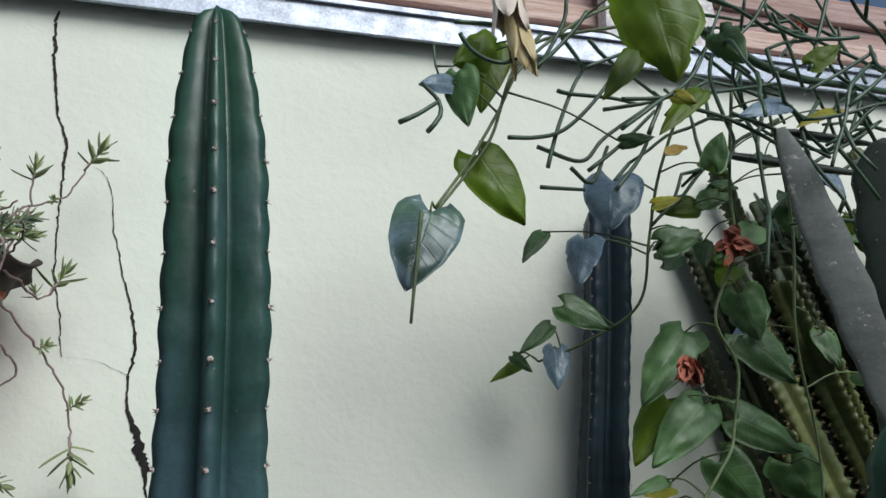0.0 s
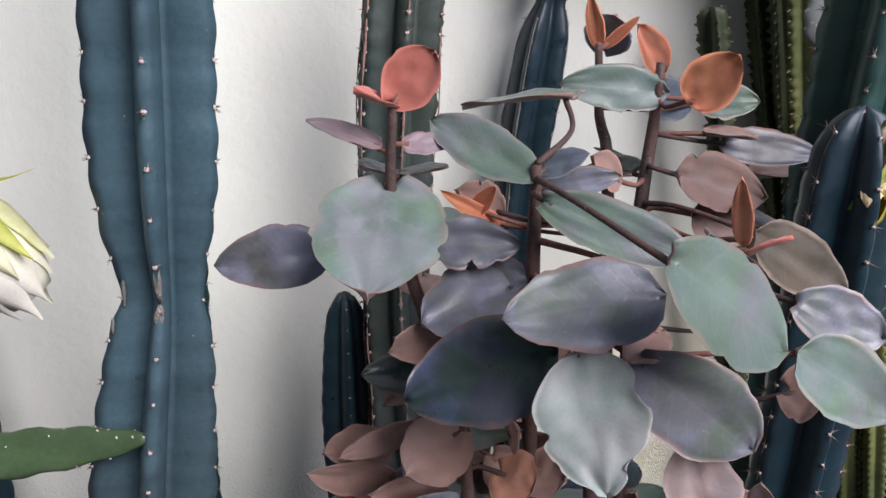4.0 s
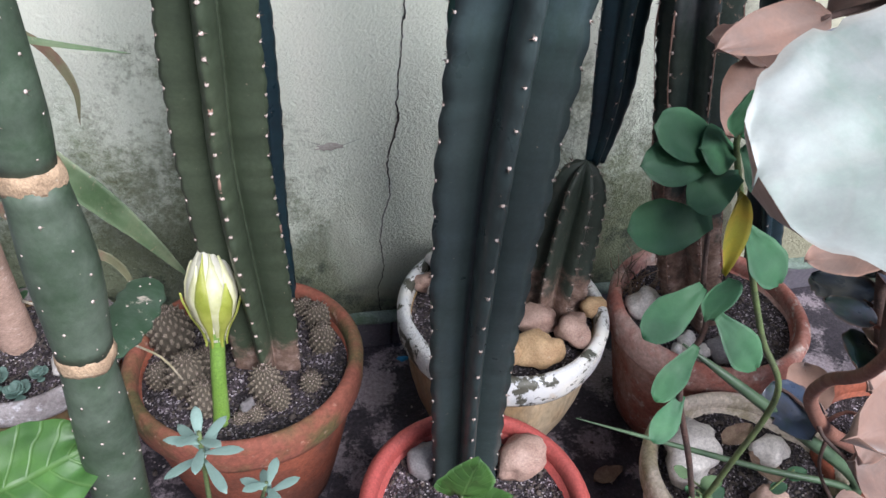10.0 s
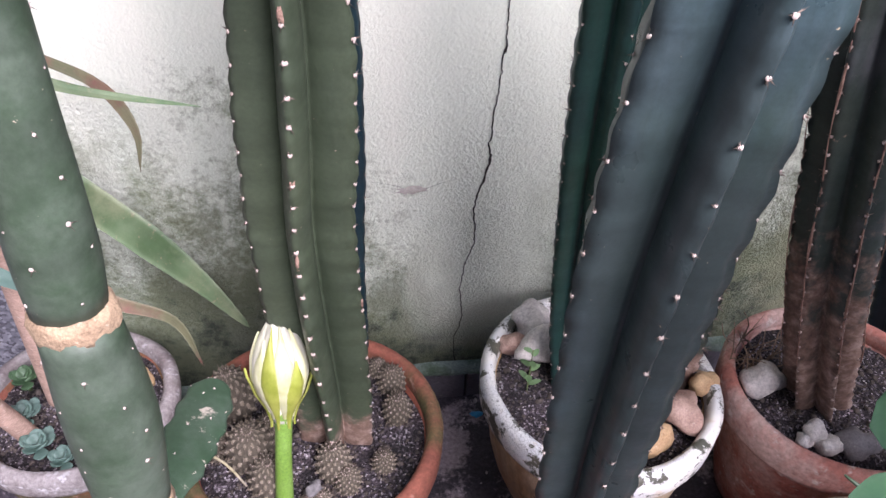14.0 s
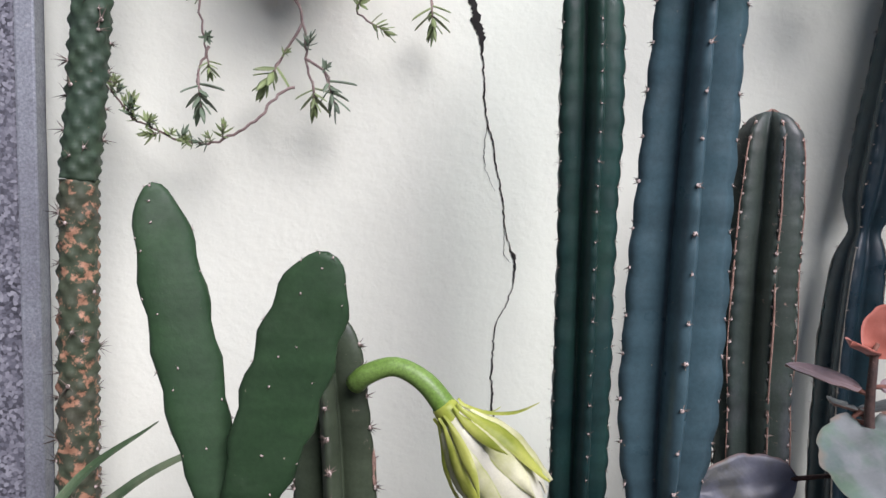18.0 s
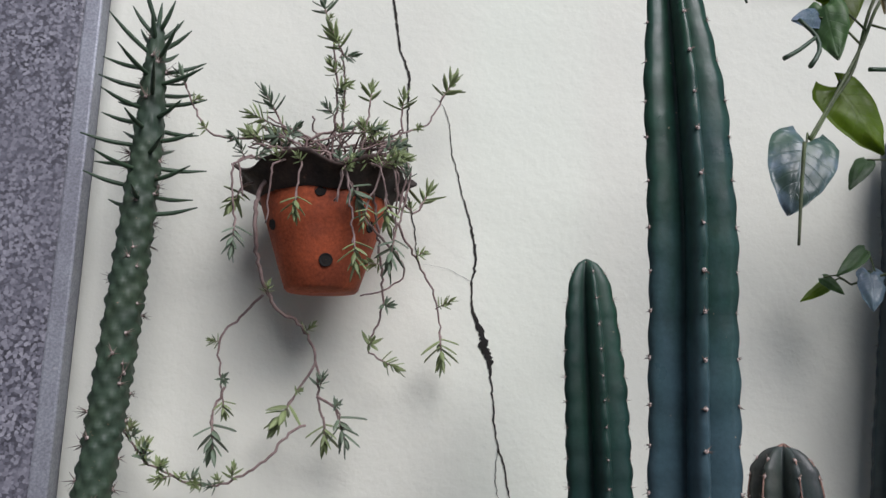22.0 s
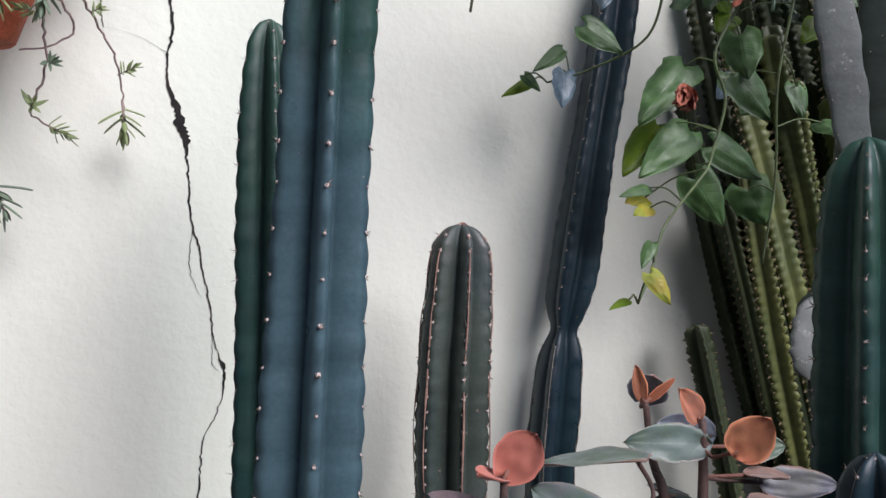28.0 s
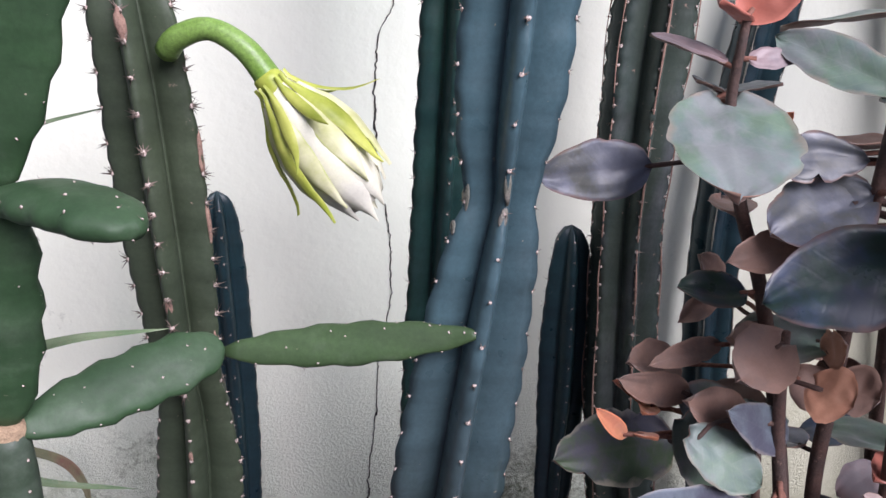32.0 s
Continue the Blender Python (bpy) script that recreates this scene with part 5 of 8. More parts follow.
kal((0.36, 0.422, 1.088), (0.387, 0.398, 1.076), 0.035, (-0.49, -0.69, 0.53), 'brown')
kal((0.683, 0.452, 1.054), (0.707, 0.428, 1.093), 0.044, (0.1, -0.24, 0.97), 'sage')
kal((0.69, 0.612, 1.138), (0.75, 0.588, 1.154), 0.044, (0.1, -0.24, 0.97), 'brown')
kal((0.518, 0.472, 1.146), (0.562, 0.448, 1.133), 0.037, (-0.66, -0.62, 0.42), 'brown')
kal((0.466, 0.357, 1.013), (0.473, 0.333, 0.967), 0.049, (-0.69, -0.43, 0.59), 'blush')
kal((0.362, 0.472, 0.96), (0.296, 0.448, 1.001), 0.043, (-0.16, -0.62, 0.76), 'brown')
kal((0.36, 0.452, 0.962), (0.379, 0.428, 0.942), 0.037, (-0.26, -0.57, 0.78), 'brown')
kal((0.403, 0.472, 0.939), (0.419, 0.448, 0.968), 0.031, (-0.61, -0.6, 0.52), 'brown')
kal((0.402, 0.482, 0.964), (0.366, 0.458, 0.979), 0.020, (-0.2, -0.65, 0.73), 'brown')
kal((0.293, 0.512, 0.94), (0.238, 0.488, 0.96), 0.037, (-0.25, -0.62, 0.74), 'brown')
kal((0.269, 0.502, 0.909), (0.228, 0.478, 0.949), 0.016, (-0.16, -0.64, 0.76), 'orange')
kal((0.272, 0.502, 0.906), (0.252, 0.478, 0.915), 0.018, (0.1, -0.24, 0.97), 'orange')
kal((0.291, 0.492, 0.913), (0.329, 0.468, 0.929), 0.036, (-0.41, -0.7, 0.58), 'lilac')
kal((0.284, 0.472, 0.913), (0.335, 0.448, 0.844), 0.052, (-0.35, -0.69, 0.63), 'sage')
kal((0.472, 0.432, 0.88), (0.46, 0.408, 0.939), 0.026, (-0.46, -0.47, 0.75), 'brown')
kal((0.468, 0.432, 0.869), (0.492, 0.408, 0.859), 0.037, (-0.61, -0.58, 0.55), 'brown')
kal((0.472, 0.432, 0.88), (0.421, 0.408, 0.889), 0.031, (0.1, -0.24, 0.97), 'red')
kal((0.573, 0.372, 0.911), (0.52, 0.348, 0.976), 0.030, (-0.78, -0.43, 0.45), 'blush')
kal((0.54, 0.362, 0.89), (0.571, 0.338, 0.862), 0.073, (-0.54, -0.48, 0.69), 'blush')
kal((0.588, 0.452, 1.052), (0.523, 0.428, 1.108), 0.036, (-0.73, -0.61, 0.3), 'brown')
kal((0.334, 0.532, 0.997), (0.295, 0.508, 1.041), 0.029, (-0.11, -0.8, 0.58), 'brown')
kal((0.33, 0.532, 0.992), (0.288, 0.508, 0.983), 0.020, (-0.46, -0.77, 0.44), 'brown')
kal((0.415, 0.592, 1.101), (0.349, 0.568, 1.138), 0.015, (-0.58, -0.77, 0.27), 'orange')
kal((0.384, 0.592, 1.114), (0.393, 0.568, 1.145), 0.016, (-0.36, -0.89, 0.29), 'orange')
kal((0.551, 0.392, 0.942), (0.581, 0.368, 0.893), 0.032, (-0.7, -0.43, 0.57), 'brown')
kal((0.332, 0.552, 0.83), (0.206, 0.528, 0.839), 0.070, (-0.42, -0.59, 0.69), 'plumgreen')
kal((0.336, 0.412, 0.834), (0.208, 0.388, 0.895), 0.062, (-0.58, -0.58, 0.58), 'blue')
kal((0.293, 0.352, 0.885), (0.239, 0.328, 0.943), 0.027, (-0.43, -0.67, 0.6), 'red')
kal((0.313, 0.352, 0.878), (0.36, 0.328, 0.866), 0.028, (-0.39, -0.62, 0.68), 'red')
kal((0.202, 0.247, 0.874), (0.139, 0.223, 0.962), 0.035, (-0.55, -0.55, 0.62), 'sage')
kal((0.241, 0.302, 0.771), (0.147, 0.278, 0.86), 0.051, (-0.55, -0.5, 0.66), 'lilac')
kal((0.186, 0.207, 0.908), (0.22, 0.183, 0.932), 0.038, (-0.54, -0.42, 0.73), 'orangetan')
kal((0.296, 0.352, 0.861), (0.374, 0.328, 0.819), 0.051, (-0.43, -0.58, 0.69), 'sage')
kal((0.159, 0.177, 0.903), (0.184, 0.153, 0.9), 0.027, (-0.66, -0.43, 0.61), 'sage')
kal((0.221, 0.222, 0.868), (0.316, 0.198, 0.798), 0.063, (-0.66, -0.43, 0.62), 'pale')
kal((0.29, 0.492, 0.745), (0.212, 0.468, 0.777), 0.032, (-0.42, -0.55, 0.73), 'brown')
kal((0.299, 0.472, 0.764), (0.234, 0.448, 0.71), 0.062, (-0.56, -0.63, 0.54), 'brown')
kal((0.323, 0.432, 1.001), (0.278, 0.408, 0.988), 0.047, (-0.37, -0.77, 0.53), 'brown')
kal((0.354, 0.422, 0.97), (0.369, 0.398, 0.966), 0.043, (-0.43, -0.75, 0.5), 'orangetan')
kal((0.387, 0.432, 0.962), (0.402, 0.408, 0.962), 0.040, (-0.46, -0.67, 0.58), 'brown')
kal((0.364, 0.432, 0.992), (0.357, 0.408, 1.012), 0.028, (-0.47, -0.68, 0.56), 'orangetan')
kal((0.295, 0.492, 0.924), (0.224, 0.468, 0.953), 0.028, (-0.48, -0.8, 0.36), 'brown')
kal((0.241, 0.482, 0.892), (0.205, 0.458, 0.933), 0.014, (-0.45, -0.64, 0.63), 'orange')
kal((0.252, 0.482, 0.892), (0.257, 0.458, 0.905), 0.015, (0.1, -0.24, 0.97), 'orange')
kal((0.265, 0.432, 0.926), (0.321, 0.408, 0.893), 0.043, (-0.3, -0.63, 0.71), 'sage')
kal((0.316, 0.492, 0.969), (0.246, 0.468, 0.968), 0.020, (-0.51, -0.69, 0.51), 'brown')
kal((0.35, 0.432, 0.914), (0.285, 0.408, 0.96), 0.035, (-0.41, -0.68, 0.6), 'blue')
kal((0.333, 0.462, 0.913), (0.261, 0.438, 0.953), 0.038, (-0.37, -0.74, 0.57), 'brown')
kal((0.31, 0.352, 0.886), (0.279, 0.328, 0.911), 0.011, (-0.46, -0.58, 0.67), 'red')
kal((0.177, 0.207, 0.896), (0.134, 0.183, 0.965), 0.014, (-0.48, -0.46, 0.75), 'orange')
kal((0.184, 0.204, 0.893), (0.153, 0.18, 0.937), 0.011, (-0.36, -0.65, 0.67), 'cream')
kal((0.192, 0.237, 0.813), (0.249, 0.213, 0.784), 0.040, (-0.23, -0.4, 0.89), 'brown')
kal((0.201, 0.312, 0.82), (0.244, 0.288, 0.815), 0.037, (-0.43, -0.64, 0.64), 'mauve')
kal((0.377, 0.352, 0.874), (0.334, 0.328, 0.908), 0.033, (0.1, -0.24, 0.97), 'red')
kal((0.156, 0.177, 0.836), (0.24, 0.153, 0.754), 0.070, (-0.42, -0.49, 0.77), 'pale')
kal((0.197, 0.187, 0.782), (0.129, 0.163, 0.837), 0.031, (-0.27, -0.44, 0.86), 'brown')
kal((0.232, 0.252, 0.81), (0.278, 0.228, 0.766), 0.042, (-0.7, -0.45, 0.55), 'brown')
kal((0.244, 0.252, 0.826), (0.276, 0.228, 0.808), 0.041, (-0.51, -0.48, 0.71), 'sage')
kal((0.221, 0.232, 0.874), (0.21, 0.208, 0.913), 0.030, (-0.44, -0.5, 0.75), 'brown')
kal((0.174, 0.187, 0.857), (0.184, 0.163, 0.849), 0.035, (-0.69, -0.49, 0.53), 'brown')
kal((0.184, 0.172, 0.821), (0.184, 0.148, 0.868), 0.032, (-0.47, -0.56, 0.69), 'blush')
kal((0.157, 0.172, 0.774), (0.082, 0.148, 0.802), 0.033, (-0.27, -0.5, 0.82), 'brown')
kal((0.248, 0.412, 0.81), (0.168, 0.388, 0.81), 0.029, (-0.3, -0.65, 0.7), 'brown')
kal((0.243, 0.452, 0.827), (0.186, 0.428, 0.848), 0.024, (-0.29, -0.75, 0.6), 'mauve')
kal((0.413, 0.332, 0.773), (0.409, 0.308, 0.848), 0.050, (-0.47, -0.53, 0.71), 'blush')
kal((0.483, 0.412, 0.859), (0.419, 0.388, 0.928), 0.027, (-0.56, -0.58, 0.59), 'blush')
kal((0.453, 0.412, 0.842), (0.404, 0.388, 0.891), 0.018, (-0.39, -0.53, 0.76), 'blush')
kal((0.502, 0.392, 0.807), (0.438, 0.368, 0.877), 0.027, (-0.59, -0.48, 0.65), 'blush')
kal((0.423, 0.372, 0.753), (0.356, 0.348, 0.81), 0.033, (-0.71, -0.47, 0.53), 'blush')


kal((0.127, 0.170, 0.892), (0.043, 0.183, 0.875), 0.086, (-0.15, -0.30, 1), "pale", "broad", notches=((0.60, 1, 0.22, 0.035), (0.86, 1, 0.10, 0.05), (0.30, 1, 0.07, 0.06), (0.93, -1, 0.12, 0.04)))
# leaves deep inside the shrub, in pairs along its stems
rnd = random.Random(77)
for line in SHRUB_STEMS:
    run = [p for p in line if 0.42 < p[2] < line[0][2] - 0.08 and p[1] > 0.40]
    turn = rnd.uniform(0, 6.28)
    for i in range(0, len(run), 7):
        turn += 1.35
        if 0.78 < run[i][2] < 0.95 and i % 2:
            continue
        for flip in (0, math.pi):
            a = turn + flip + rnd.uniform(-.3, .3)
            d = Vector((math.cos(a), math.sin(a), 0))
            if d.y < -0.1:
                continue
            p = Vector(run[i])
            L = rnd.uniform(.040, .068)
            tip = p + d * (0.012 + L) + Vector((0, 0, rnd.uniform(-.025, .012)))
            kal(tuple(p + d * 0.012), tuple(tip), L * rnd.uniform(.62, .9), (-d.x * .3 + rnd.uniform(-.3, .3), -0.5, 1), rnd.choice(("dark", "mauve", "brown", "brown", "sage", "plum")))

for k in range(16):
    p = Vector((rnd.uniform(.40, .62), rnd.uniform(.36, .50), rnd.uniform(.27, .60)))
    a = rnd.uniform(0, 6.28)
    d = Vector((math.cos(a), math.sin(a) * 0.6 - 0.3, rnd.uniform(-.5, .2))).normalized() * rnd.uniform(.045, .070)
    kal(tuple(p), tuple(p + d), d.length * rnd.uniform(.65, .9), (rnd.uniform(-.4, .2), -0.5, 1), rnd.choice(("brown", "brown", "dark", "plum", "mauve")))

# ---- flat-padded cactus ----


def pad_geo(base, tip, width, thick, normal, bend=0.0, neck=0.35, nu=22, n=20, seed=0, taper=False):
    """A flattened stem joint: narrow at its base, broad and rounded towards the tip."""
    B, T = Vector(base), Vector(tip)
    X = (T - B)
    L = X.length
    X.normalize()
    N = Vector(normal)
    N = (N - X * N.dot(X)).normalized()
    Y = N.cross(X)
    v = []
    for i in range(nu + 1):
        u = 1 - (1 - i / nu) ** 1.5
        s = math.sqrt(max(1 - (2 * u - 1) ** 4, 0)) if u > 0.5 else (neck + (1 - neck) * math.sin(u * math.pi) ** 0.8)
        if taper:
            s = max(math.sin(math.pi * min(u * 0.93 + 0.05, 1)) ** 0.62, 0.12)
        if i in (0, nu):
            s *= 0.6 if i == 0 else 0.05
        for j in range(n):
            a = 2 * math.pi * j / n
            c, d = math.cos(a), math.sin(a)
            edge = 1 + 0.075 * math.sin(u * 34 + (0 if c > 0 else 2) + seed) * abs(c) ** 4 + 0.03 * noise.noise(Vector((u * 3, c, seed)))
            p = B + X * (L * u) + Y * (0.5 * width * s * math.copysign(abs(c) ** 0.9, c) * edge) + N * (0.5 * thick * max(s, 0.5 if i < nu else 0.05) * math.copysign(abs(d) ** 0.8, d) + bend * L * math.sin(math.pi * u))
            v.append(p)
    f = [(i * n + j, i * n + (j + 1) % n, (i + 1) * n + (j + 1) % n, (i + 1) * n + j) for i in range(nu) for j in range(n)]
    f += [tuple(range(n))[::-1], tuple(nu * n + j for j in range(n))]
    return v, f


def stud_pad(pad, geo, nu, n, key="dot", rows=7, size=1.0):
    """Areoles in a staggered net over both faces and the rim of a pad."""
    v, o = [Vector(p) for p in geo[0]], base_of(pad)
    rnd = random.Random(rows)
    for k, i in enumerate(np.linspace(2, nu - 1, rows).astype(int)):
        mid = sum((v[i * n + j] for j in range(n)), Vector()) / n
        for j in ((0, 5, 10, 15) if k % 2 else (3, 8, 13, 18)):
            j = (j + rnd.choice((-1, 0, 0, 1))) % n
            if rnd.random() < 0.12:
                continue
            p = v[min(max(i + rnd.choice((-1, 0, 0, 1)), 1), nu - 1) * n + j]
            ob = new("areole", AREOLES[key][rnd.randrange(4)])
            ob.parent = pad
            ob.matrix_local = Matrix.Translation(-o) @ turned_to(p, p - mid, (0, 0.3, 1), size * rnd.uniform(0.6, 1.0))


def pad(root, name, base, tip, width, thick, normal, mat, label="", rows=7, **more):
    g = pad_geo(base, tip, width, thick, normal, **more)
    ob = part(name, g, mat, root, label)
    stud_pad(ob, g, 22, 20, rows=rows)
    return ob


M_PAD = flesh("pad_green_skin", (0.026, 0.062, 0.025), (0.035, 0.076, 0.032), (0.066, 0.104, 0.062), 0.50, 0.52, (0.44, 0.36, 0.28), 0.71, (1, 1, 1))
M_PADOLD = flesh("weathered_pad_skin", (0.035, 0.058, 0.034), (0.044, 0.070, 0.042), (0.088, 0.112, 0.086), 0.45, 0.52, (0.44, 0.36, 0.28), 0.69, (1, 1, 1))
M_PADFRESH = flesh("fresh_pad_skin", (0.040, 0.075, 0.028), (0.052, 0.092, 0.036), (0.086, 0.120, 0.074), 0.54, 0.5, (0.44, 0.36, 0.28), 0.72, (1, 1, 1))
M_PADSCAR = flesh("scuffed_pad_skin", (0.030, 0.064, 0.034), (0.038, 0.075, 0.042), (0.075, 0.105, 0.080), 0.50, 0.55, (0.52, 0.45, 0.38), 0.60, (1, 1, 1))
M_SCAR = two_scale("corky_scar", (0.44, 0.31, 0.20), (0.32, 0.22, 0.14), (0.62, 0.52, 0.40), 50, 200, 0.9, 0.8)
opuntia = thing("flat_padded_cactus", (-0.262, 0.497, 0.18), "flat-padded dark green cactus with corky rings on its stem", "cactus")
TRUNK = ([(-0.250, 0.462, 0.17, .021), (-0.243, 0.463, 0.33, .0225), (-0.233, 0.465, 0.47, .0225), (-0.227, 0.465, 0.560, .019)],
         [(-0.226, 0.465, 0.567, .020), (-0.222, 0.468, 0.64, .0235), (-0.223, 0.474, 0.706, .019)],
         [(-0.224, 0.475, 0.716, .0175), (-0.222, 0.477, 0.75, .019), (-0.219, 0.480, 0.82, .017), (-0.216, 0.481, 0.89, .0155), (-0.215, 0.48, 0.935, .013)])
for rows in TRUNK:
    seg = part("stem_joint", tube([r[:3] for r in rows], [r[3] for r in rows], 20, 0.01), M_PADOLD, opuntia)
    line, o, rnd = curve_of(rows, 0.01), base_of(seg), random.Random(5)
    for i in range(1, len(line) - 1, 2):
        for a in np.arange(0.6 + (i % 4) * 0.35 + rnd.uniform(-.3, .3), 6.8, 1.45):
            d = Vector((math.cos(a), math.sin(a), 0.1))
            ob = new("areole", AREOLES["dot"][rnd.randrange(4)])
            ob.parent = seg
            ob.matrix_local = Matrix.Translation(-o) @ turned_to(Vector(line[i, :3]) + d * line[i, 3], d, (0, 0, 1), rnd.uniform(0.5, 1.1))
for (x, y, z), r in (((-0.226, 0.465, 0.5635), .0208), ((-0.2235, 0.4745, 0.711), .0198), ((-0.215, 0.480, 0.9375), .0128)):
    ring, n = [(r * 0.7, -.009), (r * 0.97, -.0078), (r * 1.0, -.005), (r * 1.005, -.001), (r * 0.985, .003), (r * 0.94, .0058), (r * 0.6, .007)], 40
    v, f = lathe(ring, (x, y, z), n, 0.01, int(z * 100))
    v = [(a + (a - x) * 0.10 * noise.noise(Vector((a, b, c)) * 160), b + (b - y) * 0.10 * noise.noise(Vector((b, a, c)) * 160), c + 0.004 * noise.noise(Vector((a, b, z)) * 90)) for a, b, c in v]
    part("corky_ring", (v, f), M_SCAR, opuntia, "pale corky scar ring")
pad(opuntia, "pad", (-0.214, 0.48, 0.940), (-0.201, 0.468, 1.125), 0.056, 0.022, (0.1, -1, 0.1), M_PAD, seed=1, rows=9)
pad(opuntia, "pad", (-0.205, 0.470, 1.108), (-0.253, 0.488, 1.343), 0.041, 0.013, (0.2, -1, 0.1), M_PAD, seed=2, rows=10)
pad(opuntia, "pad", (-0.197, 0.467, 1.108), (-0.139, 0.441, 1.303), 0.052, 0.013, (-0.1, -1, 0.1), M_PAD, seed=3, rows=9)
pad(opuntia, "pad", (-0.196, 0.464, 1.106), (-0.104, 0.396, 1.110), 0.046, 0.022, (0.35, -0.3, 1), M_PAD, seed=4, bend=0.05)
pad(opuntia, "pad", (-0.206, 0.468, 1.110), (-0.355, 0.462, 1.070), 0.040, 0.014, (0, -0.5, 1), M_PAD, seed=5, bend=0.10)
pad(opuntia, "pad", (-0.211, 0.479, 0.936), (-0.079, 0.556, 0.953), 0.048, 0.017, (-0.3, -0.75, 0.5), M_PAD, seed=6, rows=7)
pad(opuntia, "pad", (-0.080, 0.558, 0.945), (0.113, 0.497, 0.984), 0.034, 0.013, (-0.2, -0.8, 0.5), M_PADFRESH, seed=7, rows=10, bend=-0.03, taper=True)
pad(opuntia, "pad", (-0.218, 0.476, 0.936), (-0.284, 0.440, 0.884), 0.032, 0.014, (-0.2, -0.9, 0.2), M_PAD, seed=8, bend=0.06)
pad(opuntia, "pad", (-0.227, 0.458, 0.892), (-0.240, 0.448, 0.766), 0.020, 0.013, (0.1, -1, 0), M_PAD, seed=9)
pad(opuntia, "pad", (-0.217, 0.472, 0.546), (-0.196, 0.594, 0.516), 0.037, 0.006, (0.35, -0.25, 1), M_PADSCAR, "small scuffed green pad", seed=10)

# ---- drooping flower bud and the fallen bud ----
M_STALK = two_scale("fresh_flower_stalk", (0.15, 0.275, 0.045), (0.19, 0.32, 0.07), (0.28, 0.40, 0.14), 30, 120, 0.45, 0.15, 0.7)
M_SEPAL = leaf_skin("yellow_green_sepal", (0.36, 0.43, 0.050), (0.50, 0.53, 0.11), (0.52, 0.48, 0.16), 0.45, spots=0.74, vary=0.15, grain=0.12, margin=(0.56, 0.58, 0.20), glow=0.25)
M_PETAL = leaf_skin("creamy_white_petal", (0.86, 0.84, 0.72), (0.80, 0.79, 0.58), (0.88, 0.86, 0.80), 0.5, spots=0.8, big=14, vary=0.04, grain=0.1, glow=0.22)
M_PALEBUD = leaf_skin("pale_green_bud", (0.66, 0.68, 0.30), (0.78, 0.77, 0.52), (0.82, 0.80, 0.64), 0.5, spots=0.76, vary=0.08, grain=0.1, margin=(0.46, 0.54, 0.10), glow=0.22)


def bud(root, start, end, radius, profile, flare, seed, counts=(9, 9, 8), wrap=0.40):
    """A cactus flower bud on its axis: a pale core wrapped in white petals and two rows of scales that follow its swelling form and lift a little at the tip."""
    A, Z = Vector(start), Vector(end)
    X = (Z - A)
    L = X.length
    X.normalize()
    S = X.orthogonal().normalized()
    R = X.cross(S)
    rnd = random.Random(seed)
    us, rs = [q[0] for q in profile], [q[1] for q in profile]

    def wide(u):
        return float(np.interp(u, us, rs)) * radius
    part("bud_core", tube([tuple(A + X * (L * u)) for u in us if u < 0.95], [wide(u) * 0.86 for u in us if u < 0.95], 18, 0.006), M_PETAL, root)
    nu, nv = 14, 6
    layers = ((counts[0], .10, 1.0, .92, 2.2, flare * .25, M_PETAL, "petal"), (counts[1], .06, .88, .98, .95, flare * .5, M_PALEBUD, "inner_scale"), (counts[2], -.05, wrap, 1.05, .8, flare, M_SEPAL, "outer_scale"))
    for ring, (count, u0, u1, off, share, lift, mat, name) in enumerate(layers):
        for i in range(count):
            a0 = 2 * math.pi * (i + 0.5 * ring) / count + rnd.uniform(-.12, .12)
            last = u1 + rnd.uniform(-.12, .05)
            if ring == 2 and i % 3 == 0:
                last += 0.42
            up, drift, grow = lift * rnd.uniform(.4, 1.5), rnd.uniform(-.12, .12), rnd.uniform(.8, 1.15)
            v = []
            for face in (1, -1):
                for p in range(nu + 1):
                    q = p / nu
                    u = u0 + (last - u0) * q
                    half = math.pi / count * share * grow * max(OUTLINES["lance"](min(q * 0.9 + 0.1, 1)), 0.02) * (1.0 if q > 0.25 else 0.6 + 1.6 * q)
                    for j in range(nv + 1):
                        w = 2 * j / nv - 1
                        ang = a0 + drift * q + half * w
                        rr = wide(u) * off + radius * up * (q ** 4 + (0.8 * q ** 9 if ring == 2 else 0)) + 0.0007 * face * (1 - abs(w) ** 4) - radius * 0.05 * abs(w) ** 2 + radius * 0.03 * noise.noise(Vector((q * 4, w * 2, seed + i + ring * 9)))
                        v.append(A + X * (L * u) + (S * math.cos(ang) + R * math.sin(ang)) * max(rr, 0.001))
            m, n, f = (nu + 1) * (nv + 1), nv + 1, []
            for p in range(nu):
                for j in range(nv):
                    c = p * n + j
                    f += [(c, c + n, c + n + 1, c + 1), (m + c, m + c + 1, m + c + n + 1, m + c + n)]
            part(name, (v, f), mat, root, uv=blade_uv(nu, nv))


flower = thing("flower_bud", (-0.112, 0.618, 1.170), "opening yellow-green cactus flower bud drooping on its stalk", "flower bud", "flower buds")
part("stalk", tube([(-0.114, 0.620, 1.170), (-0.104, 0.608, 1.182), (-0.081, 0.600, 1.190), (-0.056, 0.592, 1.178), (-0.036, 0.587, 1.153), (-0.026, 0.585, 1.139)], [.0092, .0090, .0084, .0092, .0105, .0120], 16, 0.006), M_STALK, flower)
part("receptacle", tube([(-0.042, 0.588, 1.160), (-0.034, 0.586, 1.150), (-0.027, 0.585, 1.141), (-0.020, 0.584, 1.131), (-0.012, 0.583, 1.120)], [.0104, .0122, .0150, .0190, .0215], 18, 0.004), M_SEPAL, flower)
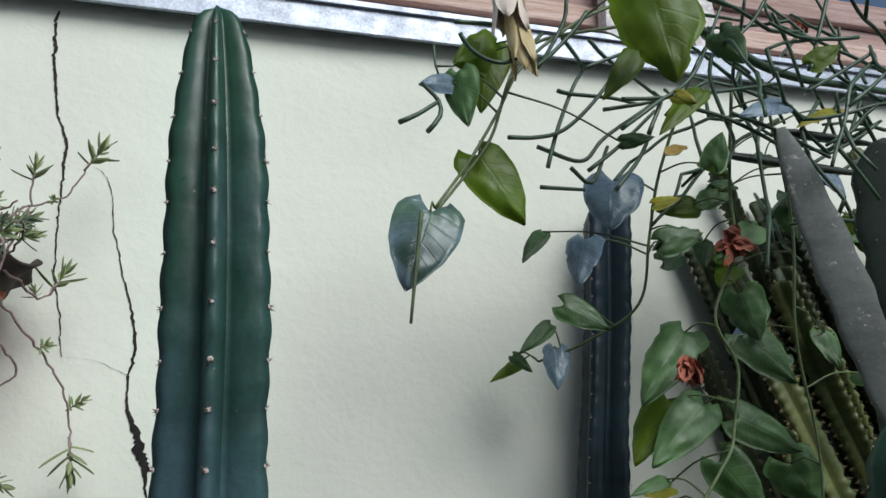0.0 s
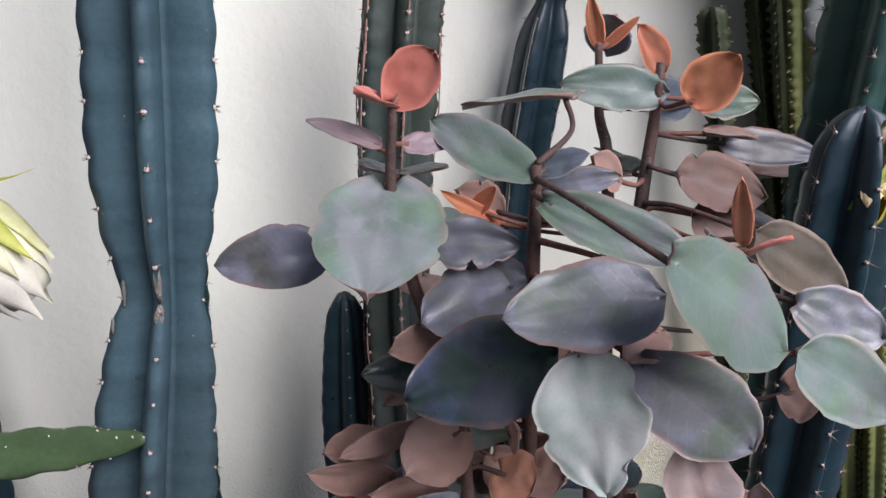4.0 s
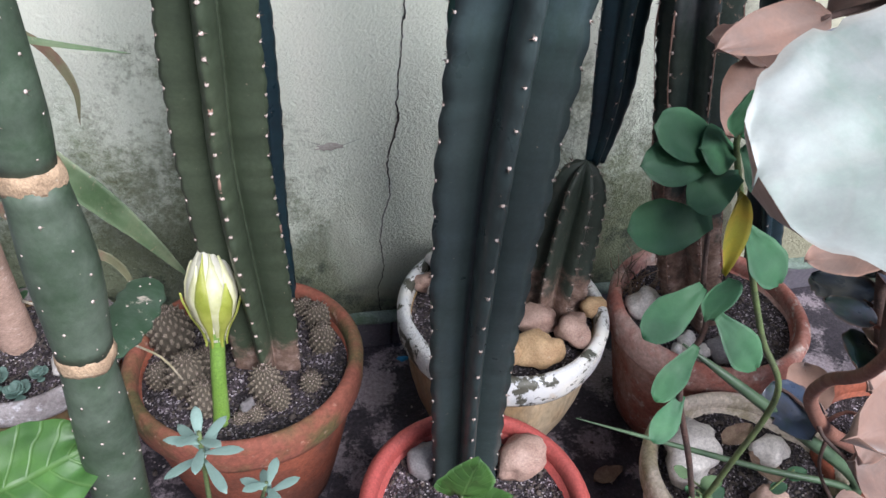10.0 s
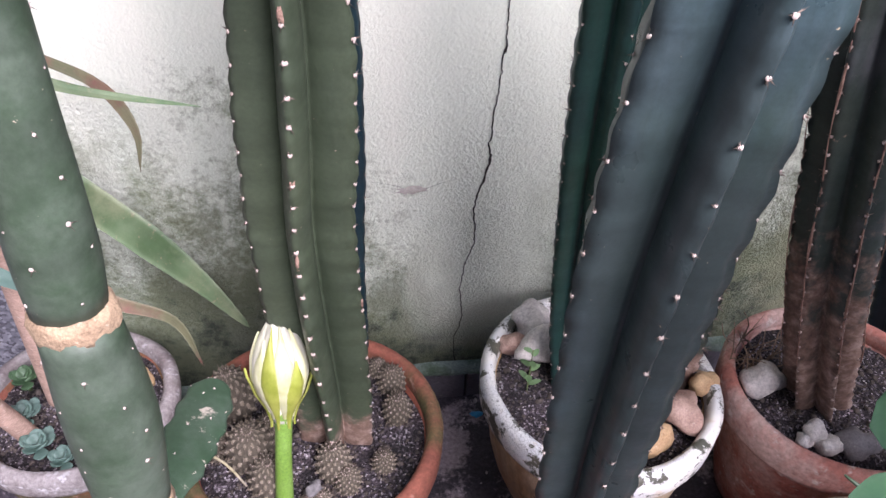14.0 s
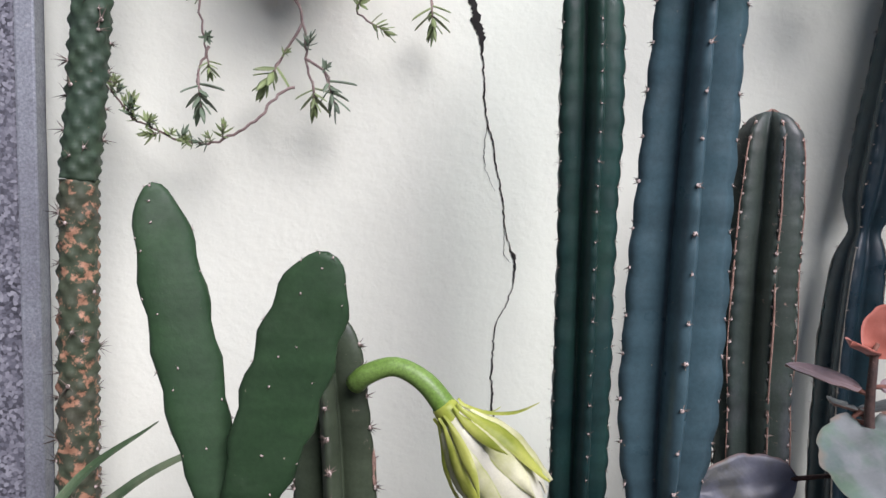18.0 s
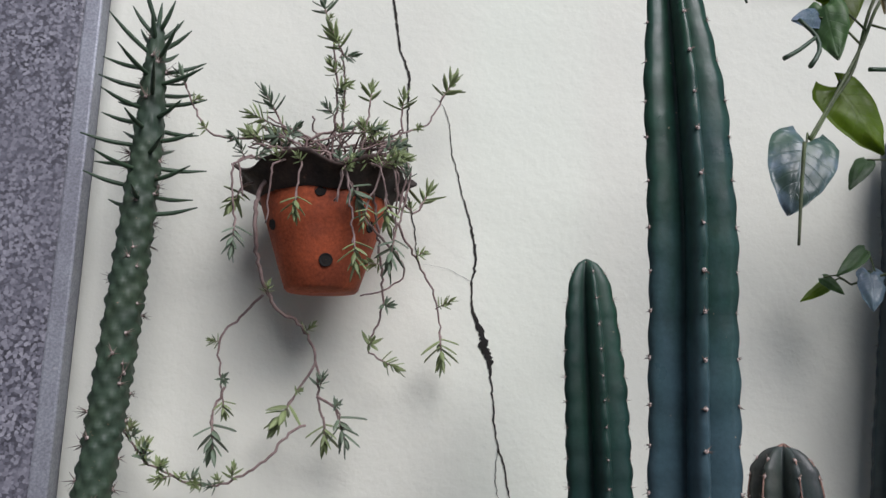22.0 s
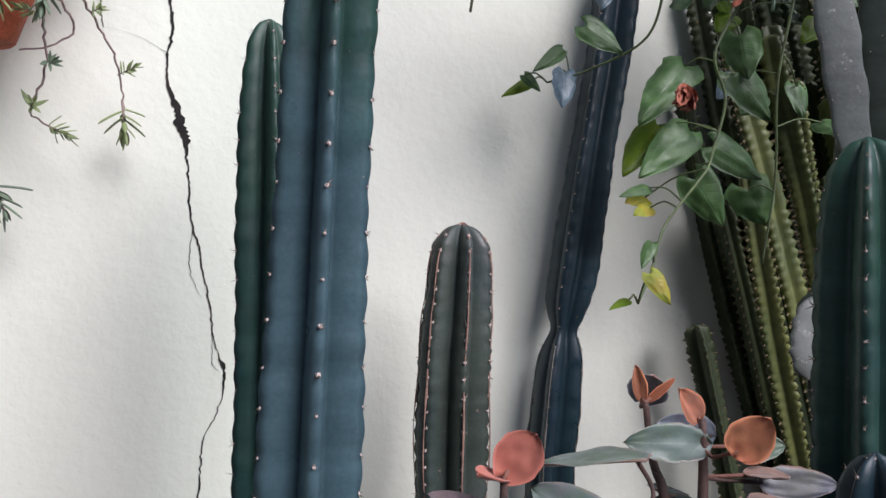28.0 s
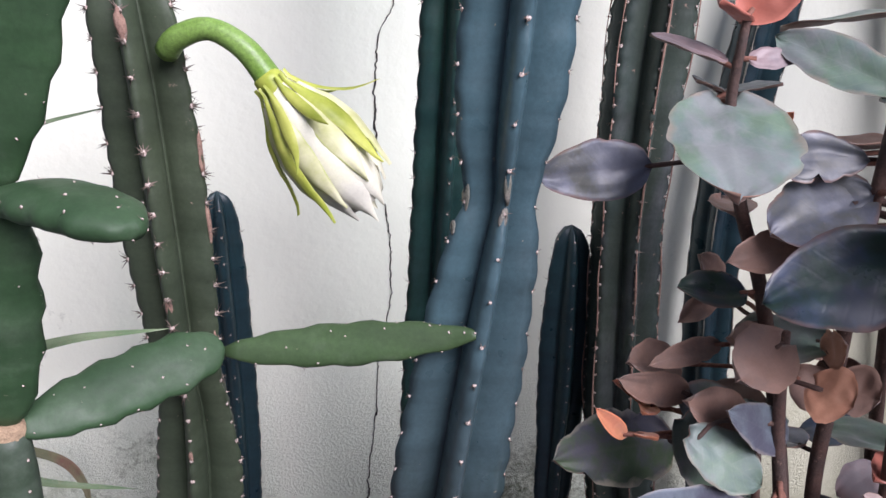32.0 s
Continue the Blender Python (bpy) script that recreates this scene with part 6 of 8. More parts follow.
bud(flower, (-0.035, 0.586, 1.152), (0.041, 0.578, 1.058), 0.0345, ((0, .38), (.12, .60), (.25, .88), (.42, 1.04), (.6, 1.0), (.78, .80), (.92, .56), (1.0, .40), (1.1, .32)), 0.34, 11, (8, 7, 10))
fallen = thing("fallen_flower_bud", (-0.176, 0.663, 0.226), "fallen yellow-green cactus bud standing on its stalk in the soil", "flower bud", "flower buds")
part("stalk", tube([(-0.178, 0.662, 0.219), (-0.176, 0.666, 0.235), (-0.172, 0.678, 0.285), (-0.168, 0.692, 0.325), (-0.167, 0.698, 0.345)], [.0105, .0098, .0088, .0090, .0115], 14, 0.006), M_STALK, fallen)
part("receptacle", tube([(-0.1675, 0.696, 0.335), (-0.1665, 0.703, 0.350), (-0.166, 0.711, 0.368), (-0.165, 0.719, 0.386)], [.0110, .0140, .0195, .0245], 18, 0.004), M_SEPAL, fallen)
bud(fallen, (-0.168, 0.694, 0.330), (-0.163, 0.740, 0.438), 0.0290, ((0, .40), (.12, .52), (.28, .86), (.45, 1.05), (.62, 1.0), (.8, .72), (.92, .42), (1.0, .22), (1.1, .12)), 0.07, 29, (7, 7, 7), wrap=0.62)

# ---- wall pot with a trailing succulent ----
wallpot = thing("hanging_wall_pot", (-0.168, 0.975, 1.61), "terracotta wall pot with a dark ruffled rim and round holes", "wall pot")
WP = (-0.168, 0.885)


def flat_backed(geo, limit=0.974):
    """Squeezes what would reach into the wall, so that the pot has a flat back."""
    out = []
    for x, y, z in geo[0]:
        d = y - WP[1]
        out.append((x, WP[1] + (d if d < 0 else d * min(1.0, (limit - WP[1]) / 0.11)), z))
    return out, geo[1]


body = [(0.001, 0.006), (0.042, 0.006), (0.0455, 0.009), (0.058, 0.047), (0.070, 0.085), (0.084, 0.128), (0.077, 0.128), (0.065, 0.085), (0.053, 0.05), (0.001, 0.045)]
part("body", flat_backed(lathe(body, (WP[0], WP[1], 1.610), 48, 0.004, 2)), M_TERRA_BRIGHT, wallpot)
M_DARKRIM = two_scale("dark_stained_clay", (0.034, 0.024, 0.020), (0.060, 0.036, 0.027), (0.22, 0.10, 0.06), 25, 90, 0.8, 0.5, 0.64)
v, n = [], 96
rows = ((0.080, 0.118), (0.085, 0.120), (0.091, 0.134), (0.106, 0.145), (0.111, 0.148), (0.108, 0.151), (0.094, 0.142), (0.085, 0.138), (0.076, 0.134))
for r, z in rows:
    k = max(0, (r - 0.078) / 0.03)
    for j in range(n):
        a = 2 * math.pi * j / n
        ruffle = math.sin(6 * a + 0.6) + 0.4 * math.sin(10 * a)
        v.append((WP[0] + r * (1 + 0.045 * k * math.sin(9 * a + 2.0)) * math.cos(a), WP[1] + r * math.sin(a), 1.610 + z + 0.0068 * k * ruffle))
f = [(i * n + j, i * n + (j + 1) % n, (i + 1) * n + (j + 1) % n, (i + 1) * n + j) for i in range(len(rows) - 1) for j in range(n)]
part("ruffled_rim", flat_backed((v, f)), M_DARKRIM, wallpot, "dark stained ruffled rim")
part("soil", flat_backed(lathe([(0.001, 0.136), (0.068, 0.136), (0.068, 0.12), (0.001, 0.12)], (WP[0], WP[1], 1.610), 32)), M_SOIL, wallpot)
# each hole is a disc on the clay, its inner shade put into the colour
for ang, z, r in ((-84, 0.037, .0075), (-150, 0.082, .0065), (-35, 0.082, .0065), (-92, 0.115, .0065)):
    rad = 0.0445 + (0.084 - 0.0445) * z / 0.128
    a = radians(ang)
    d = Vector((math.cos(a), math.sin(a), -0.2)).normalized()
    c = Vector((WP[0] + rad * math.cos(a), WP[1] + rad * math.sin(a), 1.610 + z))
    ring = [moved(([(q * math.cos(b), q * math.sin(b), h) for q, h in ((r * 1.12, -.0008), (r, .0009), (r * 0.9, -.0002), (r * 0.6, .0004), (0.0002, .0004)) for b in np.linspace(0, 6.283, 17)[:-1]],
                   [(i * 16 + j, i * 16 + (j + 1) % 16, (i + 1) * 16 + (j + 1) % 16, (i + 1) * 16 + j) for i in range(4) for j in range(16)]), turned_to(c, d))]
    part("hole", ring[0], M_CRACK, wallpot, "dark disc for the shade in a round hole")

trailer = thing("trailing_succulent", (-0.168, 0.885, 1.745), "straggly trailing succulent with wiry stems spilling from the pot", "succulent")
M_WIRY = two_scale("wiry_pinkish_stem", (0.34, 0.25, 0.225), (0.22, 0.15, 0.135), (0.50, 0.42, 0.38), 60, 220, 0.8, 0.4)
M_NEEDLE = leaf_skin("narrow_succulent_leaf", (0.22, 0.29, 0.11), (0.28, 0.34, 0.16), (0.38, 0.38, 0.22), 0.5, spots=0.72, vary=0.25)
M_NEEDLE_BLUE = leaf_skin("grey_green_needle", (0.14, 0.20, 0.125), (0.18, 0.24, 0.16), (0.30, 0.33, 0.25), 0.5, spots=0.72, vary=0.25)


TIP_AXES = [as_mesh("leafy_tip", *tube([(0, 0, -0.004), (0, 0, 0.020 + 0.004 * k)], [.0011, .0007], 6), [M_WIRY]) for k in range(4)]
TIP_LEAVES = [as_mesh("leaf", *leaf_geo((0, 0, 0), (0, 0, 0.021 + 0.0015 * k), 0.0072, (0, 1, 0), "lance", 0.2, -0.12, 0.0, 0.0017, 8, 4, 40 + k), [M_NEEDLE_BLUE if k % 3 == 1 else M_NEEDLE]) for k in range(6)]


def sprig(at, ahead, size, k):
    """The leafy end of a shoot: narrow fleshy leaves in a loose rosette round a thin axis."""
    rnd = random.Random(400 + k)
    axis = new("leafy_tip", TIP_AXES[k % 4])
    axis.parent = trailer
    axis.matrix_local = Matrix.Translation(-base_of(trailer)) @ turned_to(at, ahead, (0, -1, 0.2), size * 1.05)
    count = 11 + k % 4
    for i in range(count):
        u = (i + 0.5) / count
        a = i * 2.4 + rnd.uniform(-.3, .3)
        out = 1.25 - 0.8 * u
        d = Vector((math.cos(a) * out, math.sin(a) * out, 0.3 + 0.8 * u))
        ob = new("leaf", TIP_LEAVES[(k + 3 * (i % 2)) % 6])
        ob.parent = axis
        ob.matrix_local = turned_to((0, 0, (0.018 + 0.004 * (k % 4)) * (0.1 + 0.9 * u)), d, (0, 0, 1), rnd.uniform(.62, .95) * (1.1 - 0.35 * u))


def shoot(points, tip=1.0, along=0, seed=0, r=0.0015):
    rnd = random.Random(seed)
    line = curve_of(points, 0.006)
    for p in line[1:-1]:
        p += np.array([rnd.uniform(-1, 1) for _ in range(3)]) * 0.0018
    part("shoot", tube([tuple(p) for p in line], np.linspace(r * 1.25, r * 0.7, len(line)), 6), M_WIRY, trailer)
    d = Vector(line[-1]) - Vector(line[-3])
    if tip:
        sprig(Vector(line[-1]) - d.normalized() * 0.010, d, tip, seed)
    for q in range(along):
        i = int(len(line) * (0.35 + 0.6 * (q + 0.5) / along))
        sprig(line[i], Vector((rnd.uniform(-1, 1), -0.7, rnd.uniform(-.2, 1))), rnd.uniform(.4, .8), seed + q)


PY = 0.885
shoot([(-0.165, PY, 1.745), (-0.160, 0.87, 1.82), (-0.158, 0.86, 1.88), (-0.166, 0.86, 1.935), (-0.178, 0.86, 1.985)], 1.0, 6, 1)
shoot([(-0.160, PY, 1.745), (-0.150, 0.87, 1.83), (-0.150, 0.865, 1.90), (-0.158, 0.86, 1.935)], 1.2, 6, 2)
shoot([(-0.120, PY, 1.745), (-0.09, 0.89, 1.82), (-0.06, 0.90, 1.838), (-0.035, 0.90, 1.855), (-0.014, 0.90, 1.895)], 1.2, 1, 3)
shoot([(-0.21, PY, 1.745), (-0.25, 0.87, 1.80), (-0.305, 0.86, 1.805), (-0.330, 0.86, 1.835), (-0.348, 0.86, 1.875)], 1.0, 3, 4)
shoot([(-0.10, PY, 1.75), (-0.075, 0.89, 1.82), (-0.072, 0.89, 1.87)], 1.0, 0, 5)
shoot([(-0.14, PY, 1.75), (-0.12, 0.87, 1.83), (-0.115, 0.87, 1.87)], 1.0, 1, 6)
shoot([(-0.2, PY, 1.745), (-0.215, 0.86, 1.80), (-0.235, 0.85, 1.84)], 1.0, 1, 7)
shoot([(-0.236, 0.84, 1.75), (-0.242, 0.82, 1.72), (-0.245, 0.83, 1.665), (-0.226, 0.87, 1.601), (-0.19, 0.895, 1.574), (-0.171, 0.90, 1.532), (-0.165, 0.91, 1.48), (-0.158, 0.91, 1.45)], 1.3, 3, 8, .0022)
shoot([(-0.171, 0.90, 1.532), (-0.19, 0.905, 1.50), (-0.205, 0.91, 1.475)], 1.4, 1, 9)
shoot([(-0.169, 0.90, 1.49), (-0.145, 0.905, 1.475), (-0.140, 0.905, 1.46)], 1.3, 1, 10)
shoot([(-0.18, 0.90, 1.455), (-0.199, 0.90, 1.445), (-0.231, 0.90, 1.41), (-0.288, 0.90, 1.386), (-0.359, 0.90, 1.41), (-0.408, 0.90, 1.472)], 0.8, 18, 11)
shoot([(-0.237, 0.87, 1.608), (-0.265, 0.90, 1.585), (-0.290, 0.905, 1.555), (-0.285, 0.91, 1.51), (-0.280, 0.91, 1.475)], 0.8, 2, 12)
shoot([(-0.28, 0.91, 1.50), (-0.292, 0.905, 1.465), (-0.290, 0.90, 1.450)], 1.5, 0, 13)
shoot([(-0.10, 0.83, 1.75), (-0.084, 0.86, 1.713), (-0.045, 0.91, 1.661), (-0.020, 0.92, 1.612), (-0.014, 0.925, 1.560)], 1.3, 2, 14)
shoot([(-0.115, 0.82, 1.75), (-0.104, 0.84, 1.70), (-0.092, 0.88, 1.60), (-0.109, 0.895, 1.55), (-0.085, 0.90, 1.532)], 0.9, 3, 15)
shoot([(-0.13, 0.81, 1.745), (-0.120, 0.82, 1.70), (-0.07, 0.87, 1.655), (-0.075, 0.89, 1.63), (-0.12, 0.89, 1.614)], 0, 0, 16)
shoot([(-0.09, 0.84, 1.75), (-0.07, 0.87, 1.735), (-0.055, 0.90, 1.725), (-0.040, 0.91, 1.745)], 1.2, 1, 17)
shoot([(-0.25, 0.85, 1.745), (-0.268, 0.86, 1.74), (-0.272, 0.855, 1.728)], 1.1, 0, 18)
for k in range(84):
    rnd = random.Random(100 + k)
    a = rnd.uniform(0, 6.28)
    p0 = Vector((WP[0] + 0.05 * math.cos(a), WP[1] + 0.04 * math.sin(a), 1.745))
    b = rnd.uniform(0, 6.28)
    if k < 70:
        p2 = Vector((WP[0] + rnd.uniform(-.10, .10), PY + rnd.uniform(-.05, .03), 1.78 + rnd.uniform(0, .055)))
        shoot([tuple(p0), tuple((p0 + p2) / 2 + Vector((rnd.uniform(-.025, .025), rnd.uniform(-.02, .02), 0.015))), tuple(p2)], rnd.uniform(.6, 1.0) if k % 5 < 2 else 0, 0, 200 + k)
    else:
        p1 = Vector((WP[0] + rnd.uniform(-.09, .10), PY - 0.095, 1.755))
        p2 = p1 + Vector((rnd.uniform(-.02, .03), -0.004 + rnd.uniform(-.004, .012), -rnd.uniform(.03, .10)))
        shoot([tuple(p0), tuple(p1), tuple(p2)], rnd.uniform(.7, 1.2) if k % 2 else 0, 1, 200 + k)

# ---- tall knobbly cactus with needle leaves ----
needle = thing("needle_leaf_cactus", (-0.445, 0.86, 0.21), "tall knobbly cactus with needle leaves at its top", "cactus")
M_KNOB = flesh("knobbly_green_skin", (0.050, 0.080, 0.045), (0.040, 0.070, 0.045), (0.085, 0.11, 0.075), 0.58, 0.55, (0.50, 0.26, 0.17), 0.70, (1, 1, 1))
M_KNOB_SCAR = flesh("scarred_knobbly_skin", (0.060, 0.078, 0.045), (0.075, 0.075, 0.05), (0.10, 0.11, 0.075), 0.58, 0.6, (0.52, 0.26, 0.16), 0.53, (1, 1, 1))
M_PINKBARK = two_scale("pinkish_flaking_bark", (0.46, 0.31, 0.25), (0.36, 0.24, 0.19), (0.58, 0.46, 0.40), 25, 70, 0.85, 0.6, 0.6, stretch=(1, 1, 2.5))
rows = [(-0.445, 0.86, 0.20, .024), (-0.441, 0.86, 0.35, .022), (-0.434, 0.86, 0.50, .0205), (-0.430, 0.86, 0.62, .022), (-0.425, 0.86, 0.75, .0245), (-0.420, 0.86, 0.90, .0235), (-0.417, 0.86, 1.09, .0215), (-0.412, 0.86, 1.34, .0205), (-0.403, 0.86, 1.43, .0205),
        (-0.392, 0.86, 1.60, .0205), (-0.384, 0.86, 1.79, .0175), (-0.384, 0.86, 1.90, .012), (-0.385, 0.86, 1.945, .007)]


def knobbly(rows, n=36, step=0.0035, knob=0.21):
    line = curve_of(rows, step)
    t, x, y = frames_of(line[:, :3])
    v = []
    for i, p in enumerate(line):
        s = i * step
        for j in range(n):
            a = 2 * math.pi * j / n
            q = (a / 6.2832 * 7 + s / 0.026) % 1.0
            w = (s / 0.026 - a / 6.2832 * 4) % 1.0
            h = (0.5 - 0.5 * math.cos(6.2832 * q)) * (0.5 - 0.5 * math.cos(6.2832 * w))
            v.append(p[:3] + (math.cos(a) * x[i] + math.sin(a) * y[i]) * p[3] * (0.93 + knob * h))
    k = len(line)
    f = [(i * n + j, i * n + (j + 1) % n, (i + 1) * n + (j + 1) % n, (i + 1) * n + j) for i in range(k - 1) for j in range(n)]
    return (v, f + [tuple(range(n))[::-1], tuple((k - 1) * n + j for j in range(n))]), line


trunk = part("trunk", tube([r[:3] for r in rows[:4]], [r[3] for r in rows[:4]], 20, 0.01), M_PINKBARK, needle, "bare pinkish flaking trunk")
middle, line = knobbly(rows[3:8])
mid = part("scarred_stem", middle, M_KNOB_SCAR, needle, "knobbly stem with pinkish scars")
upper, line2 = knobbly(rows[7:])
top = part("stem", upper, M_KNOB, needle)
for ob, ln, gap in ((mid, line, 3), (top, line2, 3)):
    rnd, o = random.Random(8), base_of(ob)
    for i in range(4, len(ln) - 6, gap):
        a = rnd.uniform(0, 6.28)
        d = Vector((math.cos(a), math.sin(a), 0.15))
        e = new("areole", AREOLES["spiny" if i % 2 else "plain"][rnd.randrange(4)])
        e.parent = ob
        e.matrix_local = Matrix.Translation(-o) @ turned_to(Vector(ln[i, :3]) + d * ln[i, 3] * 1.03, d, (0, 0, 1), rnd.uniform(0.9, 1.9))
M_AWL = flesh("awl_leaf_green", (0.040, 0.075, 0.040), (0.05, 0.09, 0.05), (0.08, 0.12, 0.08), 0.6, 0.45, scars=0.8)
rnd = random.Random(12)
for k in range(42):
    z = 1.70 + 0.245 * (k / 42) ** 0.85
    a = k * 2.399
    i = int(np.argmin(abs(line2[:, 2] - z)))
    p = Vector(line2[i, :3])
    up = 0.05 + 1.9 * max(0, (z - 1.86) / 0.09) ** 1.5 + rnd.uniform(-.08, .22)
    d = Vector((math.cos(a), math.sin(a) * 0.8, up)).normalized()
    L = rnd.uniform(.044, .064) * (1 if z < 1.9 else 0.7)
    part("needle_leaf", tube([tuple(p + d * 0.008), tuple(p + d * (0.012 + L * 0.5)), tuple(p + d * (0.012 + L) + Vector((0, 0, 0.005)))], [.0026, .0028, .0007], 7, 0.008), M_AWL, needle)

# ---- climbing vine ----
vine = thing("climbing_vine", (0.66, 0.76, 1.45), "climbing vine with heart-shaped green leaves among the cacti", "vine")
VK, VSTEMS = [0], []


def vine_stem(points, r=0.0022):
    part("stem", tube(points, np.linspace(r, r * 0.7, len(points)), 7, 0.01), M_VINESTEM, vine)
    VSTEMS.append(np.asarray(curve_of(points, 0.01)))


vine_stem([(0.62, 0.66, 2.06), (0.52, 0.65, 2.00), (0.442, 0.645, 1.93), (0.405, 0.64, 1.866), (0.37, 0.64, 1.809), (0.328, 0.63, 1.752)])
vine_stem([(0.60, 0.67, 2.02), (0.47, 0.655, 1.97), (0.43, 0.65, 1.921), (0.401, 0.65, 1.845), (0.373, 0.65, 1.804), (0.330, 0.63, 1.75)])
vine_stem([(0.74, 0.68, 1.95), (0.745, 0.72, 1.84), (0.736, 0.72, 1.756), (0.691, 0.72, 1.671), (0.71, 0.72, 1.612), (0.691, 0.72, 1.543), (0.675, 0.71, 1.52), (0.647, 0.70, 1.496), (0.601, 0.70, 1.442), (0.576, 0.69, 1.389), (0.535, 0.66, 1.352)])
vine_stem([(0.80, 0.69, 1.98), (0.83, 0.72, 1.80), (0.81, 0.73, 1.65), (0.82, 0.74, 1.52), (0.80, 0.74, 1.40)])
vine_stem([(0.308, 0.608, 1.74), (0.303, 0.61, 1.70), (0.298, 0.61, 1.665), (0.294, 0.61, 1.636)], 0.0020)
vine_stem([(0.70, 0.70, 1.98), (0.66, 0.74, 1.86), (0.645, 0.76, 1.78), (0.63, 0.78, 1.70), (0.585, 0.84, 1.665), (0.53, 0.87, 1.645)])


def vine_leaf(base, tip, width, normal, tone):
    VK[0] += 1
    k = VK[0]
    tip = tuple(np.array(base) + 0.92 * (np.array(tip) - np.array(base)))
    lf = leaf_part("leaf", VINE[tone], vine, nu=16, nv=12, base=base, tip=tip, width=width * 0.92, normal=normal, shape="heart", cup=-0.16, sag=0.12, wave=0.06, thick=0.0006, seed=300 + k, nibble=0.5 if k % 3 == 0 else 0.0, lobe=0.30)
    b = np.array(base)
    best = min((s[np.argmin(((s - b) ** 2).sum(1))] for s in VSTEMS), key=lambda p: ((p - b) ** 2).sum())
    d = Vector(best) - Vector(base)
    if d.length < 0.16:
        part("stalk", tube([base, tuple(Vector(base) + d * 0.5 + Vector((0, 0, 0.008))), tuple(best)], [.0011, .0011, .0014], 6, 0.008), M_VINESTEM, lf)


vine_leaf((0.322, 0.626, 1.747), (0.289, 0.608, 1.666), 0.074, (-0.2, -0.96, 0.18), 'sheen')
vine_leaf((0.391, 0.666, 1.829), (0.436, 0.648, 1.747), 0.066, (-0.21, -0.95, 0.22), 'bright')
vine_leaf((0.546, 0.546, 1.979), (0.549, 0.528, 1.858), 0.100, (-0.49, -0.87, 0.05), 'bright')
vine_leaf((0.364, 0.636, 1.907), (0.361, 0.618, 1.837), 0.044, (-0.57, -0.81, -0.15), 'vine')
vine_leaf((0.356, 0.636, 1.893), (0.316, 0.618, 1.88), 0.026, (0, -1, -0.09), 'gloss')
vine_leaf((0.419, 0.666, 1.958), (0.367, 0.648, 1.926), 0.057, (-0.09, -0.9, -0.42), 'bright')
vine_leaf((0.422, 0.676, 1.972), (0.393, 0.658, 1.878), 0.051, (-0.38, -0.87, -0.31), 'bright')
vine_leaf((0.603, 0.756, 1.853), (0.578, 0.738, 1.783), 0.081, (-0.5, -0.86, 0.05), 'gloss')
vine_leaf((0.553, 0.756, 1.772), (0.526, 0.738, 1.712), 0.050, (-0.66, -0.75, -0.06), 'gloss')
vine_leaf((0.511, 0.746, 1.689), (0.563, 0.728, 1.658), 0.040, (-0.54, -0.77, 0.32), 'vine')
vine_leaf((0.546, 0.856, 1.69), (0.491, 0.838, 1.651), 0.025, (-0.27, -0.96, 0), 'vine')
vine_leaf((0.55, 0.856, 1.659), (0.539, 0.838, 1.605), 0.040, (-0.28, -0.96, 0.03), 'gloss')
vine_leaf((0.524, 0.906, 1.652), (0.469, 0.888, 1.624), 0.019, (-0.31, -0.95, 0.02), 'bright')
vine_leaf((0.502, 0.886, 1.656), (0.521, 0.868, 1.631), 0.018, (-0.57, -0.75, 0.32), 'vine')
vine_leaf((0.672, 0.756, 1.66), (0.586, 0.738, 1.577), 0.065, (-0.66, -0.75, 0.07), 'vine')
vine_leaf((0.675, 0.726, 1.776), (0.613, 0.708, 1.751), 0.028, (-0.31, -0.91, 0.29), 'vine')
vine_leaf((0.655, 0.786, 1.584), (0.583, 0.768, 1.513), 0.056, (-0.55, -0.71, 0.44), 'bright')
vine_leaf((0.737, 0.726, 1.701), (0.737, 0.708, 1.639), 0.058, (-0.69, -0.64, 0.33), 'vine')
vine_leaf((0.733, 0.726, 1.651), (0.791, 0.708, 1.588), 0.064, (-0.52, -0.73, 0.45), 'vine')
vine_leaf((0.718, 0.746, 1.557), (0.802, 0.728, 1.513), 0.055, (-0.46, -0.86, 0.24), 'vine')
vine_leaf((0.765, 0.706, 1.782), (0.684, 0.688, 1.736), 0.043, (-0.69, -0.72, -0.09), 'vine')
vine_leaf((0.797, 0.766, 1.503), (0.817, 0.748, 1.451), 0.069, (-0.67, -0.64, 0.36), 'vine')
vine_leaf((0.652, 0.806, 1.487), (0.609, 0.788, 1.481), 0.034, (-0.65, -0.67, 0.36), 'yellow')
vine_leaf((0.69, 0.626, 1.991), (0.706, 0.608, 1.943), 0.044, (-0.71, -0.67, -0.24), 'vine')
vine_leaf((0.562, 0.606, 1.939), (0.502, 0.588, 1.868), 0.031, (-0.37, -0.91, -0.18), 'bright')
vine_leaf((0.651, 0.626, 1.913), (0.573, 0.608, 1.847), 0.032, (-0.68, -0.73, -0.09), 'bright')
vine_leaf((0.538, 0.626, 1.837), (0.572, 0.608, 1.839), 0.019, (-0.44, -0.84, -0.31), 'vine')
vine_leaf((0.665, 0.646, 1.829), (0.675, 0.628, 1.867), 0.034, (-0.38, -0.86, -0.33), 'vine')
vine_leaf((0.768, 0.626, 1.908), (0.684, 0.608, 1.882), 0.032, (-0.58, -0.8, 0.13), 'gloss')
vine_leaf((0.608, 0.686, 1.794), (0.635, 0.668, 1.799), 0.019, (-0.73, -0.67, 0.14), 'yellow')
vine_leaf((0.881, 0.666, 1.931), (0.8, 0.648, 1.898), 0.020, (-0.77, -0.64, 0), 'yellow')
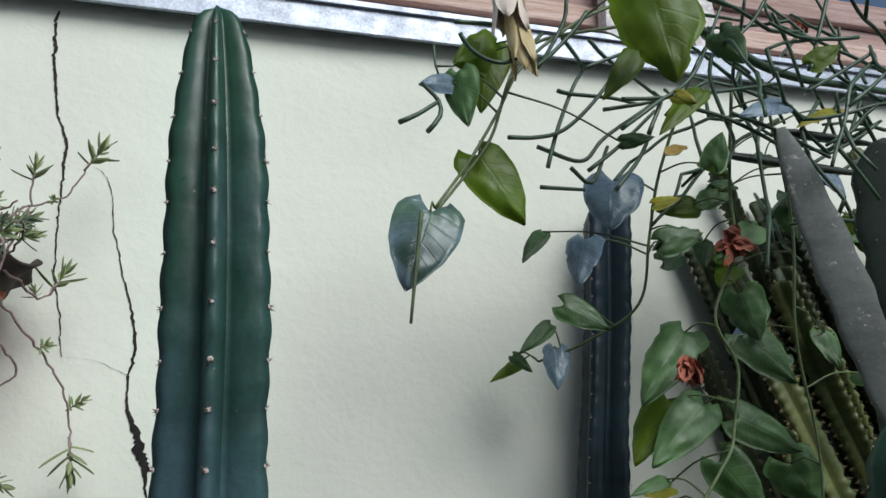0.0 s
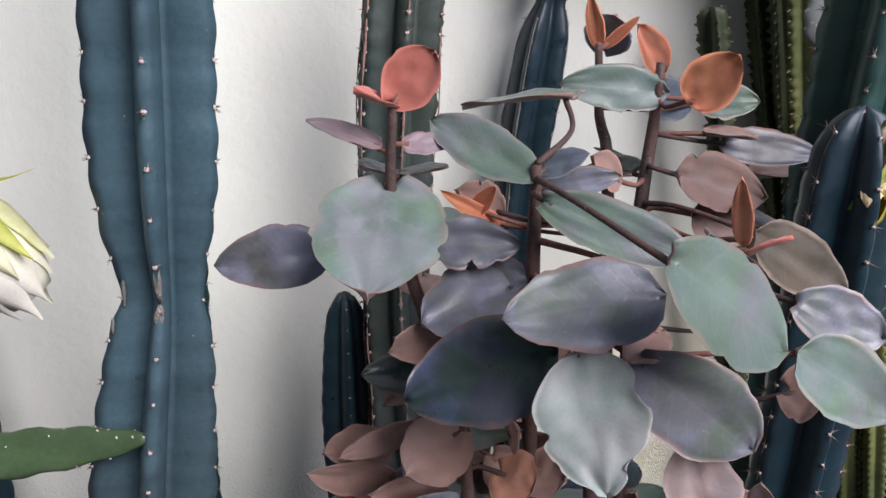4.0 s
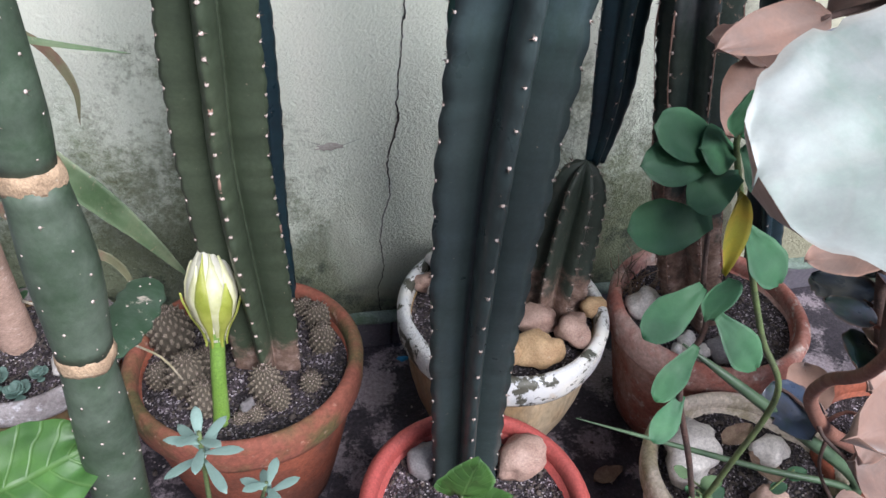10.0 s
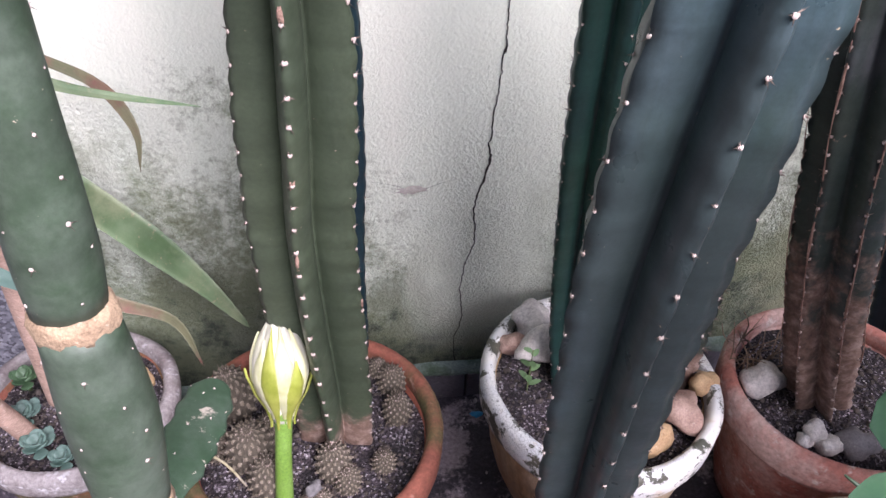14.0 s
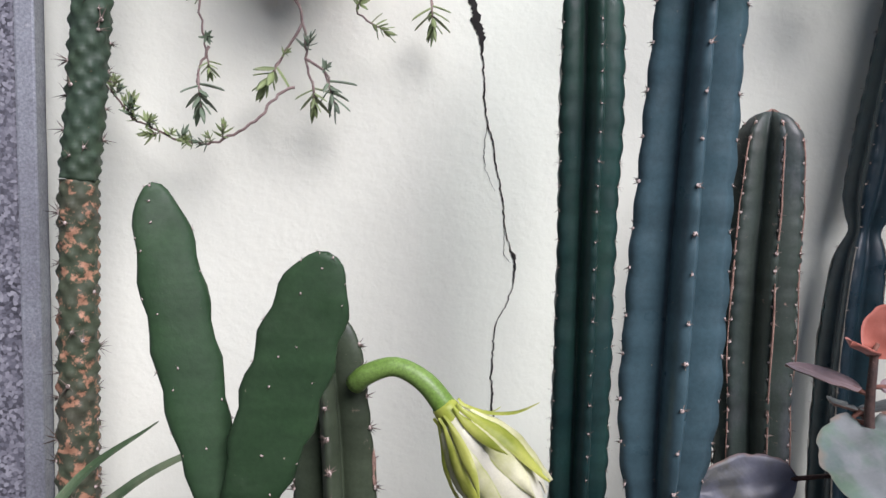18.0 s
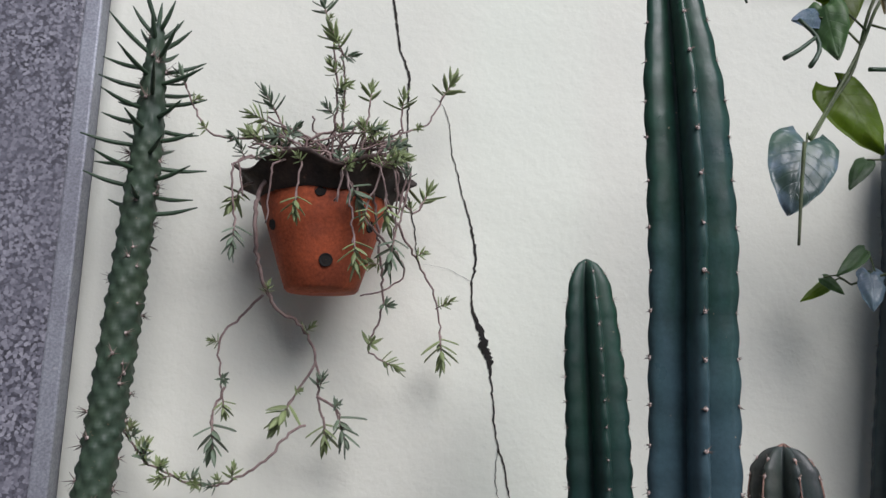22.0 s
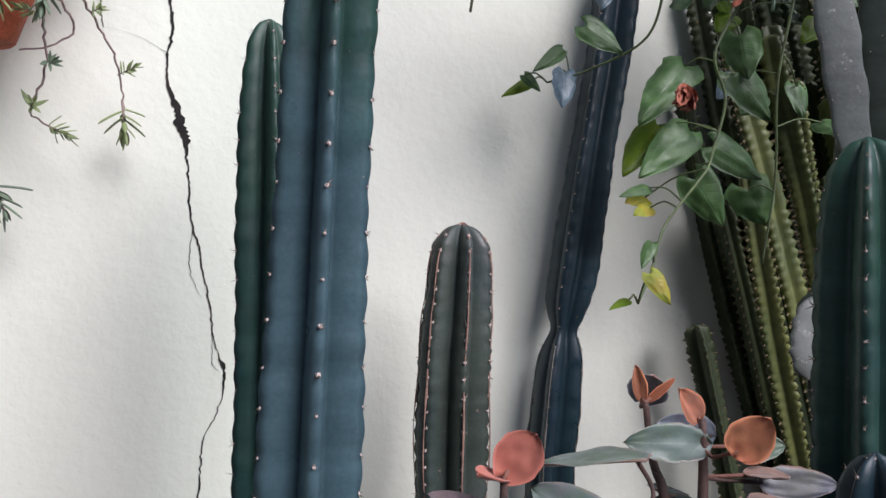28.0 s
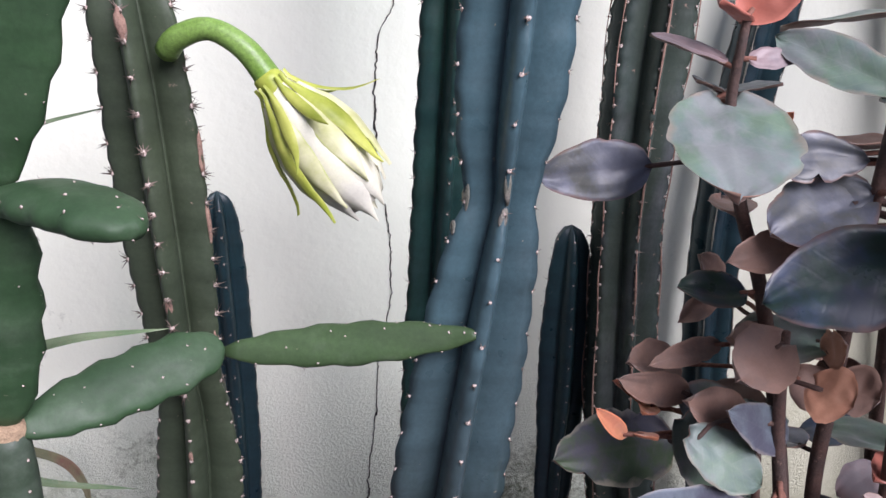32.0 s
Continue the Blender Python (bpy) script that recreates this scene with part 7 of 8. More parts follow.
vine_leaf((0.799, 0.606, 1.953), (0.834, 0.588, 1.978), 0.032, (-0.82, -0.5, -0.28), 'bright')
vine_leaf((0.523, 0.806, 1.798), (0.481, 0.788, 1.754), 0.028, (-0.55, -0.8, 0.26), 'vine')
vine_leaf((0.615, 0.626, 1.901), (0.629, 0.608, 1.885), 0.020, (-0.72, -0.69, 0.03), 'yellow')
vine_leaf((0.685, 0.746, 1.51), (0.727, 0.728, 1.442), 0.058, (-0.64, -0.75, 0.16), 'vine')
vine_leaf((0.613, 0.746, 1.494), (0.555, 0.728, 1.483), 0.020, (-0.61, -0.73, 0.3), 'vine')
vine_leaf((0.518, 0.616, 1.387), (0.536, 0.598, 1.354), 0.026, (-0.31, -0.8, 0.51), 'yellow')
vine_leaf((0.512, 0.646, 1.357), (0.474, 0.628, 1.351), 0.013, (-0.56, -0.68, 0.47), 'bright')
vine_leaf((0.557, 0.666, 1.422), (0.529, 0.648, 1.393), 0.019, (-0.64, -0.74, 0.2), 'vine')
vine_leaf((0.616, 0.746, 1.469), (0.578, 0.728, 1.46), 0.024, (-0.41, -0.8, 0.43), 'yellow')
vine_leaf((0.683, 0.756, 1.575), (0.592, 0.738, 1.508), 0.060, (-0.51, -0.86, 0.08), 'vine')
vine_leaf((0.626, 0.706, 1.755), (0.677, 0.688, 1.767), 0.041, (-0.78, -0.62, -0.09), 'vine')


# smaller leaves deeper in the tangle
rnd = random.Random(91)
for k in range(22):
    p = Vector((rnd.uniform(.69, .98), rnd.uniform(.74, .83), rnd.uniform(1.60, 1.93)))
    d = Vector((rnd.uniform(-1, .4), rnd.uniform(-.5, .1), rnd.uniform(-1, .1))).normalized() * rnd.uniform(.035, .06)
    vine_leaf(tuple(p), tuple(p + d), d.length * rnd.uniform(.6, .85), (rnd.uniform(-.6, .1), -0.8, rnd.uniform(0, .6)), rnd.choice(("vine", "vine", "vine", "gloss", "bright")))

# ---- pencil-stemmed cactus hanging over the top of the wall ----
M_DEADYELLOW = leaf_skin("shrivelled_yellow_leaf", (0.52, 0.34, 0.05), (0.60, 0.46, 0.18), (0.36, 0.18, 0.06), 0.7, spots=0.62)
pencil = thing("pencil_cactus", (0.86, 0.66, 1.96), "tangle of thin dark green pencil stems spilling over the wall", "cactus")
rnd = random.Random(21)


def twig(start, ahead, joints, length, r):
    """A chain of slightly curved pencil joints, each one leaning off from the last; the chain is one stem."""
    p, d, pts = Vector(start), Vector(ahead).normalized(), [tuple(start)]
    for _ in range(joints):
        L = length * rnd.uniform(0.7, 1.25)
        bend = Vector((rnd.uniform(-1, 1), rnd.uniform(-.5, .5), rnd.uniform(-1, 1))) * 0.25
        pts += [tuple(p + d * L * 0.5 + bend * L * 0.12), tuple(p + d * L)]
        p = p + d * L
        d = (d + Vector((rnd.uniform(-1, 1), rnd.uniform(-.4, .4), rnd.uniform(-1, 1))) * 0.65).normalized()
    part("pencil_stem", tube(pts, np.linspace(r, r * 0.75, len(pts)), 8, 0.012), M_PENCIL, pencil)
    return pts


for k in range(22):
    s = (0.84 + rnd.uniform(-.10, .22), 0.66 + rnd.uniform(-.07, .09), 1.955 + rnd.uniform(-.05, .09))
    pts = twig(s, (-1 + rnd.uniform(-.2, .9), rnd.uniform(-.3, .3), rnd.uniform(-.75, .55)), rnd.choice((3, 4, 4)), 0.058, 0.0028)
    for _ in range(3):
        twig(pts[rnd.randrange(1, len(pts))], (rnd.uniform(-1, .5), rnd.uniform(-.4, .3), rnd.uniform(-1, .8)), rnd.choice((1, 2, 2)), 0.045, 0.0027)


def hang(points, r=0.0026):
    part("pencil_stem", tube(points, np.linspace(r, r * 0.78, len(points)), 8, 0.008), M_PENCIL, pencil)


hang([(0.289, 0.600, 1.824), (0.308, 0.604, 1.836), (0.332, 0.608, 1.855)])
hang([(0.316, 0.600, 1.817), (0.330, 0.604, 1.836), (0.331, 0.608, 1.855), (0.316, 0.612, 1.875)])
hang([(0.355, 0.600, 1.929), (0.366, 0.604, 1.915), (0.389, 0.608, 1.906), (0.416, 0.612, 1.913), (0.454, 0.616, 1.952)])
hang([(0.365, 0.640, 1.970), (0.413, 0.644, 1.977)])
hang([(0.514, 0.620, 1.991), (0.495, 0.624, 1.965), (0.463, 0.628, 1.931), (0.445, 0.632, 1.917)])
hang([(0.496, 0.630, 2.011), (0.492, 0.634, 1.986), (0.472, 0.638, 1.949), (0.457, 0.642, 1.926)])
hang([(0.498, 0.660, 1.987), (0.520, 0.664, 1.960), (0.528, 0.668, 1.948)])
hang([(0.536, 0.660, 1.984), (0.556, 0.664, 1.966), (0.591, 0.668, 1.947), (0.622, 0.672, 1.928)])
hang([(0.525, 0.660, 1.945), (0.585, 0.664, 1.976)])
hang([(0.488, 0.660, 1.912), (0.507, 0.664, 1.912), (0.559, 0.668, 1.915), (0.596, 0.672, 1.913)])
hang([(0.466, 0.660, 1.818), (0.485, 0.664, 1.867), (0.512, 0.668, 1.923), (0.530, 0.672, 1.950)])
hang([(0.419, 0.650, 1.844), (0.454, 0.654, 1.849), (0.489, 0.658, 1.863), (0.532, 0.662, 1.903), (0.580, 0.666, 1.963)])
hang([(0.543, 0.660, 1.894), (0.610, 0.664, 1.913), (0.622, 0.668, 1.924)])
hang([(0.461, 0.670, 1.846), (0.515, 0.674, 1.835), (0.551, 0.678, 1.869), (0.622, 0.682, 1.920)])
hang([(0.504, 0.680, 1.829), (0.530, 0.684, 1.814), (0.559, 0.688, 1.863)])
hang([(0.526, 0.680, 1.827), (0.572, 0.684, 1.863), (0.630, 0.688, 1.916)])
hang([(0.465, 0.680, 1.803), (0.520, 0.684, 1.805)])
hang([(0.545, 0.660, 1.797), (0.588, 0.664, 1.847), (0.626, 0.668, 1.920)])
hang([(0.638, 0.640, 1.897), (0.696, 0.644, 1.889), (0.756, 0.648, 1.868), (0.784, 0.652, 1.854)])
hang([(0.707, 0.650, 1.901), (0.772, 0.654, 1.886), (0.849, 0.658, 1.858)])
hang([(0.770, 0.620, 2.027), (0.788, 0.624, 1.983), (0.799, 0.628, 1.933)])
hang([(0.872, 0.630, 2.069), (0.841, 0.634, 2.000), (0.825, 0.638, 1.965)])
hang([(0.927, 0.630, 1.999), (0.870, 0.634, 1.965), (0.813, 0.638, 1.934)])
hang([(0.763, 0.620, 2.045), (0.741, 0.624, 2.014), (0.715, 0.628, 1.989)])
hang([(0.590, 0.650, 1.864), (0.617, 0.654, 1.912), (0.610, 0.658, 1.923)])
hang([(0.550, 0.640, 1.861), (0.601, 0.644, 1.899), (0.664, 0.648, 1.949), (0.730, 0.652, 2.063)])
hang([(0.884, 0.660, 1.954), (0.885, 0.664, 1.901)])
hang([(0.922, 0.660, 1.944), (0.896, 0.664, 1.898)])
hang([(0.562, 0.650, 1.904), (0.613, 0.654, 1.913), (0.702, 0.658, 1.933), (0.799, 0.662, 1.958)])
hang([(0.686, 0.640, 1.970), (0.681, 0.644, 1.939), (0.694, 0.648, 1.894), (0.705, 0.652, 1.863), (0.691, 0.656, 1.833)])
hang([(0.679, 0.660, 2.026), (0.743, 0.670, 2.006), (0.803, 0.680, 1.991), (0.865, 0.690, 1.988), (0.940, 0.700, 1.993), (1.072, 0.720, 2.004)], 0.0062)
hang([(0.425, 0.900, 2.114), (0.426, 0.900, 2.080), (0.430, 0.900, 2.065)], 0.0022)
hang([(0.427, 0.900, 2.079), (0.452, 0.890, 2.076)], 0.0018)
# yellowed leaves caught among the stems
for k, (a, b) in enumerate((((0.675, 0.67, 1.927), (0.646, 0.67, 1.912)), ((0.897, 0.74, 1.954), (0.936, 0.74, 1.962)), ((0.956, 0.74, 1.971), (0.989, 0.74, 1.984)), ((0.643, 0.7, 1.863), (0.677, 0.7, 1.882)))):
    dead = thing("yellowed_leaf", a, "shrivelled yellow leaf caught among the pencil stems", "dead leaf", "yellowed leaves")
    leaf_part("blade", M_DEADYELLOW, dead, nu=10, nv=6, base=a, tip=b, width=0.020, normal=(-0.3, -0.8, 0.6), shape="ovate", cup=0.4, sag=0.2, wave=0.2, thick=0.0006, seed=640 + k)

# withered flower hanging from the pencil stems
M_WITHER = leaf_skin("withered_petal", (0.62, 0.48, 0.22), (0.70, 0.58, 0.34), (0.50, 0.34, 0.16), 0.7, spots=0.66)
M_MEMBRANE = leaf_skin("papery_membrane", (0.62, 0.52, 0.44), (0.70, 0.62, 0.54), (0.55, 0.44, 0.36), 0.6, spots=0.7)
wither = thing("withered_flower", (0.42, 0.61, 1.99), "withered papery cactus flower with limp yellow petals", "flower")
for i in range(9):
    a = i * 0.7
    d = Vector((math.cos(a), math.sin(a), 0))
    part("petal", leaf_geo(tuple(Vector((0.420, 0.61, 1.975)) + d * 0.010), tuple(Vector((0.426, 0.605, 1.892 + 0.008 * (i % 3))) + d * (0.012 + 0.004 * (i % 2))), 0.017, tuple(d), "strap", -0.2, 0.0, 0.08, 0.0008, 10, 5, 60 + i), M_WITHER, wither)
for i in range(5):
    a = i * 1.3 + 0.3
    d = Vector((math.cos(a), math.sin(a), 0))
    part("membrane", leaf_geo(tuple(Vector((0.415, 0.61, 2.01)) + d * 0.010), tuple(Vector((0.413, 0.605, 1.938 + 0.01 * (i % 2))) + d * 0.021), 0.026, tuple(d), "ovate", -0.25, 0.0, 0.1, 0.0006, 10, 5, 80 + i), M_MEMBRANE, wither)
part("stalk", tube([(0.44, 0.63, 2.06), (0.425, 0.615, 2.03), (0.417, 0.61, 2.0)], [.004, .005, .010], 10, 0.008), M_WITHER, wither)

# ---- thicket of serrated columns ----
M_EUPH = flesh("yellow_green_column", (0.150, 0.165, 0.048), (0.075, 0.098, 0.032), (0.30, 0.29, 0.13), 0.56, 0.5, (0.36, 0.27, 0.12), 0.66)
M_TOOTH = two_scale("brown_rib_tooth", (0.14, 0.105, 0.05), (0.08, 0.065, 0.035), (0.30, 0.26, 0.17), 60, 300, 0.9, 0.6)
# shaded copy of the column skin, for the rows behind the front one
M_EUPH_SHADED = flesh("shaded_olive_column", (0.030, 0.044, 0.016), (0.045, 0.060, 0.020), (0.085, 0.095, 0.035), 0.6, 0.55, (0.26, 0.18, 0.09), 0.66)
rnd = random.Random(33)
for k in range(46):
    x0 = 0.797 + 0.0165 * k + rnd.uniform(-.012, .012)
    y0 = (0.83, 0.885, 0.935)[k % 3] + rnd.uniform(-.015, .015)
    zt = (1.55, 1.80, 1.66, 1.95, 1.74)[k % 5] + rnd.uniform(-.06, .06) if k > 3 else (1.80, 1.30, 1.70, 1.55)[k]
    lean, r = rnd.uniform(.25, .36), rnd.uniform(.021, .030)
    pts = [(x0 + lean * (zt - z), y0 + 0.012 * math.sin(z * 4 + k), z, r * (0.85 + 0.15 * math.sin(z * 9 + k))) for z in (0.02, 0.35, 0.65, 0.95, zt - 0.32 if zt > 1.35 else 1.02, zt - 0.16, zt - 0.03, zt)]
    root = thing("serrated_column", pts[0][:3], "yellow-green serrated succulent column in a crowded clump" if k % 3 == 0 else "olive serrated succulent column inside the clump, shade in its colour", "succulent", "serrated columns")
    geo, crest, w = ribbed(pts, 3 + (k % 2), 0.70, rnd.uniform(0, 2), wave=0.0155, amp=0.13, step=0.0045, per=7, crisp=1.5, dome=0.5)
    part("stem", geo, M_EUPH if k % 3 == 0 else M_EUPH_SHADED, root)
    teeth = []
    for row in crest:
        s = np.array([q[0] for q in row])
        for m in np.arange(max(s[-1] - 0.95, 0.02), s[-1], 0.0155):
            _, p, d, t = row[int(np.argmin(abs(s - m)))]
            q = Vector(p) - Vector(d) * 0.002
            side = Vector(d).cross(Vector(t))
            n = [tuple(q + Vector(t) * 0.0035), tuple(q - Vector(t) * 0.0035), tuple(q + side * 0.0016), tuple(q - side * 0.0016), tuple(q + Vector(d) * 0.0065)]
            teeth.append((n, [(0, 2, 4), (2, 1, 4), (1, 3, 4), (3, 0, 4)]))
    tagged(part("teeth", joined(teeth), M_TOOTH, root, "brownish crumbly rib teeth", smooth=False), kind="stuff")

# columns added behind, against the wall, in the shaded colour to darken the gaps
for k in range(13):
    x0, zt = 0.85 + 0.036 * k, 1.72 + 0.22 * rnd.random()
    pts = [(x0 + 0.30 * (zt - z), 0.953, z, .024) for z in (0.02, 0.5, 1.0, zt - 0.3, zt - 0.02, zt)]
    root = thing("serrated_column", pts[0][:3], "olive serrated column added at the back, coloured as in shade", "succulent", "serrated columns")
    part("stem", ribbed(pts, 4, 0.6, rnd.uniform(0, 2), wave=0.0155, amp=0.16, step=0.005, per=6, crisp=1.4, dome=0.5)[0], M_EUPH_SHADED, root)

# ---- grey flat-padded cactus at the right ----
M_GREYPAD = flesh("grey_green_pad", (0.098, 0.110, 0.100), (0.074, 0.086, 0.078), (0.160, 0.172, 0.162), 0.50, 0.55, (0.34, 0.33, 0.30), 0.61, (1, 1, 1))
M_DARKPAD = flesh("dark_pad", (0.030, 0.045, 0.032), (0.040, 0.055, 0.042), (0.07, 0.09, 0.08), 0.58, 0.45, (0.25, 0.22, 0.16), 0.76, (1, 1, 1))
grey = thing("grey_padded_cactus", (0.90, 0.64, 0.1), "grey-green flat-padded cactus with long scarred pads", "cactus")
part("stem", tube([(0.93, 0.66, 0.05), (0.90, 0.65, 0.6), (0.86, 0.64, 1.1), (0.83, 0.63, 1.45), (0.812, 0.62, 1.60)], [.03, .028, .026, .022, .012], 14, 0.03), M_DARKPAD, grey)
pad(grey, "pad", (0.737, 0.612, 1.865), (0.808, 0.60, 1.51), 0.050, 0.009, (-0.5, -1, 0.1), M_GREYPAD, "long grey scarred pad", seed=21, rows=11)
pad(grey, "pad", (0.86, 0.60, 1.52), (0.852, 0.585, 1.850), 0.090, 0.014, (-0.8, -0.8, 0.1), M_DARKPAD, seed=22, rows=10)
pad(grey, "pad", (0.96, 0.69, 1.90), (0.81, 0.70, 1.912), 0.040, 0.012, (0, -0.5, 1), M_DARKPAD, seed=23)
pad(grey, "pad", (0.95, 0.70, 1.86), (0.72, 0.70, 1.872), 0.034, 0.012, (0, -0.6, 1), M_DARKPAD, seed=24)
pad(grey, "pad", (0.775, 0.63, 1.36), (0.737, 0.60, 1.265), 0.055, 0.010, (-0.4, -1, 0), M_GREYPAD, seed=25, rows=5)
pad(grey, "pad", (0.85, 0.635, 1.16), (0.775, 0.63, 1.37), 0.070, 0.012, (-0.6, -0.8, 0.1), M_DARKPAD, seed=26)

yellowed = thing("withered_pad_flower", (0.618, 0.405, 1.225), "crumpled yellow withered flower on the short column cactus", "flower")
for i in range(5):
    d = Vector((math.cos(i * 1.26), math.sin(i * 1.26), 0))
    leaf_part("petal", M_WITHER if i % 2 else VINE["yellow"], yellowed, nu=12, nv=6, base=tuple(Vector((0.622, 0.400, 1.232)) + d * 0.006), tip=tuple(Vector((0.606, 0.392, 1.155 + 0.006 * i)) + d * 0.012), width=0.024, normal=tuple(d), shape="ovate", cup=-0.3, sag=0.0, wave=0.14, thick=0.0008, seed=70 + i)

# dried red flowers caught among the vine
M_DRIED = leaf_skin("dried_red_petal", (0.16, 0.050, 0.032), (0.24, 0.075, 0.045), (0.34, 0.15, 0.09), 0.75, spots=0.62, vary=0.3)
for (x, y, z), size, drop in (((0.712, 0.70, 1.756), 0.024, 0.0), ((0.642, 0.72, 1.625), 0.028, 1.0), ((0.891, 0.70, 2.085), 0.018, 1.0)):
    rnd = random.Random(int(z * 1000))
    head = thing("dried_flower", (x, y, z), "shrivelled rusty red flower caught among the vine", "flower", "dried flowers")
    for i in range(11):
        d = Vector((rnd.uniform(-1, 1), rnd.uniform(-1, .4), rnd.uniform(-.7, .7) - drop * 1.6)).normalized()
        b = Vector((x, y, z)) + d * size * 0.15
        leaf_part("petal", M_DRIED, head, nu=8, nv=6, base=tuple(b), tip=tuple(b + d * size * rnd.uniform(.7, 1.2)), width=size * 0.7, normal=(rnd.uniform(-1, 1), -1, rnd.uniform(-1, 1)), shape="ovate", cup=0.5, sag=0.3, wave=0.25, thick=0.0006, seed=i)

# ---- stones, grit and small plants in the pots ----
STONES = {
    "ochre": two_scale("ochre_stone", (0.46, 0.31, 0.17), (0.38, 0.24, 0.13), (0.56, 0.44, 0.30), 30, 120, 0.75, 0.6),
    "pink": two_scale("pinkish_stone", (0.40, 0.27, 0.22), (0.33, 0.21, 0.17), (0.52, 0.42, 0.36), 30, 120, 0.7, 0.6),
    "white": two_scale("white_quartz", (0.62, 0.58, 0.55), (0.48, 0.44, 0.42), (0.30, 0.24, 0.21), 28, 80, 0.6, 0.5, 0.66),
    "grey": two_scale("grey_stone", (0.20, 0.185, 0.19), (0.14, 0.13, 0.135), (0.36, 0.34, 0.33), 30, 120, 0.8, 0.6),
}


def stone(at, size, tone, seed, label, flat=0.7, turn=0.0, rough=0.27):
    g = moved(rough_ball(size, seed, 3, rough, (1.0, 0.78, flat)), Matrix.Translation(at) @ Matrix.Rotation(turn, 4, "Z"))
    ob = new("stone", as_mesh("stone", g[0], g[1], STONES[tone], at))
    ob.location = at
    return tagged(ob, label, "stone", "stones in the pots")


for at, size, tone, flat, turn, label in (
        ((0.238, 0.690, 0.238), .034, "ochre", .72, .2, "angular ochre stone on the soil of the white pot"),
        ((0.294, 0.714, 0.240), .030, "pink", .70, 1.1, "rounded pink-brown stone in the white pot"),
        ((0.250, 0.745, 0.240), .030, "pink", .62, .1, "flat pink-brown stone in the white pot"),
        ((0.338, 0.755, 0.240), .020, "ochre", .75, .4, "small orange-brown stone at the pot's rim"),
        ((0.190, 0.690, 0.236), .024, "ochre", .70, .9, "ochre stone beside the blue cactus"),
        ((0.147, 0.835, 0.242), .030, "white", .80, .6, "rough whitish stone in the white pot"),
        ((0.150, 0.880, 0.240), .034, "white", .70, 1.5, "rough whitish stone near the back rim"),
        ((0.115, 0.850, 0.236), .018, "pink", .70, .3, "small pink stone in the white pot"),
        ((0.164, 0.535, 0.226), .032, "pink", .75, .5, "rounded brown stone in the red pot"),
        ((0.058, 0.560, 0.222), .024, "grey", .80, .3, "mossy grey stone in the red pot"),
        ((0.425, 0.757, 0.226), .027, "white", .85, .2, "white quartz stone in the terracotta pot"),
        ((0.435, 0.668, 0.222), .0125, "white", .8, .5, "small white pebble at the cactus foot"),
        ((0.452, 0.676, 0.225), .017, "white", .8, 1.0, "small white pebble at the cactus foot"),
        ((0.462, 0.656, 0.222), .016, "white", .8, .1, "small white pebble at the cactus foot"),
        ((0.495, 0.655, 0.224), .024, "grey", .8, .1, "dark grey stone at the cactus foot"),
        ((0.380, 0.515, 0.210), .044, "white", .75, .4, "large white quartz stone in the cream pot"),
        ((0.440, 0.430, 0.204), .028, "pink", .7, 1.4, "flat brown pebble in the cream pot"),
        ((0.480, 0.500, 0.206), .025, "white", .7, .2, "pale pebble in the cream pot"),
        ((-0.366, 0.858, 0.227), .024, "ochre", .8, .2, "angular yellow stone in the grey pot"),
        ((-0.365, 0.790, 0.227), .026, "white", .75, .8, "pale stone in the grey pot"),
        ((-0.145, 0.672, 0.232), .012, "grey", .7, .8, "small mauve-grey stone beside the fallen bud"),
        ((0.300, 0.560, 0.012), .022, "white", .5, .8, "pale stone lying on the ground"),
        ((0.250, 0.600, 0.008), .012, "grey", .6, .8, "small dark stone lying on the ground")):
    stone(at, size, tone, int(at[0] * 1000) % 97 + 3, label, flat, turn)

# grit strewn over the soil and the ground
M_GRIT = two_scale("pale_grit", (0.50, 0.46, 0.45), (0.36, 0.32, 0.31), (0.66, 0.63, 0.62), 90, 400, 0.9)
M_CRUMB = two_scale("dark_crumbs", (0.06, 0.048, 0.044), (0.10, 0.08, 0.07), (0.18, 0.14, 0.13), 90, 400, 0.95)
CHIPS = [rough_ball(1.0, s, 1, 0.25, (1, .8, .6)) for s in range(5)]


def grit(name, centre, radius, count, z, mat, seed, lo, hi, label, skip=()):
    rnd, geos = random.Random(seed), []
    while len(geos) < count:
        a, q = rnd.uniform(0, 6.28), radius * math.sqrt(rnd.uniform(0, 1))
        x, y = centre[0] + q * math.cos(a), centre[1] + q * math.sin(a)
        if any((x - sx) ** 2 + (y - sy) ** 2 < sr * sr for sx, sy, sr in skip):
            continue
        h = z + (0.010 * noise.noise(Vector((x * 14, y * 14, seed))) + 0.005 * noise.noise(Vector((x * 60, y * 60, seed))) if z > 0.05 else 0)
        s = rnd.uniform(lo, hi) * (1 if rnd.random() < 0.93 else 1.8)
        geos.append(moved(CHIPS[rnd.randrange(5)], Matrix.Translation((x, y, h + s * 0.2)) @ Matrix.Rotation(rnd.uniform(0, 6.28), 4, "Z") @ Matrix.Scale(s, 4)))
    return tagged(part(name, joined(geos), mat, None), label, "grit", kind="stuff")


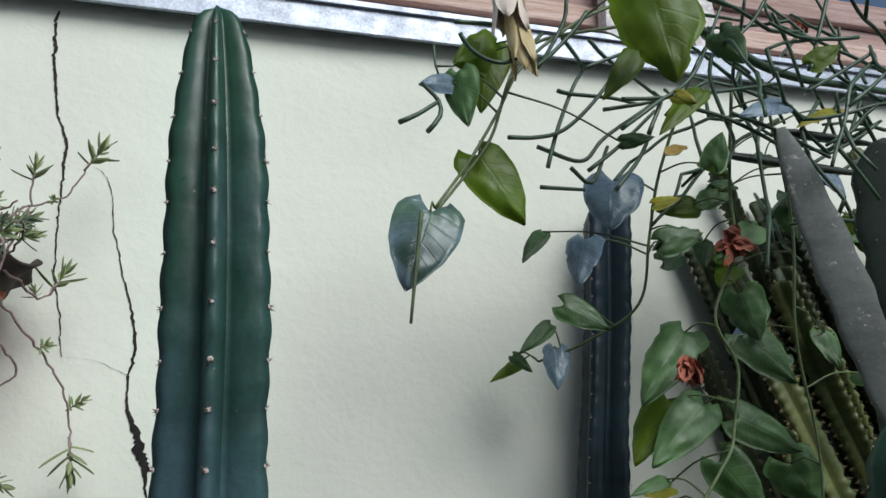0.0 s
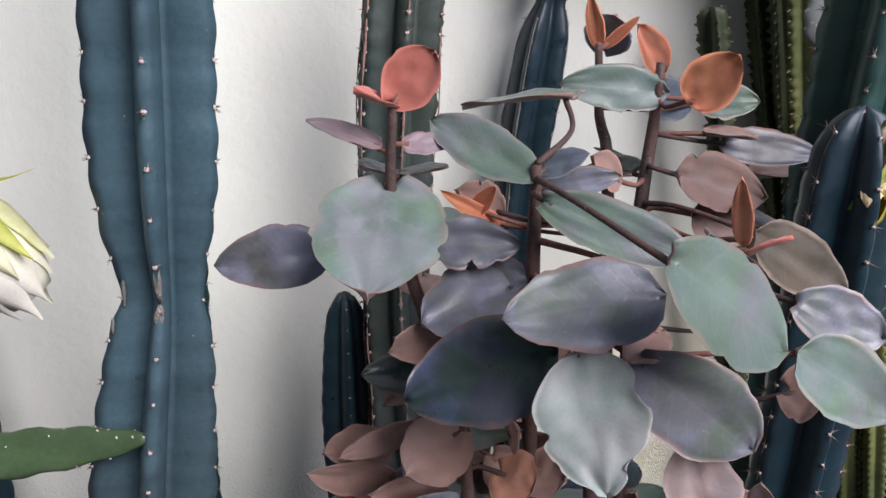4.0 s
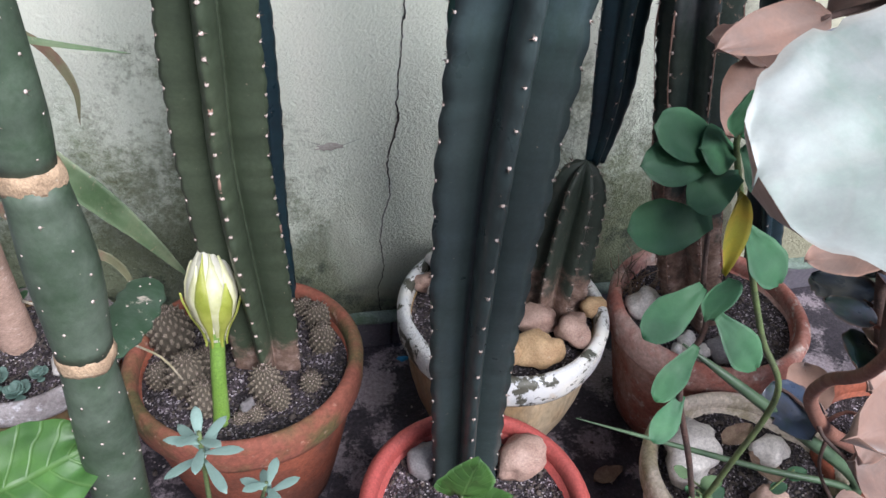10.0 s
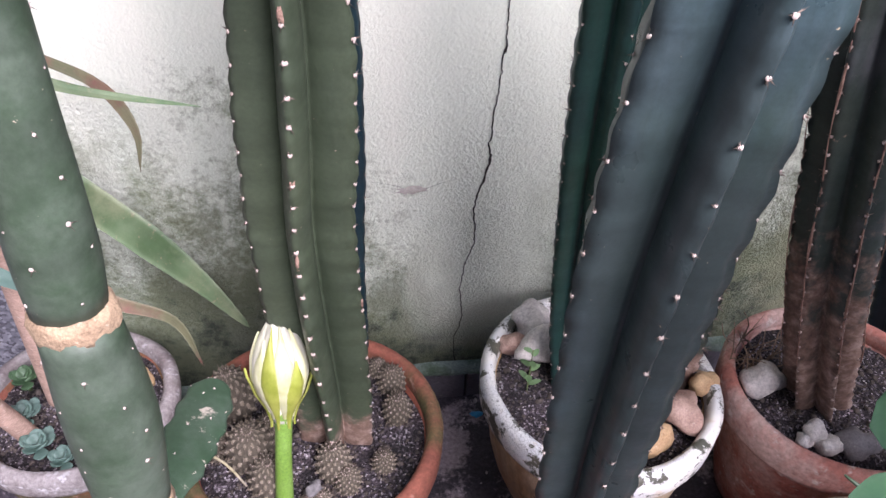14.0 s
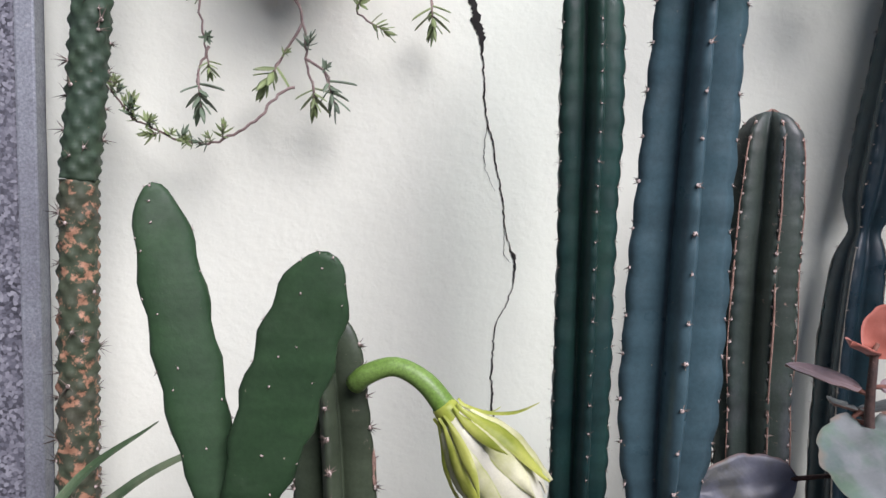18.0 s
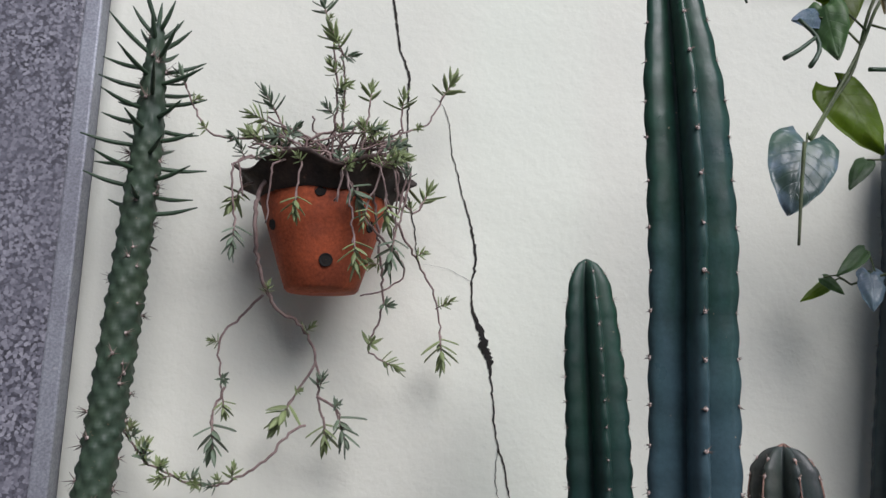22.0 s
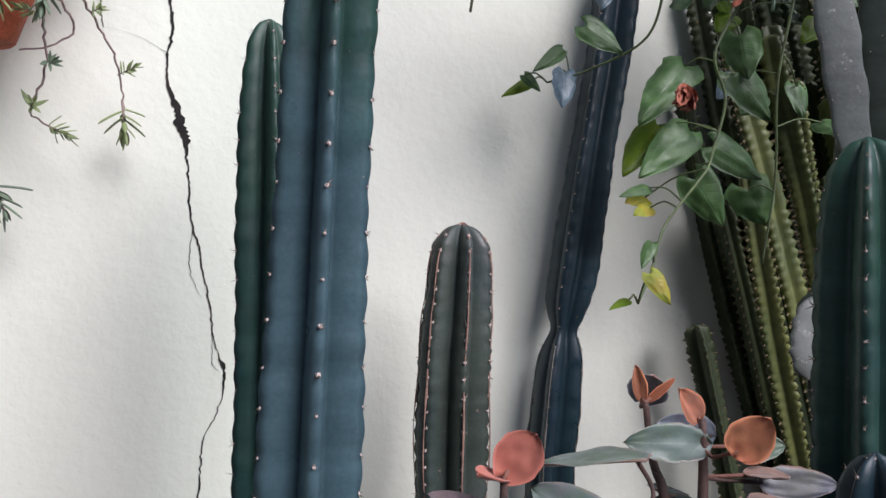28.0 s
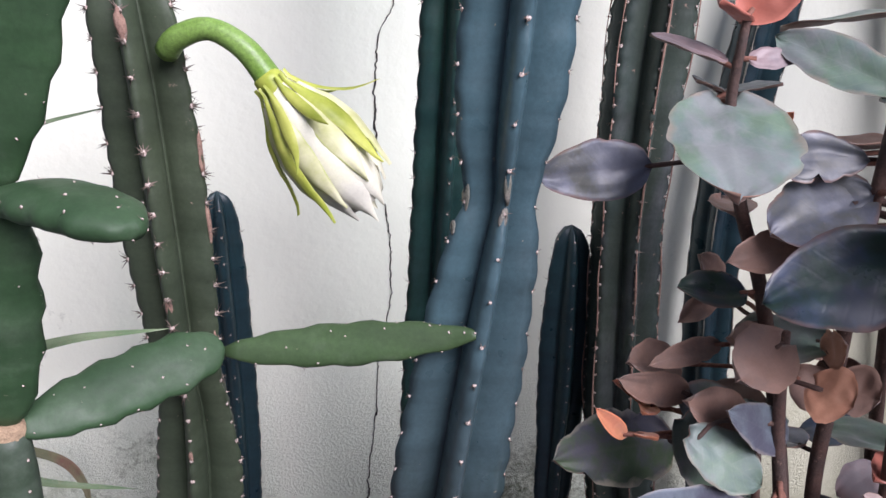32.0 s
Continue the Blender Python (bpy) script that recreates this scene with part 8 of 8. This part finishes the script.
for seed, c, r, z in ((3, (-0.145, 0.742), .128, .222), (5, (0.213, 0.778), .128, .217), (7, (0.095, 0.485), .106, .210), (9, (0.515, 0.735), .120, .209), (11, (0.435, 0.475), .105, .187), (13, (-0.425, 0.832), .098, .211)):
    grit("pale_grit", c, r, 900, z, M_GRIT, seed, .0005, .0016, "pale grit strewn over the potting soil")
    grit("soil_crumbs", c, r, 700, z, M_CRUMB, seed, .0012, .0036, "dark crumbs of potting soil")
grit("ground_grit", (0.1, 0.72), .55, 420, 0.0005, M_GRIT, 40, .0008, .003, "pale grit and crumbs strewn on the ground")
grit("ground_crumbs", (0.1, 0.75), .5, 300, 0.0005, M_CRUMB, 41, .0012, .004, "dark crumbs strewn on the ground")
part_blue = part("blue_scrap", moved(rough_ball(.0075, 3, 2, .3, (1.3, .8, .35)), Matrix.Translation((0.097, 0.917, 0.004))), two_scale("blue_plastic", (0.04, 0.30, 0.62), (0.05, 0.36, 0.68), (0.2, 0.5, 0.75), 60, 300, 0.4), None)
tagged(part_blue, "small bright blue plastic scrap on the ground", "litter")

# small warty ball cacti round the big column
M_BALL = two_scale("warty_brown_green", (0.080, 0.066, 0.048), (0.092, 0.074, 0.056), (0.16, 0.13, 0.10), 60, 300, 0.9, 0.9, 0.60)
M_BALLTIP = two_scale("spiny_wart_tip", (0.25, 0.205, 0.155), (0.19, 0.155, 0.115), (0.37, 0.32, 0.26), 90, 500, 0.9, 0.9, 0.55)


def ball_cactus(at, r, tall, seed, label):
    root = thing("ball_cactus", at, label, "cactus", "ball cacti")
    rnd = random.Random(seed)
    v, f, nu, n, tuft, high = [], [], 46, 96, [], []
    for i in range(nu + 1):
        a = math.pi * (i / nu - 0.5)
        for j in range(n):
            b = 2 * math.pi * j / n
            h = (0.5 + 0.5 * math.cos(13 * b + i * 0.95 + 0.4 * math.sin(b + seed))) * (0.5 + 0.5 * math.cos(13 * b - i * 0.95))
            high.append(h)
            q = 1 + 0.20 * h * math.cos(a) + 0.05 * noise.noise(Vector((math.cos(b) * 2, math.sin(b) * 2, a + seed)))
            v.append((at[0] + r * q * math.cos(a) * math.cos(b), at[1] + r * q * math.cos(a) * math.sin(b), at[2] + tall * (0.42 + 0.58 * math.sin(a) * q)))
            if h > 0.93 and 5 < i < nu - 1 and rnd.random() < 0.8:
                tuft.append((Vector(v[-1]), Vector((math.cos(a) * math.cos(b), math.cos(a) * math.sin(b), math.sin(a)))))
    f = [(i * n + j, i * n + (j + 1) % n, (i + 1) * n + (j + 1) % n, (i + 1) * n + j) for i in range(nu) for j in range(n)]
    body = part("body", (v, f), [M_BALL, M_BALLTIP], root, which=[1 if sum(high[k] for k in q) > 1.5 else 0 for q in f])
    o = base_of(body)
    for p, d in tuft:
        ob = new("areole", AREOLES["spiny"][rnd.randrange(4)])
        ob.parent = body
        ob.matrix_local = Matrix.Translation(-o) @ turned_to(p, d, (0, 0, 1), 0.42 * rnd.uniform(.7, 1.2))


for x, y, r, tall in ((-0.238, 0.800, .026, .075), (-0.214, 0.728, .027, .058), (-0.192, 0.690, .022, .050), (-0.252, 0.742, .016, .035), (-0.122, 0.700, .019, .050), (-0.108, 0.680, .014, .034), (-0.138, 0.664, .011, .022), (-0.155, 0.660, .009, .018),
                      (-0.046, 0.810, .017, .042), (-0.044, 0.765, .016, .045), (-0.060, 0.835, .015, .030), (-0.066, 0.700, .013, .026), (-0.085, 0.850, .014, .026), (-0.195, 0.760, .016, .034)):
    ball_cactus((x, y, 0.214), r, tall, int(-x * 1000), "small warty brown-green ball cactus in the big pot" if r > .02 else "tiny warty offset of a ball cactus")

# weed in the white pot
M_WEED = leaf_skin("weed_leaf", (0.11, 0.20, 0.08), (0.15, 0.24, 0.12), (0.25, 0.32, 0.2), 0.5, spots=0.74)
weed = thing("weed", (0.122, 0.785, 0.22), "small green weed sprouting in the white pot", "weed")
part("stem", tube([(0.122, 0.785, 0.215), (0.120, 0.780, 0.26), (0.117, 0.772, 0.31)], [.0012, .001, .0007], 6, 0.01), M_VINESTEM, weed)
for i in range(8):
    a, z = i * 2.2, 0.235 + 0.010 * i
    b = Vector((0.121 - 0.004 * i / 8, 0.783 - 0.010 * i / 8, z))
    d = Vector((math.cos(a), math.sin(a), 0.35)) * (0.017 - 0.0008 * i)
    part("leaf", leaf_geo(tuple(b), tuple(b + d), 0.008, (0, 0, 1), "ovate", 0.1, 0.1, 0.05, 0.0006, 8, 5, 500 + i), M_WEED, weed)

# strap-leaved plant at the left
M_STRAP = leaf_skin("strap_leaf_green", (0.085, 0.150, 0.066), (0.14, 0.20, 0.11), (0.40, 0.27, 0.20), 0.5, spots=0.58, big=18, patch=(0.19, 0.22, 0.13))
M_STRAPRED = leaf_skin("reddened_strap_leaf", (0.21, 0.095, 0.078), (0.12, 0.12, 0.07), (0.34, 0.20, 0.16), 0.55, spots=0.60, big=24, patch=(0.15, 0.15, 0.085))
M_STRAPBLUE = leaf_skin("bluish_strap_leaf", (0.13, 0.20, 0.18), (0.10, 0.17, 0.14), (0.28, 0.32, 0.28), 0.5, spots=0.72, big=18)
straps = thing("strap_leaved_plant", (-0.515, 0.73, 0.22), "strap-leaved plant with long arching green and reddened leaves", "plant")
part("stem", tube([(-0.47, 0.80, 0.20), (-0.50, 0.76, 0.40), (-0.515, 0.73, 0.58), (-0.515, 0.72, 0.68)], [.012, .011, .013, .010], 10, 0.02), M_PINKBARK, straps)


def strap(points, width, mat, seed, normal=(0, -0.5, 1), wave=0.06):
    """A long arching leaf along a curve: folded down its middle, narrowing to the tip."""
    line = curve_of(points, 0.012)
    t, _, _ = frames_of(line)
    v, k, nv = [], len(line), 6
    for side in (1, -1):
        for i, p in enumerate(line):
            u = i / (k - 1)
            N = Vector(normal)
            T = Vector(t[i])
            N = (N - T * N.dot(T)).normalized()
            Y = N.cross(T)
            w = width * 0.5 * OUTLINES["strap"](u) * min(1, 0.5 + u * 4) * (1 + wave * noise.noise(Vector((u * 7, seed, 0))))
            for j in range(nv + 1):
                q = 2 * j / nv - 1
                v.append(Vector(p) + Y * w * q + N * (abs(q) * w * 0.35 + wave * w * noise.noise(Vector((u * 9, q, seed))) + side * 0.0007 * (1 - q ** 4)))
    n, m, f = nv + 1, k * (nv + 1), []
    for i in range(k - 1):
        for j in range(nv):
            a = i * n + j
            f += [(a, a + n, a + n + 1, a + 1), (m + a, m + a + 1, m + a + n + 1, m + a + n)]
    for i in range(k - 1):
        for j, s in ((0, 1), (nv, -1)):
            a = i * n + j
            f.append((a, a + n, a + n + m, a + m)[::s])
    part("leaf", (v, f), mat, straps)


CROWN = (-0.515, 0.725, 0.66)
strap([CROWN, (-0.44, 0.66, 0.93), (-0.36, 0.645, 1.07), (-0.283, 0.641, 1.134)], .022, M_STRAP, 1)
strap([CROWN, (-0.42, 0.68, 0.95), (-0.33, 0.70, 1.045), (-0.25, 0.715, 1.085), (-0.185, 0.72, 1.105)], .016, M_STRAP, 2)
strap([CROWN, (-0.40, 0.62, 0.80), (-0.30, 0.61, 0.895), (-0.22, 0.62, 0.925), (-0.13, 0.63, 0.93)], .017, M_STRAP, 3)
strap([CROWN, (-0.46, 0.76, 0.70), (-0.40, 0.82, 0.60), (-0.34, 0.87, 0.48), (-0.27, 0.89, 0.36), (-0.215, 0.885, 0.27)], .040, M_STRAP, 4, (0.5, -0.8, 0.5))
strap([CROWN, (-0.45, 0.74, 0.62), (-0.40, 0.78, 0.52), (-0.34, 0.80, 0.42), (-0.285, 0.82, 0.36), (-0.268, 0.83, 0.27)], .015, M_STRAPRED, 5, (0.5, -0.8, 0.5))
strap([CROWN, (-0.44, 0.75, 0.705), (-0.37, 0.81, 0.69), (-0.31, 0.86, 0.63), (-0.285, 0.868, 0.575), (-0.290, 0.868, 0.525)], .016, M_STRAPRED, 6)
strap([CROWN, (-0.44, 0.72, 0.72), (-0.36, 0.74, 0.71), (-0.28, 0.755, 0.675), (-0.20, 0.762, 0.655)], .012, M_STRAP, 7)
strap([CROWN, (-0.45, 0.62, 0.78), (-0.38, 0.56, 0.82), (-0.30, 0.53, 0.825)], .020, M_STRAPRED, 8)
strap([CROWN, (-0.46, 0.61, 0.70), (-0.38, 0.55, 0.71), (-0.30, 0.54, 0.69), (-0.255, 0.545, 0.65)], .020, M_STRAPBLUE, 9)
strap([CROWN, (-0.46, 0.64, 0.74), (-0.39, 0.58, 0.755), (-0.31, 0.56, 0.735), (-0.26, 0.555, 0.70)], .014, M_STRAP, 10)
strap([CROWN, (-0.47, 0.64, 0.62), (-0.41, 0.60, 0.58), (-0.36, 0.59, 0.50)], .024, M_STRAPBLUE, 11)
strap([CROWN, (-0.54, 0.66, 0.85), (-0.50, 0.60, 1.0), (-0.43, 0.57, 1.08)], .022, M_STRAP, 12)
strap([CROWN, (-0.47, 0.66, 0.80), (-0.40, 0.62, 0.84), (-0.33, 0.60, 0.83)], .015, M_STRAPRED, 13)
# dry stalk across the small pad
part("dry_stalk", tube([(-0.36, 0.72, 0.40), (-0.30, 0.66, 0.425), (-0.24, 0.60, 0.44), (-0.205, 0.58, 0.43), (-0.190, 0.575, 0.40)], [.0016, .0015, .0013, .0012, .001], 6, 0.01), M_CREAMPOT, straps, "dry straw-coloured stalk")

# rosettes of rounded blue-green leaves in the grey pot
M_ROSETTE = leaf_skin("blue_green_rosette_leaf", (0.085, 0.15, 0.125), (0.12, 0.19, 0.165), (0.22, 0.28, 0.26), 0.55, spots=0.72)
M_ROSETTE2 = leaf_skin("green_rosette_leaf", (0.06, 0.12, 0.06), (0.08, 0.15, 0.075), (0.16, 0.22, 0.14), 0.5, spots=0.72)
for k, (x, y, z, r) in enumerate(((-0.452, 0.770, 0.222, .026), (-0.420, 0.748, 0.222, .022), (-0.478, 0.815, 0.222, .026), (-0.400, 0.775, 0.222, .016), (-0.455, 0.920, 0.225, .026), (-0.405, 0.915, 0.225, .024), (-0.490, 0.87, 0.225, .024), (-0.385, 0.895, 0.225, .016))):
    root = thing("leaf_rosette", (x, y, z - 0.012), "small fleshy blue-green rosette in the grey pot" if k < 4 else "small leafy green rosette by the wall", "succulent", "rosettes")
    for i in range(12):
        a, u = i * 2.399, i / 12
        b = Vector((x, y, z + 0.010 * (1 - u)))
        d = Vector((math.cos(a), math.sin(a), 1.1 - 1.0 * u)).normalized() * r * (0.5 + 0.6 * u)
        part("leaf", leaf_geo(tuple(b), tuple(b + d), r * 0.62, tuple(Vector((-d.x, -d.y, r))), "spoon", 0.2, -0.1, 0.04, 0.003, 8, 6, 700 + k * 20 + i), M_ROSETTE if k < 4 else M_ROSETTE2, root)
    part("stem", tube([(x, y, z - 0.014), (x, y, z + 0.012)], [.003, .002], 7), M_VINESTEM, root)

# round-leaved shoots standing at the right
M_JADE = leaf_skin("round_green_leaf", (0.026, 0.092, 0.042), (0.036, 0.110, 0.048), (0.07, 0.14, 0.07), 0.62, spots=0.75)
jade = thing("round_leaved_plant", (0.345, 0.45, 0.185), "upright plant with paired rounded fresh green leaves", "plant")
for k, rows in enumerate(([(0.355, 0.45, 0.185), (0.357, 0.435, 0.30), (0.357, 0.42, 0.434), (0.302, 0.41, 0.531), (0.255, 0.40, 0.622), (0.213, 0.39, 0.705), (0.194, 0.385, 0.747), (0.191, 0.383, 0.768)],
                          [(0.355, 0.45, 0.185), (0.30, 0.43, 0.33), (0.242, 0.41, 0.47), (0.236, 0.41, 0.517), (0.242, 0.41, 0.555), (0.219, 0.402, 0.615), (0.199, 0.392, 0.680)])):
    part("stem", tube(rows, np.linspace(.0036, .0018, len(rows)), 8, 0.012), M_TWIG if k else M_VINESTEM, jade)
JADE = [0]


def jade_leaf(base, tip, width, normal=(-0.15, -0.75, 0.75), mat=None):
    """A rounded fleshy leaf, broadest beyond its middle."""
    JADE[0] += 1
    part("leaf", leaf_geo(base, tip, width, normal, "spoon", 0.10, 0.06, 0.05, 0.0016, 14, 9, 900 + JADE[0]), mat or M_JADE, jade)


jade_leaf((0.192, 0.392, 0.738), (0.136, 0.380, 0.766), 0.032)
jade_leaf((0.185, 0.386, 0.735), (0.129, 0.373, 0.745), 0.029)
jade_leaf((0.191, 0.382, 0.755), (0.180, 0.366, 0.790), 0.029)
jade_leaf((0.190, 0.378, 0.756), (0.202, 0.362, 0.759), 0.010)
jade_leaf((0.192, 0.376, 0.749), (0.214, 0.360, 0.724), 0.026)
jade_leaf((0.199, 0.390, 0.736), (0.167, 0.378, 0.750), 0.031)
jade_leaf((0.203, 0.384, 0.722), (0.160, 0.366, 0.720), 0.029)
jade_leaf((0.198, 0.389, 0.683), (0.131, 0.373, 0.698), 0.036)
jade_leaf((0.229, 0.392, 0.672), (0.260, 0.373, 0.631), 0.031)
jade_leaf((0.238, 0.405, 0.570), (0.230, 0.388, 0.626), 0.030)
jade_leaf((0.217, 0.399, 0.614), (0.170, 0.383, 0.584), 0.031)
jade_leaf((0.245, 0.405, 0.573), (0.285, 0.383, 0.526), 0.032)
jade_leaf((0.238, 0.408, 0.538), (0.202, 0.388, 0.499), 0.024)
jade_leaf((0.245, 0.412, 0.470), (0.215, 0.388, 0.440), 0.024)
part("leaf", leaf_geo((0.203, 0.378, 0.715), (0.210, 0.370, 0.648), 0.019, (0, -1, 0.2), "lance", 0.5, 0.1, 0.02, 0.0015, 14, 6, 990), VINE["yellow"], jade, "yellowed folded leaf")
# small-leaved sprawler in the cream pot
sprawl = thing("sprawling_weed", (0.40, 0.42, 0.19), "sprawling pale green weed in the cream pot", "weed")
rnd = random.Random(57)
for k in range(6):
    a = rnd.uniform(0, 6.28)
    rows = [(0.40, 0.43, 0.185), (0.40 + .03 * math.cos(a), 0.43 + .03 * math.sin(a), 0.215), (0.40 + .07 * math.cos(a), 0.43 + .07 * math.sin(a), 0.225 + rnd.uniform(0, .03))]
    part("stem", tube(rows, [.0016, .0014, .001], 6, 0.01), M_VINESTEM, sprawl)
    line = curve_of(rows, 0.01)
    for q in range(3, len(line), 2):
        b, c = Vector(line[q]), rnd.uniform(0, 6.28)
        d = Vector((math.cos(c), math.sin(c), 0.5)).normalized() * rnd.uniform(.018, .028)
        part("leaf", leaf_geo(tuple(b), tuple(b + d), d.length * 0.7, (0, -0.3, 1), "ovate", 0.1, 0.1, 0.06, 0.0007, 8, 5, 1100 + k * 20 + q), M_WEED if k % 2 else M_JADE, sprawl)
# long thin leaf blades over the right-hand pots
M_BLADE = leaf_skin("dark_blade", (0.05, 0.09, 0.05), (0.065, 0.11, 0.06), (0.12, 0.15, 0.1), 0.5, spots=0.75)
blades = thing("grass_blades", (0.50, 0.42, 0.2), "long thin arching dark green blades over the pots", "grass")
for rows, wide in (([(0.49, 0.42, 0.19), (0.534, 0.42, 0.236), (0.419, 0.44, 0.346), (0.345, 0.47, 0.404), (0.301, 0.5, 0.432)], [.0060, .0075, .0070, .0050, .0010]),
                   ([(0.49, 0.42, 0.19), (0.527, 0.42, 0.227), (0.423, 0.45, 0.255), (0.309, 0.48, 0.293), (0.202, 0.5, 0.338)], [.0050, .0045, .0038, .0028, .0007])):
    part("blade", tube(rows, wide, 6, 0.012), M_BLADE, blades)

# bluish sprig and broad leaf in the small front pot
M_BLUELEAF = leaf_skin("blue_grey_sprig_leaf", (0.16, 0.235, 0.210), (0.13, 0.20, 0.175), (0.26, 0.33, 0.31), 0.55, spots=0.75)
sprigpot = thing("blue_grey_sprig", (-0.172, 0.470, 0.17), "blue-grey succulent sprig in the small pot", "succulent")
part("stem", tube([(-0.178, 0.485, 0.165), (-0.175, 0.478, 0.30), (-0.166, 0.472, 0.445)], [.003, .0026, .002], 7, 0.015), M_VINESTEM, sprigpot)
part("stem", tube([(-0.165, 0.482, 0.165), (-0.140, 0.470, 0.28), (-0.118, 0.462, 0.372)], [.003, .0024, .0018], 7, 0.015), M_VINESTEM, sprigpot)
for x, y, z, count, size in ((-0.167, 0.472, 0.405, 11, 0.036), (-0.117, 0.462, 0.345, 8, 0.030)):
    for i in range(count):
        a = i * 2.399 + 0.4 + x * 9
        b = Vector((x, y, z + 0.0035 * i))
        d = Vector((math.cos(a), math.sin(a), 0.02 + 0.07 * i)).normalized() * size * (1.1 - 0.035 * i)
        part("leaf", leaf_geo(tuple(b), tuple(b + d), 0.0100, (0, 0, 1), "spoon", 0.1, 0.10, 0.03, 0.0022, 8, 5, 1300 + i), M_BLUELEAF, sprigpot)
broad = thing("broad_leaved_seedling", (-0.27, 0.45, 0.17), "broad-leaved green seedling beside the padded cactus", "plant")
part("stem", tube([(-0.235, 0.462, 0.165), (-0.262, 0.45, 0.32), (-0.300, 0.44, 0.43)], [.003, .0025, .002], 7, 0.015), M_VINESTEM, broad)
M_BROAD = leaf_skin("broad_green_leaf", (0.028, 0.080, 0.016), (0.040, 0.102, 0.020), (0.085, 0.155, 0.045), 0.48, 0.40, spots=0.75)
leaf_part("leaf", M_BROAD, broad, nu=24, nv=14, base=(-0.345, 0.44, 0.432), tip=(-0.235, 0.468, 0.462), width=0.088, normal=(-0.1, -0.5, 1), shape="ovate", cup=0.1, sag=0.1, wave=0.09, thick=0.0008, seed=1401)
leaf_part("leaf", M_BROAD, broad, base=(-0.305, 0.43, 0.425), tip=(-0.360, 0.395, 0.410), width=0.060, normal=(-0.2, -0.5, 1), shape="ovate", cup=0.1, sag=0.1, wave=0.08, thick=0.0008, seed=1402)
seed2 = thing("heart_leaved_seedling", (0.05, 0.43, 0.2), "heart-leaved green seedling in the red pot", "plant")
part("stem", tube([(0.062, 0.425, 0.205), (0.058, 0.41, 0.30), (0.050, 0.405, 0.385)], [.0022, .002, .0015], 7, 0.015), M_VINESTEM, seed2)
leaf_part("leaf", M_BROAD, seed2, nv=10, base=(0.050, 0.405, 0.385), tip=(0.058, 0.392, 0.448), width=0.052, normal=(-0.1, -0.9, 0.6), shape="heart", cup=-0.15, sag=0.05, wave=0.06, thick=0.0008, seed=1501, lobe=0.15)
leaf_part("leaf", M_BROAD, seed2, base=(0.052, 0.407, 0.37), tip=(0.088, 0.385, 0.40), width=0.034, normal=(0.1, -0.8, 0.8), shape="heart", cup=-0.15, sag=0.05, wave=0.06, thick=0.0008, seed=1502, lobe=0.15)

# dry twiggy litter at the back of the terracotta pot
M_DRY = two_scale("dry_litter", (0.24, 0.17, 0.12), (0.17, 0.11, 0.08), (0.36, 0.28, 0.21), 60, 200, 0.9, 0.5)
litter = thing("dry_twig_litter", (0.42, 0.80, 0.21), "tangle of dry brown twigs and roots in the pot", "twigs")
rnd = random.Random(61)
for k in range(34):
    a = Vector((0.425 + rnd.uniform(-.035, .05), 0.795 + rnd.uniform(-.03, .04), 0.212 + rnd.uniform(0, .01)))
    b = a + Vector((rnd.uniform(-.03, .05), rnd.uniform(-.03, .03), rnd.uniform(.0, .07)))
    part("twig", tube([tuple(a), tuple((a + b) / 2 + Vector((rnd.uniform(-.012, .012), rnd.uniform(-.012, .012), .006))), tuple(b)], [.0011, .0009, .0005], 5, 0.012), M_DRY, litter)
for k, (x, y, z, a) in enumerate(((0.425, 0.520, 0.207, .3), (0.47, 0.455, 0.203, 2.0), (-0.30, 0.60, 0.006, 1.0), (-0.345, 0.64, 0.006, 2.4), (0.33, 0.62, 0.006, .2))):
    d = Vector((math.cos(a), math.sin(a), 0)) * 0.05
    g = leaf_geo((x, y, z), tuple(Vector((x, y, z)) + d), 0.026, (0, 0, 1), "ovate", 0.35, -0.12, 0.12, 0.0008, 12, 7, 1600 + k)
    tagged(part("dead_leaf", g, M_DRY, None), "curled dry brown leaf", "dead leaf", "dead leaves")
